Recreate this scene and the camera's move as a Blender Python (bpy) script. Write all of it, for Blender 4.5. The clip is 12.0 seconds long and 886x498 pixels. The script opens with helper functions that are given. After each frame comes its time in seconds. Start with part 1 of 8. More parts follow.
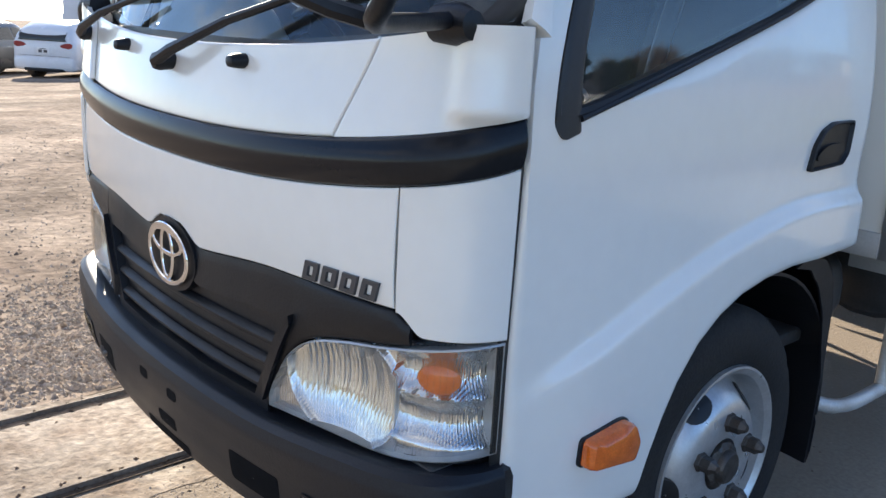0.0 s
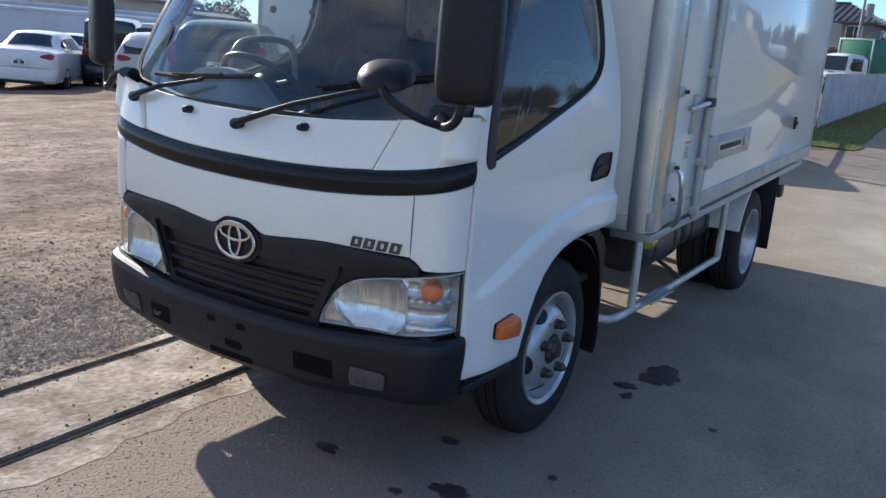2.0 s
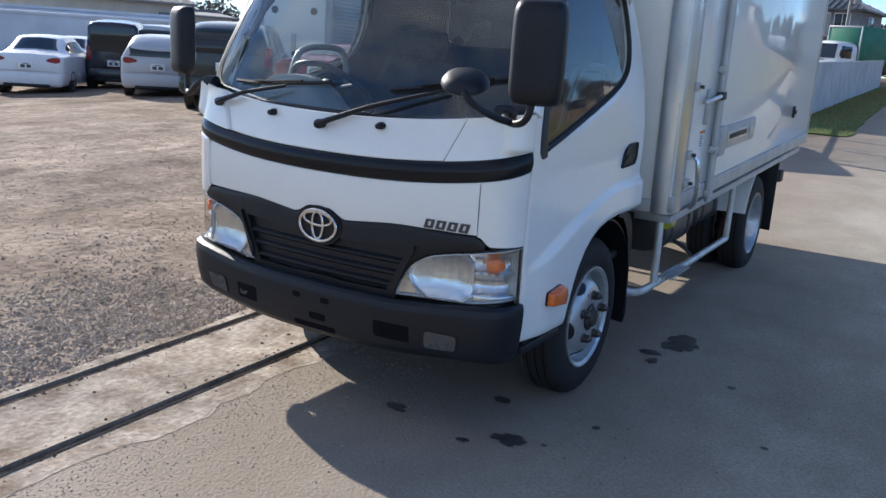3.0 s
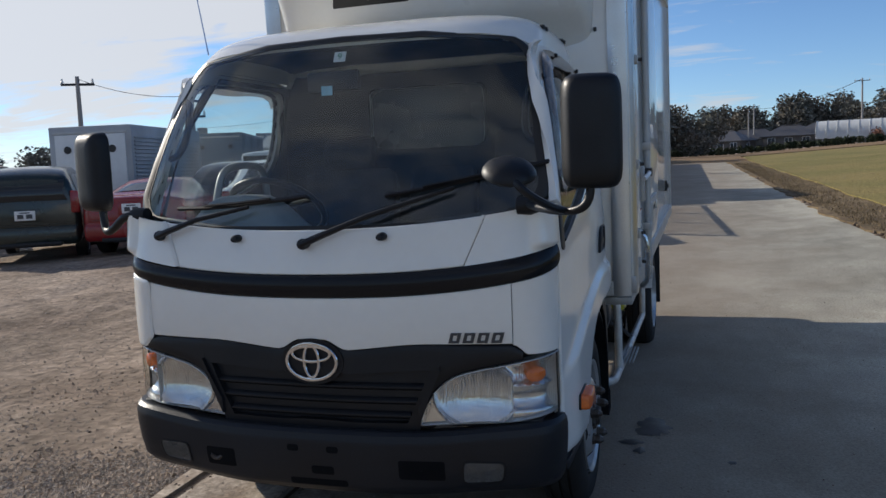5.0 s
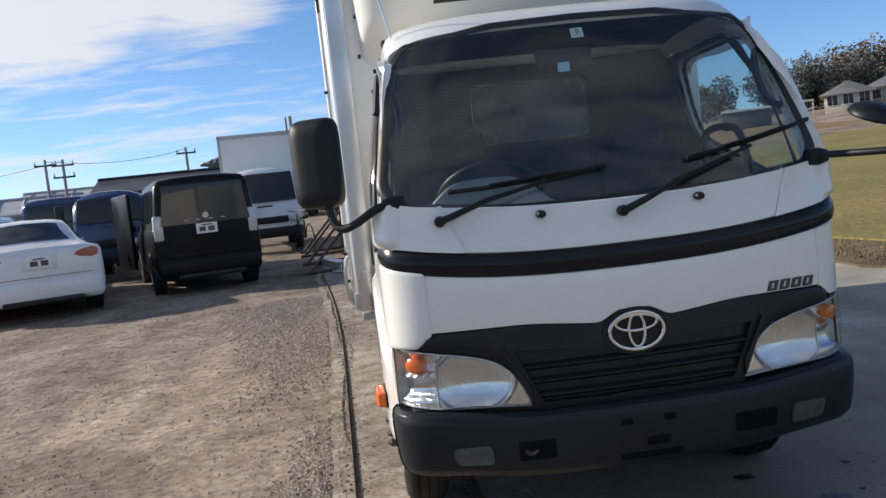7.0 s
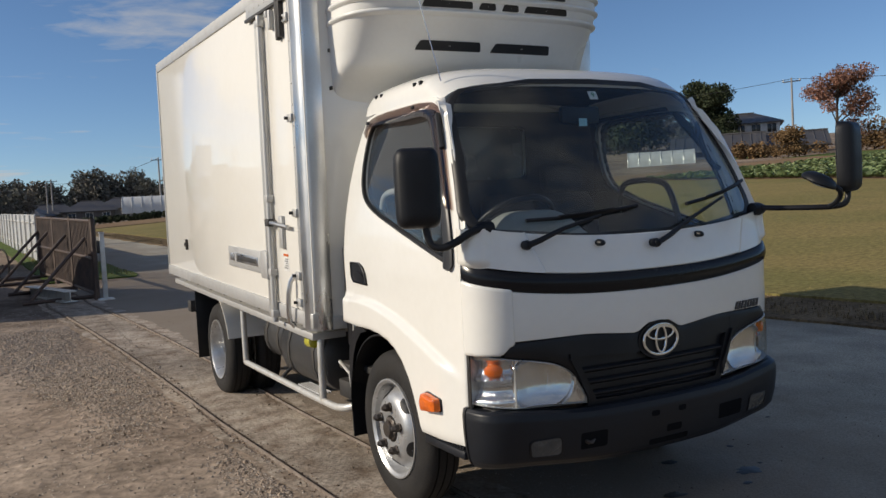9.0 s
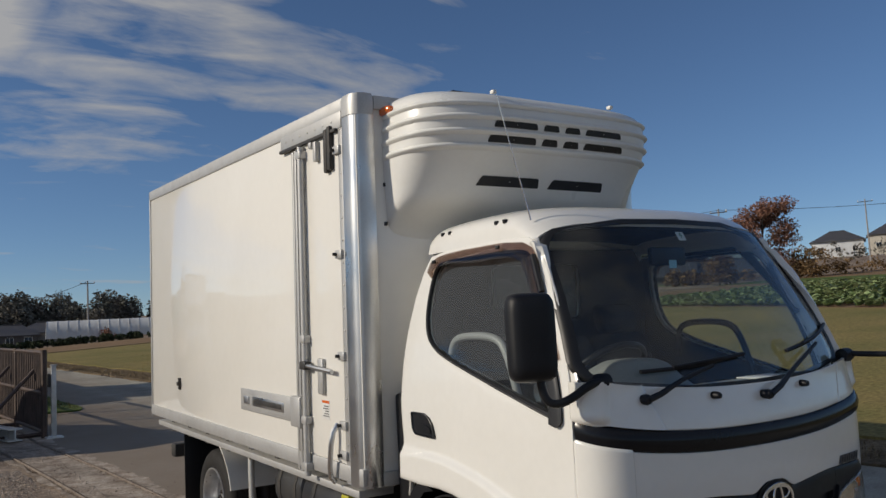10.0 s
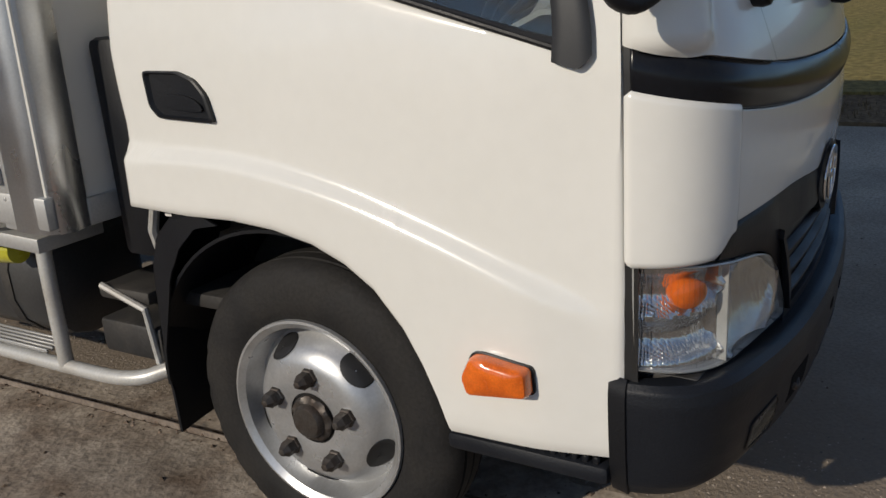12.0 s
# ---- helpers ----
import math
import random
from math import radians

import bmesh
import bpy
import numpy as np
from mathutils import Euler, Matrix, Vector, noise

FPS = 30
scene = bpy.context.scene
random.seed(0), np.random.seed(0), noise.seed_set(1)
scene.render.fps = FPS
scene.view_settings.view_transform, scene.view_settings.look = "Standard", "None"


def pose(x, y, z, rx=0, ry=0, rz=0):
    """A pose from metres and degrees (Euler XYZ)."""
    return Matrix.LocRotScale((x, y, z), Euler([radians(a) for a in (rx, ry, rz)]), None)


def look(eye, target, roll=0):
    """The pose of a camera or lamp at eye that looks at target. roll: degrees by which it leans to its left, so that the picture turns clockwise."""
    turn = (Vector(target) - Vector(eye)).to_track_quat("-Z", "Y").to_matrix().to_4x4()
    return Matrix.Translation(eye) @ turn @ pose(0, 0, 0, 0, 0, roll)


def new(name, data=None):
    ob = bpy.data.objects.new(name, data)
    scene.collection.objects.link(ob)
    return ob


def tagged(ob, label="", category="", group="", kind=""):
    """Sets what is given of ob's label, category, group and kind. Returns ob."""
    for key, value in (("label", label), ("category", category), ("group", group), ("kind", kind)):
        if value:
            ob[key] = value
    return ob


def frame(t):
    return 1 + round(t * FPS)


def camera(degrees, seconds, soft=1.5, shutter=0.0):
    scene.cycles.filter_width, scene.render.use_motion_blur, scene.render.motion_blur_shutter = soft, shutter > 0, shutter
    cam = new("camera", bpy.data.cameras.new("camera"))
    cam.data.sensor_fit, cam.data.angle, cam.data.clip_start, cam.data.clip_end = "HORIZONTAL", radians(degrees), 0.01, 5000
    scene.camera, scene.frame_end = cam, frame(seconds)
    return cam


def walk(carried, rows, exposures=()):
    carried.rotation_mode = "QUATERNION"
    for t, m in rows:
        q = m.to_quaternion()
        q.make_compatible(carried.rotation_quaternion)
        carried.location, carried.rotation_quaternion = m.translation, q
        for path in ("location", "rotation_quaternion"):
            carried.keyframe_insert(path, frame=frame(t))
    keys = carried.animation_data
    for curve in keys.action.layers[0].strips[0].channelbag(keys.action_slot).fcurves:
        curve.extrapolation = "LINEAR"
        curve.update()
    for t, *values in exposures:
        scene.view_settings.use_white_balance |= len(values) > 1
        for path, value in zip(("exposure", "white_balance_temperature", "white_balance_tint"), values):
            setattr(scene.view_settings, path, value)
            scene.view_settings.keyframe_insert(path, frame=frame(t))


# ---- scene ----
cam = camera(55.6, 12.0)
PATH = [
    (0, (1.721, -0.741, 1.333), (0.283, 0.551, 0.823), 3.5),
    (0.5, (1.724, -1.000, 1.374), (0.435, 0.445, 0.873), 3.9),
    (1, (1.707, -1.356, 1.449), (0.529, 0.209, 1.046), 4.9),
    (1.5, (1.934, -1.835, 1.533), (0.832, -0.203, 1.184), 4.2),
    (2, (2.162, -2.090, 1.533), (1.139, -0.434, 1.076), 4.9),
    (2.5, (2.227, -2.328, 1.554), (1.237, -0.667, 1.042), 4.7),
    (3, (2.185, -2.608, 1.563), (1.177, -0.945, 1.094), 3.8),
    (3.5, (2.196, -2.719, 1.597), (1.183, -1.029, 1.257), 4.1),
    (3.7, (2.188, -2.704, 1.633), (1.203, -0.979, 1.393), 4.0),
    (5.3, (1.072, -2.596, 1.42), (0.531, -0.683, 1.215), -4.0),
    (5.5, (0.890, -2.602, 1.379), (0.384, -0.678, 1.172), -5.0),
    (6, (0.208, -2.737, 1.346), (-0.174, -0.784, 1.148), -5.6),
    (6.5, (-0.323, -2.788, 1.354), (-0.431, -0.799, 1.169), -5.5),
    (7, (-0.872, -2.786, 1.350), (-0.699, -0.798, 1.224), -6.5),
    (7.2, (-1.022, -2.807, 1.349), (-0.750, -0.830, 1.229), -5.8),
    (8.8, (-2.388, -2.793, 1.419), (-1.411, -1.050, 1.320), -3.1),
    (9, (-2.507, -2.694, 1.436), (-1.548, -0.942, 1.334), -3.2),
    (9.5, (-2.763, -2.457, 1.516), (-1.784, -0.713, 1.550), -2.8),
    (10, (-2.916, -2.114, 1.563), (-1.812, -0.457, 1.748), -3.1),
    (10.5, (-2.846, -1.584, 1.614), (-1.647, -0.007, 1.890), -3.1),
    (11, (-2.667, -1.098, 1.522), (-1.209, 0.271, 1.546), -2.9),
    (11.5, (-2.347, -0.674, 1.405), (-0.709, 0.425, 1.072), -4.8),
    (11.6, (-2.297, -0.579, 1.403), (-0.659, 0.494, 0.990), -4.9),
    (12, (-2.157, -0.228, 1.325), (-0.534, 0.769, 0.715), -4.2),
]
EXPOSURES = [(0.0, 1.64, 6400, 10), (0.5, 1.42, 6200, 10), (1.0, 0.98, 6000, 10), (1.5, 1.03, 5950, 10), (2.5, 1.05, 5800, 10), (3.7, 1.24, 5800, 10), (5.3, 0.18, 6200, 10), (5.5, 0.25, 6250, 10), (6.0, 0.6, 6100, 10), (6.5, 0.6, 6150, 10), (7.2, 0.58, 6150, 10), (8.8, 0.05, 6500, 10), (9.5, -0.12, 6450, 10), (10.0, -0.38, 6400, 10), (10.5, -0.36, 6400, 10), (11.5, -0.62, 6650, 10), (12.0, -0.45, 6300, 10)]
walk(cam, [(t, look(eye, target, roll)) for t, eye, target, roll in PATH], EXPOSURES)

# ---------------------------------------------------------------- world and sun
SUN_AZ, SUN_EL = -71.0, 25.0          # degrees from +y towards +x; height over the horizon


def nodes_of(tree):
    tree.nodes.clear()
    return tree.nodes, tree.links


def build_world():
    w = bpy.data.worlds.new("sky")
    scene.world = w
    w.use_nodes = True
    n, l = nodes_of(w.node_tree)
    out = n.new("ShaderNodeOutputWorld")
    bg = n.new("ShaderNodeBackground")
    sky = n.new("ShaderNodeTexSky")
    sky.sky_type = "NISHITA"
    sky.sun_disc = False
    sky.sun_elevation = radians(SUN_EL)
    sky.sun_rotation = radians(SUN_AZ)
    sky.air_density, sky.dust_density, sky.ozone_density = 0.75, 0.1, 4.5
    co = n.new("ShaderNodeTexCoord")
    # cloud streaks: the direction is laid on a flat cloud deck and stretched along one way
    sep = n.new("ShaderNodeSeparateXYZ")
    l.new(co.outputs["Generated"], sep.inputs[0])
    zz = n.new("ShaderNodeMath"); zz.operation = "MAXIMUM"; zz.inputs[1].default_value = 0.0
    l.new(sep.outputs["Z"], zz.inputs[0])
    za = n.new("ShaderNodeMath"); za.operation = "ADD"; za.inputs[1].default_value = 0.12
    l.new(zz.outputs[0], za.inputs[0])
    dv = n.new("ShaderNodeVectorMath"); dv.operation = "SCALE"
    inv = n.new("ShaderNodeMath"); inv.operation = "DIVIDE"; inv.inputs[0].default_value = 1.0
    l.new(za.outputs[0], inv.inputs[1])
    l.new(co.outputs["Generated"], dv.inputs[0]); l.new(inv.outputs[0], dv.inputs["Scale"])
    mp = n.new("ShaderNodeMapping"); mp.inputs["Rotation"].default_value = (0, 0, radians(35)); mp.inputs["Scale"].default_value = (0.55, 1.25, 0.2)
    mp.inputs["Location"].default_value = CLOUD_SHIFT
    l.new(dv.outputs[0], mp.inputs[0])
    no = n.new("ShaderNodeTexNoise"); no.inputs["Scale"].default_value = 1.1; no.inputs["Detail"].default_value = 9; no.inputs["Roughness"].default_value = 0.6; no.inputs["Distortion"].default_value = 0.4
    l.new(mp.outputs[0], no.inputs["Vector"])
    # a clear sky over the fields, more cloud elsewhere
    cd = Vector((math.sin(radians(58)), math.cos(radians(58)), 0.25)).normalized()
    dc = n.new("ShaderNodeVectorMath"); dc.operation = "DOT_PRODUCT"; dc.inputs[1].default_value = cd
    l.new(co.outputs["Generated"], dc.inputs[0])
    sd = Vector((math.sin(radians(SUN_AZ)), math.cos(radians(SUN_AZ)), 0.35)).normalized()
    dot = n.new("ShaderNodeVectorMath"); dot.operation = "DOT_PRODUCT"; dot.inputs[1].default_value = sd
    l.new(co.outputs["Generated"], dot.inputs[0])
    bias = n.new("ShaderNodeMapRange"); bias.inputs["From Min"].default_value = 0.25; bias.inputs["From Max"].default_value = 0.98
    bias.inputs["To Min"].default_value = 0.07; bias.inputs["To Max"].default_value = -0.15
    l.new(dc.outputs["Value"], bias.inputs["Value"])
    ad = n.new("ShaderNodeMath"); ad.operation = "ADD"
    l.new(no.outputs["Fac"], ad.inputs[0]); l.new(bias.outputs[0], ad.inputs[1])
    # finer wisps within the streaks
    fine = n.new("ShaderNodeTexNoise"); fine.inputs["Scale"].default_value = 4.5; fine.inputs["Detail"].default_value = 7; fine.inputs["Roughness"].default_value = 0.55; fine.inputs["Distortion"].default_value = 0.7
    l.new(mp.outputs[0], fine.inputs["Vector"])
    fm = n.new("ShaderNodeMapRange"); fm.inputs["To Min"].default_value, fm.inputs["To Max"].default_value = -0.29, 0.29
    l.new(fine.outputs["Fac"], fm.inputs["Value"])
    fa = n.new("ShaderNodeMath"); fa.operation = "ADD"
    l.new(ad.outputs[0], fa.inputs[0]); l.new(fm.outputs[0], fa.inputs[1])
    ad = fa
    # larger banks of cloud: (azimuth, height, how near the middle, how much)
    for az, el, lo, much in BANKS:
        bd = n.new("ShaderNodeVectorMath"); bd.operation = "DOT_PRODUCT"
        bd.inputs[1].default_value = (math.sin(radians(az)) * math.cos(radians(el)), math.cos(radians(az)) * math.cos(radians(el)), math.sin(radians(el)))
        l.new(co.outputs["Generated"], bd.inputs[0])
        bk = n.new("ShaderNodeMapRange"); bk.inputs["From Min"].default_value = lo; bk.inputs["From Max"].default_value = lo + 0.55 * (1 - lo); bk.inputs["To Max"].default_value = much
        l.new(bd.outputs["Value"], bk.inputs["Value"])
        nx = n.new("ShaderNodeMath"); nx.operation = "ADD"
        l.new(ad.outputs[0], nx.inputs[0]); l.new(bk.outputs[0], nx.inputs[1])
        ad = nx
    cr = n.new("ShaderNodeMapRange"); cr.inputs["From Min"].default_value = 0.52; cr.inputs["From Max"].default_value = 0.76; cr.inputs["To Max"].default_value = 0.92
    l.new(ad.outputs[0], cr.inputs["Value"])
    lum = n.new("ShaderNodeMapRange"); lum.inputs["From Min"].default_value = 0.0; lum.inputs["From Max"].default_value = 1.0
    lum.inputs["To Min"].default_value = 4.4; lum.inputs["To Max"].default_value = 6.5
    l.new(dot.outputs["Value"], lum.inputs["Value"])
    cc = n.new("ShaderNodeVectorMath"); cc.operation = "SCALE"; cc.inputs[0].default_value = (1.0, 0.985, 0.97)
    l.new(lum.outputs[0], cc.inputs["Scale"])
    mx = n.new("ShaderNodeMixRGB")
    l.new(cr.outputs[0], mx.inputs["Fac"]); l.new(sky.outputs[0], mx.inputs["Color1"]); l.new(cc.outputs[0], mx.inputs["Color2"])
    bg.inputs["Strength"].default_value = SKY
    l.new(mx.outputs[0], bg.inputs["Color"])
    l.new(bg.outputs[0], out.inputs[0])


SKY = 0.1
BANKS = ((-41.0, 13.0, 0.986, 0.32), (-30.0, 17.5, 0.986, 0.34), (-20.0, 18.5, 0.986, 0.34), (-10.0, 20.5, 0.986, 0.34), (-1.0, 23.0, 0.987, 0.30), (13.0, 22.0, 0.985, 0.09), (27.0, 22.0, 0.985, 0.15), (40.0, 21.0, 0.99, 0.11))
CLOUD_SHIFT = (0.3, 0.1, 0.0)
build_world()
lamp = bpy.data.lights.new("sun", "SUN")
lamp.energy, lamp.angle, lamp.color = 4.0, radians(0.6), (1.0, 0.885, 0.72)
sun = new("sun", lamp)
sun_from = Vector((math.sin(radians(SUN_AZ)) * math.cos(radians(SUN_EL)), math.cos(radians(SUN_AZ)) * math.cos(radians(SUN_EL)), math.sin(radians(SUN_EL))))
sun.matrix_world = look(sun_from * 40, (0, 0, 0))


# ---------------------------------------------------------------- materials
def material(name, base, rough=0.5, metal=0.0, vary=0.12, scale=6.0, grain=60.0, bump=0.0, second=None, patch=0.5, coat=0.0, spec=0.5, rough_vary=0.1, coat_rough=0.06):
    """A surface with two scales of variation: soft patches towards a second colour, and fine grain with relief."""
    m = bpy.data.materials.new(name)
    m.use_nodes = True
    n, l = nodes_of(m.node_tree)
    out, bs = n.new("ShaderNodeOutputMaterial"), n.new("ShaderNodeBsdfPrincipled")
    l.new(bs.outputs[0], out.inputs[0])
    co = n.new("ShaderNodeTexCoord")
    big, fine = n.new("ShaderNodeTexNoise"), n.new("ShaderNodeTexNoise")
    big.inputs["Scale"].default_value, big.inputs["Detail"].default_value = scale, 5
    fine.inputs["Scale"].default_value, fine.inputs["Detail"].default_value = grain, 4
    for t in (big, fine):
        l.new(co.outputs["Object"], t.inputs["Vector"])
    second = second or tuple(c * (1 - vary * 2) for c in base)
    ramp = n.new("ShaderNodeMapRange")
    ramp.inputs["From Min"].default_value, ramp.inputs["From Max"].default_value = patch - 0.15, patch + 0.2
    l.new(big.outputs["Fac"], ramp.inputs["Value"])
    mix = n.new("ShaderNodeMixRGB")
    mix.inputs["Color1"].default_value, mix.inputs["Color2"].default_value = (*base, 1), (*second, 1)
    l.new(ramp.outputs[0], mix.inputs["Fac"])
    val = n.new("ShaderNodeMapRange")
    val.inputs["From Min"].default_value, val.inputs["From Max"].default_value = 0.3, 0.7
    val.inputs["To Min"].default_value, val.inputs["To Max"].default_value = 1 - vary, 1 + vary
    l.new(fine.outputs["Fac"], val.inputs["Value"])
    mul = n.new("ShaderNodeVectorMath")
    mul.operation = "SCALE"
    l.new(mix.outputs[0], mul.inputs[0])
    l.new(val.outputs[0], mul.inputs["Scale"])
    l.new(mul.outputs[0], bs.inputs["Base Color"])
    rr = n.new("ShaderNodeMapRange")
    rr.inputs["From Min"].default_value, rr.inputs["From Max"].default_value = 0.3, 0.7
    rr.inputs["To Min"].default_value, rr.inputs["To Max"].default_value = max(0.02, rough - rough_vary), min(1, rough + rough_vary)
    l.new(big.outputs["Fac"], rr.inputs["Value"])
    l.new(rr.outputs[0], bs.inputs["Roughness"])
    bs.inputs["Metallic"].default_value = metal
    bs.inputs["Coat Weight"].default_value = coat
    bs.inputs["Coat Roughness"].default_value = coat_rough
    bs.inputs["Specular IOR Level"].default_value = spec
    if bump:
        b = n.new("ShaderNodeBump")
        b.inputs["Strength"].default_value, b.inputs["Distance"].default_value = min(1.0, bump), 0.01 * max(1.0, bump)
        l.new(fine.outputs["Fac"], b.inputs["Height"])
        l.new(b.outputs[0], bs.inputs["Normal"])
    return m


def mottle(m, scale, lo, hi, stretch=(1, 1, 1), turn=0.0, detail=4, at=0.5, span=0.14):
    """Lays broad lighter and darker patches over a material's colour."""
    n, l = m.node_tree.nodes, m.node_tree.links
    bs = [q for q in n if q.type == "BSDF_PRINCIPLED"][0]
    src = bs.inputs["Base Color"].links[0].from_socket
    co, mp, no, mr, mul = n.new("ShaderNodeTexCoord"), n.new("ShaderNodeMapping"), n.new("ShaderNodeTexNoise"), n.new("ShaderNodeMapRange"), n.new("ShaderNodeVectorMath")
    mp.inputs["Scale"].default_value, mp.inputs["Rotation"].default_value = stretch, (0, 0, radians(turn))
    no.inputs["Scale"].default_value, no.inputs["Detail"].default_value, no.inputs["Roughness"].default_value = scale, detail, 0.6
    mr.inputs["From Min"].default_value, mr.inputs["From Max"].default_value = at - span, at + span
    mr.inputs["To Min"].default_value, mr.inputs["To Max"].default_value = lo, hi
    mul.operation = "SCALE"
    l.new(co.outputs["Object"], mp.inputs[0]); l.new(mp.outputs[0], no.inputs["Vector"]); l.new(no.outputs["Fac"], mr.inputs["Value"])
    l.new(src, mul.inputs[0]); l.new(mr.outputs[0], mul.inputs["Scale"]); l.new(mul.outputs[0], bs.inputs["Base Color"])
    return m


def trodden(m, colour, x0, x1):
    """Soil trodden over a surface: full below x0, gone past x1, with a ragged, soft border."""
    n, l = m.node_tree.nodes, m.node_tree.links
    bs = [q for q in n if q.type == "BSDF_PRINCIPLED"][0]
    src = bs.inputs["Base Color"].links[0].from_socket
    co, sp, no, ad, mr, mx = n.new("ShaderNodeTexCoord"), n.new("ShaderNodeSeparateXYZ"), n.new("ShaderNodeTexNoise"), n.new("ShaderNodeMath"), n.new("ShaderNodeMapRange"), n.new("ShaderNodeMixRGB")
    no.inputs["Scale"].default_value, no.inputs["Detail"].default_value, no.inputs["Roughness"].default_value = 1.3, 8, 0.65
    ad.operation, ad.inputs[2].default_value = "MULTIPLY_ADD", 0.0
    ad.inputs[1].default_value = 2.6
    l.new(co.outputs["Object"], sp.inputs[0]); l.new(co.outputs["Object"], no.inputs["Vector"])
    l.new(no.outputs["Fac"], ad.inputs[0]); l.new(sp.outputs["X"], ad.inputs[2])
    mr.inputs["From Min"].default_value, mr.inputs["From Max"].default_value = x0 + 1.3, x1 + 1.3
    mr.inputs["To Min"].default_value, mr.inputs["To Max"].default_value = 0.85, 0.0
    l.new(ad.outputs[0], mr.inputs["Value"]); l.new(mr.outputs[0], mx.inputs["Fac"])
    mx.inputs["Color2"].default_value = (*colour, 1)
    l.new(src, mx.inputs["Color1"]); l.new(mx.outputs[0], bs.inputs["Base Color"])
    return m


def glass_material(name, tint, rough=0.0, ior=1.45, veil=0.0):
    """Thin glass: what lies behind shows through its tint, and the sky mirrors in it by the angle."""
    m = bpy.data.materials.new(name)
    m.use_nodes = True
    n, l = nodes_of(m.node_tree)
    out, tr, gl, mx, lw = n.new("ShaderNodeOutputMaterial"), n.new("ShaderNodeBsdfTransparent"), n.new("ShaderNodeBsdfGlossy"), n.new("ShaderNodeMixShader"), n.new("ShaderNodeLayerWeight")
    tr.inputs["Color"].default_value = (*tint, 1)
    gl.inputs["Roughness"].default_value = rough
    # gloss of a pane with two faces, by Schlick's rule
    f0 = 2.0 * ((ior - 1) / (ior + 1)) ** 2
    lw.inputs["Blend"].default_value = 0.5
    pw, ml = n.new("ShaderNodeMath"), n.new("ShaderNodeMapRange")
    pw.operation, pw.inputs[1].default_value = "POWER", 4.5
    ml.inputs["To Min"].default_value, ml.inputs["To Max"].default_value = f0, 1.0
    l.new(lw.outputs["Facing"], pw.inputs[0])
    l.new(pw.outputs[0], ml.inputs["Value"])
    l.new(ml.outputs[0], mx.inputs[0])
    l.new(tr.outputs[0], mx.inputs[1])
    l.new(gl.outputs[0], mx.inputs[2])
    # an even pale share, painted in for the milky sky reflection on the pane
    if veil:
        df, md = n.new("ShaderNodeBsdfDiffuse"), n.new("ShaderNodeMixShader")
        df.inputs["Color"].default_value, md.inputs[0].default_value = (0.62, 0.64, 0.62, 1), veil
        l.new(mx.outputs[0], md.inputs[1]); l.new(df.outputs[0], md.inputs[2])
        mx = md
    l.new(mx.outputs[0], out.inputs[0])
    return m


WHITE = material("white cab paint", (0.80, 0.79, 0.75), 0.22, vary=0.012, scale=1.6, grain=25, coat=0.6, second=(0.765, 0.755, 0.71), rough_vary=0.05)
BOXWHITE = material("white box panel", (0.80, 0.785, 0.735), 0.55, vary=0.010, scale=1.1, grain=18, second=(0.77, 0.75, 0.695), coat=0.9, rough_vary=0.03, coat_rough=0.035, spec=0.15)
UNITWHITE = material("white moulded plastic", (0.80, 0.795, 0.76), 0.36, vary=0.015, scale=2.5, grain=40, second=(0.74, 0.73, 0.69))
BLACK = material("black plastic", (0.0085, 0.0095, 0.0125), 0.45, vary=0.15, scale=5, grain=180, bump=0.08, spec=0.35)
BUMPER = material("dark grey bumper plastic", (0.0105, 0.0122, 0.0165), 0.45, vary=0.15, scale=3, grain=220, bump=0.1, second=(0.014, 0.016, 0.021), spec=0.3)
HOLESHADE = material("painted opening shade", (0.007, 0.0075, 0.009), 0.9, vary=0.1, spec=0.1)
STRIPMATT = material("satin dark grey trim", (0.026, 0.027, 0.030), 0.42, vary=0.08, scale=4, grain=240, spec=0.4)
STRIPGLOSS = material("gloss black trim", (0.010, 0.011, 0.014), 0.22, vary=0.1, scale=3, grain=90, spec=0.25)
RUBBER = material("tyre rubber", (0.014, 0.0135, 0.014), 0.75, vary=0.2, scale=9, grain=120, bump=0.15, second=(0.026, 0.024, 0.022), spec=0.3)
SEAL = material("black rubber seal", (0.014, 0.014, 0.015), 0.45, vary=0.1)
CHROME = material("chrome", (0.75, 0.76, 0.78), 0.12, 1.0, vary=0.03, rough_vary=0.05)
ALU = material("brushed aluminium", (0.62, 0.63, 0.64), 0.34, 1.0, vary=0.05, scale=4, grain=160, second=(0.52, 0.53, 0.54), bump=0.03)
ALUDULL = material("dull aluminium profile", (0.50, 0.50, 0.49), 0.5, 0.5, vary=0.06, scale=6, grain=120, second=(0.44, 0.44, 0.435))
RIM = material("silver painted steel wheel", (0.56, 0.57, 0.58), 0.35, 0.65, vary=0.06, scale=12, grain=150, second=(0.40, 0.40, 0.40))
DARKSTEEL = material("dark chassis steel", (0.03, 0.03, 0.031), 0.6, 0.2, vary=0.2, scale=8, grain=90, second=(0.055, 0.05, 0.045))
NUT = material("weathered steel nut", (0.085, 0.078, 0.072), 0.5, 0.6, vary=0.2, scale=30, grain=200, second=(0.06, 0.045, 0.036))
PIPE = material("pale painted pipe", (0.60, 0.60, 0.58), 0.4, 0.3, vary=0.08, scale=8, grain=140, second=(0.42, 0.39, 0.35), patch=0.6)
TANK = material("black tank plastic", (0.03, 0.031, 0.034), 0.38, vary=0.15, scale=4, grain=100, second=(0.05, 0.05, 0.05))
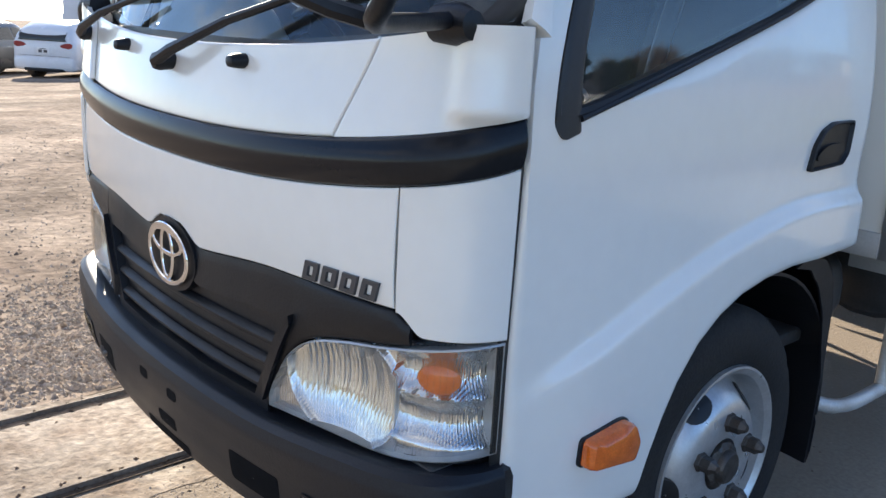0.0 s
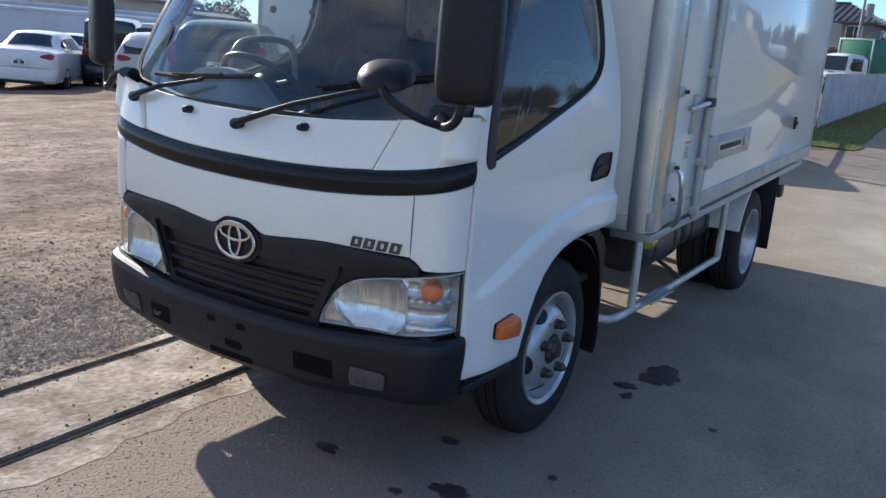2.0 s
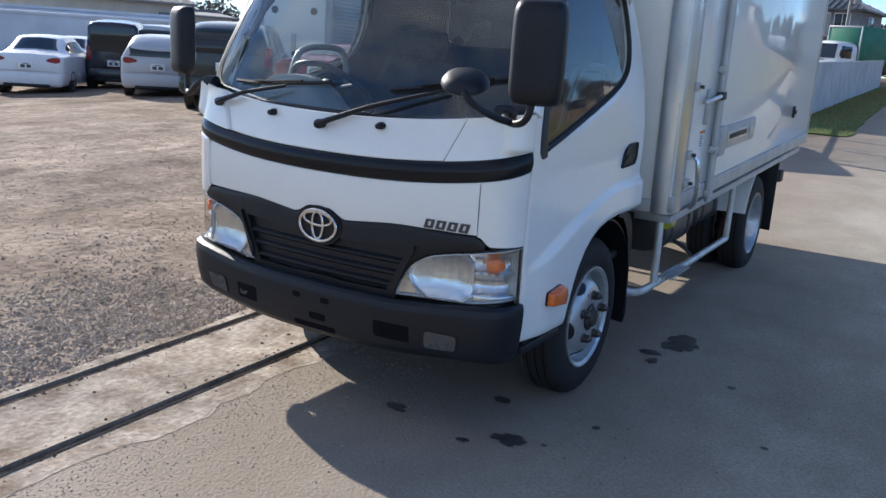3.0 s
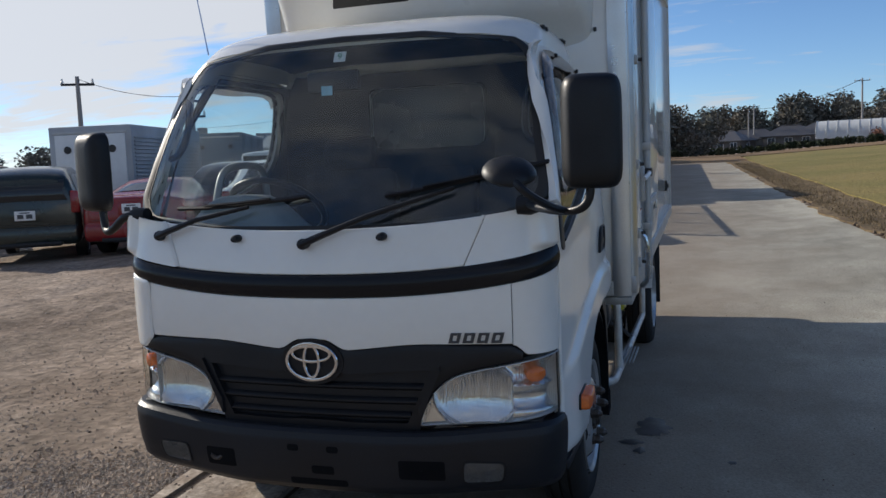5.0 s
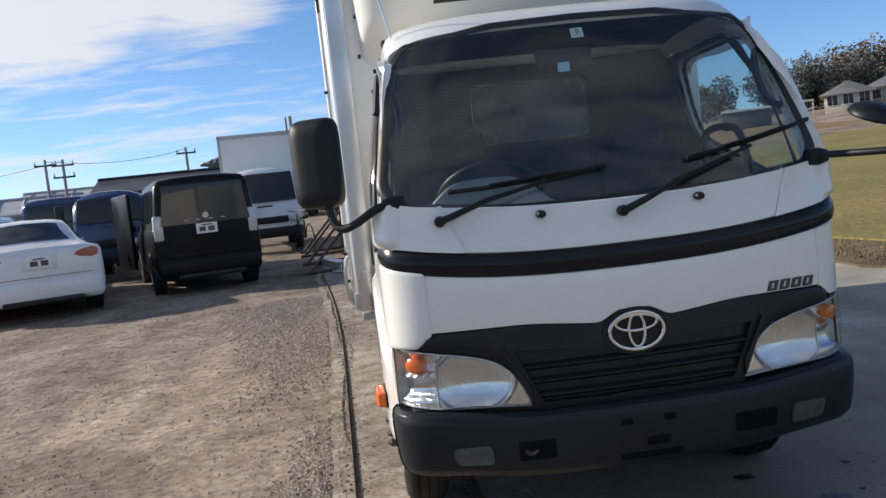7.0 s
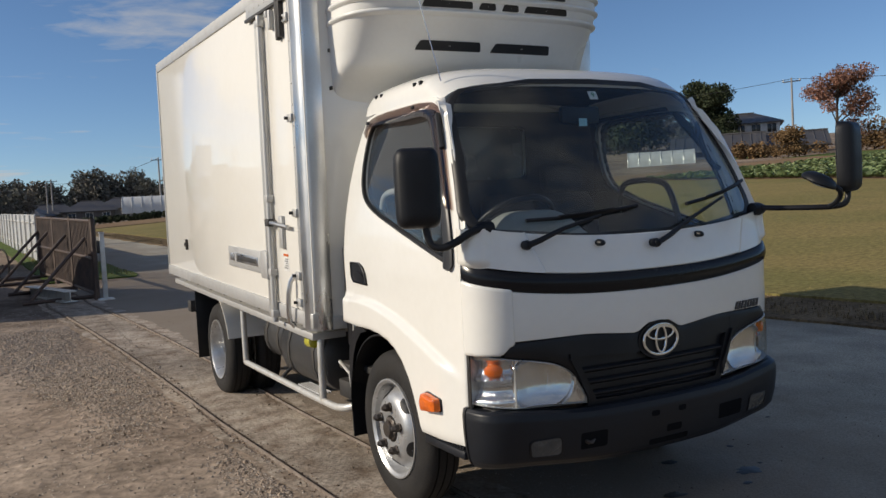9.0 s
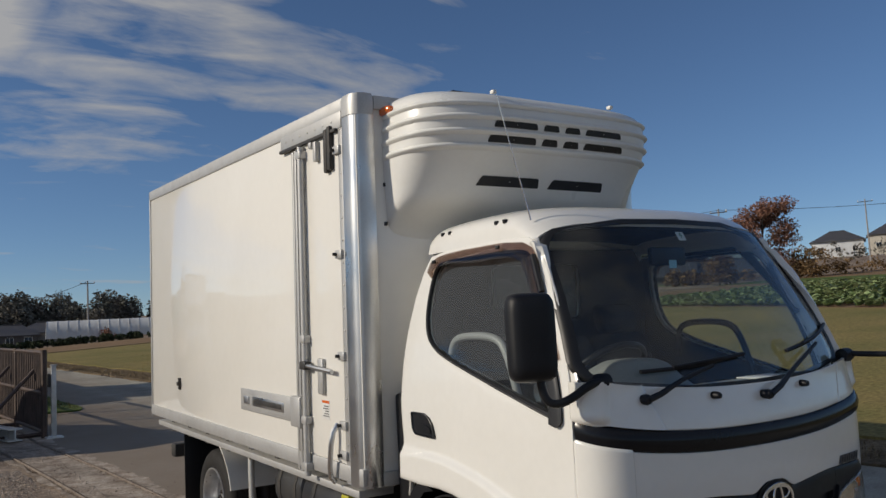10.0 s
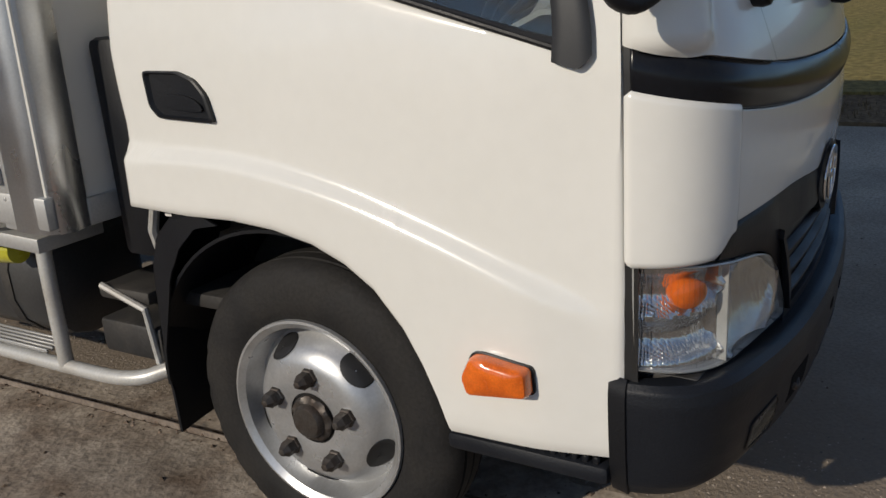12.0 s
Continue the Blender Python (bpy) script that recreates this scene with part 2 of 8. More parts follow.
ORANGE = material("orange lens", (0.78, 0.16, 0.015), 0.18, vary=0.12, scale=40, grain=260, coat=0.7, second=(0.6, 0.11, 0.01))
YELLOW = material("yellow lens", (0.55, 0.52, 0.04), 0.25, vary=0.1, coat=0.5)
REDLENS = material("red lens", (0.26, 0.010, 0.014), 0.2, vary=0.15, scale=20, coat=0.3)
LAMPSILVER = material("headlamp reflector", (0.80, 0.82, 0.85), 0.13, 0.96, vary=0.04, scale=18, grain=60, second=(0.70, 0.72, 0.76))


def fluted(m, scale):
    """Adds upright flutes to a material's relief."""
    n, l = m.node_tree.nodes, m.node_tree.links
    bs = [q for q in n if q.type == "BSDF_PRINCIPLED"][0]
    co, wv, b = n.new("ShaderNodeTexCoord"), n.new("ShaderNodeTexWave"), n.new("ShaderNodeBump")
    wv.wave_type, wv.bands_direction = "BANDS", "X"
    wv.inputs["Scale"].default_value = scale
    b.inputs["Strength"].default_value, b.inputs["Distance"].default_value = 0.3, 0.002
    l.new(co.outputs["Object"], wv.inputs["Vector"])
    l.new(wv.outputs["Fac"], b.inputs["Height"])
    l.new(b.outputs[0], bs.inputs["Normal"])
    return m


fluted(LAMPSILVER, 60)
LAMPGREY = material("headlamp housing grey", (0.52, 0.53, 0.53), 0.35, 0.4, vary=0.06, scale=10)
FOGGREY = material("grey fog lamp reflector", (0.10, 0.105, 0.11), 0.3, 0.3, vary=0.1, scale=20)
SEAT = material("dark seat fabric", (0.022, 0.024, 0.028), 0.9, vary=0.15, scale=7, grain=200, bump=0.1)
DASH = material("grey dashboard plastic", (0.24, 0.25, 0.245), 0.6, vary=0.08, grain=150, bump=0.05)
# trim and lining are near black: the cab's inner shade is in their colour
TRIMSHADE = material("interior trim in shaded near-black", (0.022, 0.023, 0.024), 0.6, vary=0.06, grain=120)
LININGSHADE = material("cab lining in shaded near-black", (0.016, 0.017, 0.018), 0.7, vary=0.08, grain=150, bump=0.05)
GRABLIT = material("grab bar plastic in sunlit grey", (0.30, 0.31, 0.31), 0.5, vary=0.06, grain=120)
WSGLASS = glass_material("veiled windscreen glass", (0.80, 0.87, 0.87), 0.0, 1.5, 0.016)
SIDEGLASS = glass_material("side window glass", (0.80, 0.86, 0.85), 0.0, 1.6, 0.02)
BACKGLASS = material("dark back window glass", (0.02, 0.023, 0.024), 0.25, vary=0.05, spec=0.5)
LENS = glass_material("clear lamp lens", (0.93, 0.93, 0.91), 0.03, 1.4)
VISOR = glass_material("smoked acrylic", (0.66, 0.58, 0.53), 0.03, 1.45)
PLATEWHITE = material("white plate enamel", (0.75, 0.75, 0.73), 0.4, vary=0.03)
INK = material("dark grey lettering", (0.05, 0.052, 0.058), 0.35, vary=0.05)


# ---------------------------------------------------------------- mesh helpers
def thing(name, label, category, group="", kind="", at=(0, 0, 0), turn=(0, 0, 0)):
    ob = new(name)
    ob.empty_display_size = 0.2
    ob.matrix_world = pose(*at, *turn)
    return tagged(ob, label, category, group, kind)


def part(name, bm, mat, parent=None, label="", sharp=38.0, m=None):
    """One mesh object out of a bmesh, smooth but for edges sharper than the angle."""
    if m is not None:
        bm.transform(m)
    bmesh.ops.recalc_face_normals(bm, faces=bm.faces)
    lim = radians(sharp)
    for f in bm.faces:
        f.smooth = True
    for e in bm.edges:
        e.smooth = len(e.link_faces) == 2 and e.calc_face_angle(0) < lim
    me = bpy.data.meshes.new(name)
    bm.to_mesh(me)
    bm.free()
    me.materials.append(mat)
    ob = new(name, me)
    if parent:
        ob.parent = parent
    if label:
        ob["label"] = label
    return ob


def again(ob, name=None, parent=None, m=None):
    """Another object on the same mesh."""
    o = new(name or ob.name.split(".")[0], ob.data)
    o.parent = parent or ob.parent
    if m is not None:
        o.matrix_basis = m
    if "label" in ob:
        o["label"] = ob["label"]
    return o


def boxes(*items, bevel=0.004, seg=2):
    """Boxes given as (x0, x1, y0, y1, z0, z1), with rounded edges."""
    bm = bmesh.new()
    for x0, x1, y0, y1, z0, z1 in items:
        v = bmesh.ops.create_cube(bm, size=1, matrix=Matrix.Translation(((x0 + x1) / 2, (y0 + y1) / 2, (z0 + z1) / 2)) @ Matrix.Diagonal((abs(x1 - x0), abs(y1 - y0), abs(z1 - z0), 1)))["verts"]
        if bevel:
            es = list({e for q in v for e in q.link_edges})
            bmesh.ops.bevel(bm, geom=es, offset=min(bevel, 0.45 * min(abs(x1 - x0), abs(y1 - y0), abs(z1 - z0))), segments=seg, profile=0.5, affect="EDGES")
    return bm


def add_rings(bm, rings, close=True, caps=True):
    """Skins rings of points (all of one length)."""
    vs = [[bm.verts.new(p) for p in r] for r in rings]
    n = len(rings[0])
    for a, b in zip(vs, vs[1:]):
        for i in range(n if close else n - 1):
            j = (i + 1) % n
            bm.faces.new((a[i], a[j], b[j], b[i]))
    if caps and close:
        bm.faces.new(vs[0][::-1])
        bm.faces.new(vs[-1])
    return bm


def lathe(profile, seg=40, axis="x", at=(0, 0, 0), caps=True):
    """Turns (along, radius) pairs round an axis."""
    bm = bmesh.new()
    rings = []
    for h, r in profile:
        ring = []
        for k in range(seg):
            a = 2 * math.pi * k / seg
            c, s = r * math.cos(a), r * math.sin(a)
            p = {"x": (h, c, s), "y": (c, h, s), "z": (c, s, h)}[axis]
            ring.append(Vector(p) + Vector(at))
        rings.append(ring)
    return add_rings(bm, rings, True, caps)


def tube(points, r, seg=10, bm=None, smooth=0):
    """A round bar along points; smooth: how often the corners are cut."""
    pts = [Vector(p) for p in points]
    for _ in range(smooth):
        q = [pts[0]]
        for a, b in zip(pts, pts[1:]):
            q += [a.lerp(b, 0.25), a.lerp(b, 0.75)]
        pts = q + [pts[-1]]
    bm = bm or bmesh.new()
    rings, up = [], None
    for i, p in enumerate(pts):
        d = (pts[min(i + 1, len(pts) - 1)] - pts[max(i - 1, 0)]).normalized()
        if up is None:
            up = Vector((0, 0, 1)) if abs(d.z) < 0.9 else Vector((0, 1, 0))
        side = d.cross(up).normalized()
        up = side.cross(d).normalized()
        rr = r[i] if isinstance(r, (list, tuple)) else r
        rings.append([p + rr * (math.cos(2 * math.pi * k / seg) * side + math.sin(2 * math.pi * k / seg) * up) for k in range(seg)])
    return add_rings(bm, rings)


def sheet(f, us, vs, thick=0.0, bm=None):
    """A grid of f(u, v); with thick, a closed shell that is so thick along its normals, inwards."""
    bm = bm or bmesh.new()
    p = [[Vector(f(u, v)) for v in vs] for u in us]
    top = [[bm.verts.new(q) for q in row] for row in p]
    nu, nv = len(us), len(vs)

    def skin(g):
        for i in range(nu - 1):
            for j in range(nv - 1):
                bm.faces.new((g[i][j], g[i + 1][j], g[i + 1][j + 1], g[i][j + 1]))

    skin(top)
    if thick:
        def normal(i, j):
            a = p[min(i + 1, nu - 1)][j] - p[max(i - 1, 0)][j]
            b = p[i][min(j + 1, nv - 1)] - p[i][max(j - 1, 0)]
            q = a.cross(b)
            return q.normalized() if q.length > 1e-9 else Vector((0, 0, 0))
        low = [[bm.verts.new(p[i][j] - thick * normal(i, j)) for j in range(nv)] for i in range(nu)]
        skin(low)
        for i in range(nu - 1):
            for j in (0, nv - 1):
                bm.faces.new((top[i][j], top[i + 1][j], low[i + 1][j], low[i][j]))
        for j in range(nv - 1):
            for i in (0, nu - 1):
                bm.faces.new((top[i][j], top[i][j + 1], low[i][j + 1], low[i][j]))
    return bm


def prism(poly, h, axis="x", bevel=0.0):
    """A polygon of (a, b), drawn out to +-h/2 along the axis. x: (y, z); y: (x, z); z: (x, y)."""
    bm = bmesh.new()
    put = {"x": lambda a, b, c: (c, a, b), "y": lambda a, b, c: (a, c, b), "z": lambda a, b, c: (a, b, c)}[axis]
    add_rings(bm, [[put(a, b, -h / 2) for a, b in poly], [put(a, b, h / 2) for a, b in poly]])
    if bevel:
        bmesh.ops.bevel(bm, geom=[e for e in bm.edges], offset=bevel, segments=2, profile=0.5, affect="EDGES", clamp_overlap=True)
    return bm


def lin(a, b, n):
    return [a + (b - a) * i / (n - 1) for i in range(n)]


def curve_at(table, x):
    """Straight lines through (x, y) pairs, softened at the joints."""
    xs = [p[0] for p in table]
    return float(np.interp(x, xs, [p[1] for p in table]))


def smooth_at(table, x):
    """A smooth curve (Catmull-Rom) through (x, y) pairs."""
    if x <= table[0][0]:
        return table[0][1]
    if x >= table[-1][0]:
        return table[-1][1]
    for i in range(len(table) - 1):
        if table[i][0] <= x <= table[i + 1][0]:
            (x0, y0), (x1, y1) = table[i], table[i + 1]
            ya, xa = (table[i - 1][1], table[i - 1][0]) if i else (y0, x0)
            yb, xb = (table[i + 2][1], table[i + 2][0]) if i + 2 < len(table) else (y1, x1)
            h, t = x1 - x0, (x - x0) / (x1 - x0)
            m0, m1 = (y1 - ya) / (x1 - xa), (yb - y0) / (xb - x0)
            return (2 * t**3 - 3 * t**2 + 1) * y0 + (t**3 - 2 * t**2 + t) * h * m0 + (-2 * t**3 + 3 * t**2) * y1 + (t**3 - t**2) * h * m1


def soft_poly(poly, r):
    """A polygon with its corners rounded off by r."""
    out = []
    for i, p in enumerate(poly):
        p = Vector(p)
        a, b = Vector(poly[i - 1]), Vector(poly[(i + 1) % len(poly)])
        ra, rb = min(r, 0.45 * (a - p).length), min(r, 0.45 * (b - p).length)
        q0, q1 = p + (a - p).normalized() * ra, p + (b - p).normalized() * rb
        out += [tuple((1 - t) ** 2 * q0 + 2 * t * (1 - t) * p + t * t * q1) for t in (0, 0.25, 0.5, 0.75, 1)]
    return out


def ease(a, b, x):
    t = min(1.0, max(0.0, (x - a) / (b - a)))
    return t * t * (3 - 2 * t)


FLIP = Matrix.Diagonal((-1, 1, 1, 1))

# ---------------------------------------------------------------- the lie of the land
def soft(v):
    """0 below nothing, then a line, with a soft knee."""
    return v / 2 + math.sqrt(v * v / 4 + 0.25) - 0.5


def height(x, y):
    x, y = max(-400, min(170, x)), max(-170, min(190, y))
    h = 0.03 * max(0.0, soft(y - 3)) - 0.009 * max(0.0, soft(y - 20)) + (0.05 * ease(0.27, 0.36, x / max(40.0, y)) - 0.02) * max(0.0, soft(y - 50)) + 0.05 * max(0.0, soft(x - 2.5)) - 0.045 * max(0.0, soft(-x - 7)) - 0.01 * max(0.0, soft(-y - 8))
    return h


def land(us, vs, lift=0.0, bm=None):
    return sheet(lambda u, v: (u, v, height(u, v) + lift), us, vs, bm=bm)


# ---------------------------------------------------------------- the cab's shape
HALF = []                                # half of the cab's plan: from the middle of the front round the corner


def build_plan():
    for i in range(61):
        x = 0.66 * i / 60
        HALF.append((x, 0.14 * x * x))
    a, b, c, d = (0.66, 0.061), (0.775, 0.083), (0.828, 0.12), (0.838, 0.235)
    for i in range(1, 33):
        t = i / 32
        s = 1 - t
        HALF.append(tuple(s**3 * a[k] + 3 * s * s * t * b[k] + 3 * s * t * t * c[k] + t**3 * d[k] for k in (0, 1)))
    HALF.append((0.8395, 0.27))
    HALF.append((0.841, 0.30))


build_plan()
REACH = [0.0]
for (xa, ya), (xb, yb) in zip(HALF, HALF[1:]):
    REACH.append(REACH[-1] + math.hypot(xb - xa, yb - ya))
HX, HY = [p[0] for p in HALF], [p[1] for p in HALF]


def u_of_x(x):
    return float(np.interp(x, HX, REACH))


def u_of_y(y):
    return float(np.interp(y, HY, REACH))


UEND = u_of_y(0.210)                     # where the door begins


def skin(u, z, off=0.0, prof=True):
    """A place on the cab's front at the way u round it and the height z, off metres outside."""
    s, v = (1 if u >= 0 else -1), abs(u)
    x, y = float(np.interp(v, REACH, HX)), float(np.interp(v, REACH, HY))
    e = 0.004
    tx = float(np.interp(v + e, REACH, HX)) - float(np.interp(v - e, REACH, HX)) if v > e else 1.0
    ty = float(np.interp(v + e, REACH, HY)) - float(np.interp(v - e, REACH, HY)) if v > e else 0.0
    k = math.hypot(tx, ty)
    nx, ny = ty / k, -tx / k
    if prof:
        back = 0.030 * ease(1.10, 1.32, z) + 0.006 * ease(0.95, 0.80, z)
        off = off - back * abs(ny)
    return (s * (x + nx * off), y + ny * off, z)


def wrap(name, lo, hi, u0, u1, mat, parent, label="", nu=48, nv=8, off=0.0, thick=0.012, bulge=0.0, cut0=0.0, cut1=0.0, edge=0.0035):
    """A panel on the cab's front between the heights lo(u) and hi(u), from u0 to u1, with edges turned in. cut0, cut1: how far the ends lean in u from bottom to top."""
    def f(a, b):
        u = (u0 + cut0 * b) + ((u1 + cut1 * b) - (u0 + cut0 * b)) * a
        z = lo(u) + (hi(u) - lo(u)) * b
        o = off + bulge * math.sin(math.pi * b)
        d = min(a * abs(u1 - u0), (1 - a) * abs(u1 - u0), b * (hi(u) - lo(u)), (1 - b) * (hi(u) - lo(u)))
        return skin(u, z, o - edge * max(0, 1 - d / edge) ** 2)
    w = abs(u1 - u0)
    aa = [0, edge / w / 3, edge / w, 1.8 * edge / w] + lin(0, 1, nu)[1:-1] + [1 - 1.8 * edge / w, 1 - edge / w, 1 - edge / w / 3, 1]
    hh = max(0.02, hi((u0 + u1) / 2) - lo((u0 + u1) / 2))
    bb = [0, edge / hh / 3, edge / hh, 1.8 * edge / hh] + lin(0, 1, nv)[1:-1] + [1 - 1.8 * edge / hh, 1 - edge / hh, 1 - edge / hh / 3, 1]
    bm = sheet(f, sorted(set(min(1, max(0, q)) for q in aa)), sorted(set(min(1, max(0, q)) for q in bb)), thick)
    return part(name, bm, mat, parent, label)


CREASE = [(0.21, 0.735), (0.39, 0.80), (0.60, 0.88), (0.82, 0.95), (1.09, 0.998), (1.45, 1.005)]
SIDE = [(0.20, 0.8365), (0.235, 0.838), (0.45, 0.850), (0.9, 0.857), (1.2, 0.856), (1.45, 0.851)]


def side_x(y, z):
    x = smooth_at(SIDE, y)
    zc = smooth_at(CREASE, y)
    x += 0.024 * ease(zc + 0.008, zc - 0.032, z) * ease(0.18, 0.42, y)
    x -= 0.022 * ease(1.02, 0.99, z) * 0
    if z > 1.12:
        x -= 0.115 * ((z - 1.12) / 0.75) ** 1.6
    return x


WINDOW = [(0.275, 1.185), (0.50, 1.252), (0.80, 1.345), (1.03, 1.415), (1.14, 1.46), (1.215, 1.52), (1.245, 1.62), (1.238, 1.75), (1.215, 1.845), (1.15, 1.872),
          (0.90, 1.872), (0.68, 1.87), (0.54, 1.86), (0.49, 1.815), (0.415, 1.66), (0.335, 1.47), (0.288, 1.31), (0.275, 1.225)]
FRAME = [(0.222, 0.45), (0.40, 0.45), (0.575, 0.45), (0.592, 0.50), (0.625, 0.58), (0.665, 0.655), (0.73, 0.735), (0.80, 0.785), (0.88, 0.82), (0.98, 0.842), (1.10, 0.853), (1.24, 0.852),
         (1.33, 0.856), (1.43, 0.86), (1.425, 0.95), (1.42, 1.05), (1.435, 1.22), (1.425, 1.40), (1.40, 1.56), (1.36, 1.72), (1.315, 1.83), (1.27, 1.90),
         (1.15, 1.918), (0.90, 1.925), (0.66, 1.922), (0.54, 1.912), (0.455, 1.87), (0.375, 1.73), (0.295, 1.54), (0.242, 1.36), (0.226, 1.25), (0.222, 1.10), (0.220, 0.80)]


def dense(poly, step=0.02):
    out = []
    for i, (a, b) in enumerate(poly):
        c, d = poly[(i + 1) % len(poly)]
        k = max(1, round(math.hypot(c - a, d - b) / step))
        out += [(a + (c - a) * j / k, b + (d - b) * j / k) for j in range(k)]
    return out


def ray_to(poly, o, way):
    """How far from o along way the polygon is met."""
    best = None
    for i, (ax, ay) in enumerate(poly):
        bx, by = poly[(i + 1) % len(poly)]
        ex, ey = bx - ax, by - ay
        det = way[0] * -ey + ex * way[1]
        if abs(det) < 1e-12:
            continue
        t = ((ax - o[0]) * -ey + ex * (ay - o[1])) / det
        s = (way[0] * (ay - o[1]) - way[1] * (ax - o[0])) / det
        if t > 0 and -1e-9 <= s <= 1 + 1e-9 and (best is None or t < best):
            best = t
    return best


def rounded(poly, times=2):
    for _ in range(times):
        q = []
        for i, (a, b) in enumerate(poly):
            c, d = poly[(i + 1) % len(poly)]
            q += [(a * 0.75 + c * 0.25, b * 0.75 + d * 0.25), (a * 0.25 + c * 0.75, b * 0.25 + d * 0.75)]
        poly = q
    return poly


def ring_sheet(outer, inner, centre, f, rings=14, thick=0.03, lip=0.008):
    """A plate with an opening, mapped by f(a, b, off): from the outer line to the inner one."""
    pairs = []
    for p in outer:
        w = (p[0] - centre[0], p[1] - centre[1])
        t = ray_to(inner, centre, w)
        pairs.append((p, (centre[0] + w[0] * t, centre[1] + w[1] * t)))
    def at(k, pr):
        (a, b), (c, d) = pr
        return (a + (c - a) * k, b + (d - b) * k)
    ks = [0.0, 0.01, 0.03] + lin(0.06, 0.94, rings) + [0.97, 0.99, 1.0]
    rows = []
    for k in ks:
        edge = lip * (max(0, 1 - k / 0.03) ** 2 + max(0, (k - 0.97) / 0.03) ** 2)
        rows.append([f(*at(k, pr), -edge) for pr in pairs])
    rows.append([f(*pr[1], -thick) for pr in pairs])
    rows.insert(0, [f(*pr[0], -thick) for pr in pairs])
    return add_rings(bmesh.new(), rows, True, False)


def fill_sheet(poly, f, centre, rings=8, thick=0.0):
    """A plate with no opening, from its outline to its centre."""
    bm = bmesh.new()
    rows = [[f(centre[0] + (a - centre[0]) * k, centre[1] + (b - centre[1]) * k, 0) for a, b in poly] for k in lin(1, 0.04, rings)]
    if thick:
        rows.insert(0, [f(a, b, -thick) for a, b in poly])
    vs = [[bm.verts.new(p) for p in r] for r in rows]
    n = len(poly)
    for a, b in zip(vs, vs[1:]):
        for i in range(n):
            bm.faces.new((a[i], a[(i + 1) % n], b[(i + 1) % n], b[i]))
    bm.faces.new(vs[-1])
    return bm


def on_side(s):
    return lambda y, z, off: (s * (side_x(y, z) + off), y, z)


truck = thing("refrigerated_truck", "white light truck with refrigerated box body, parked on concrete", "truck")

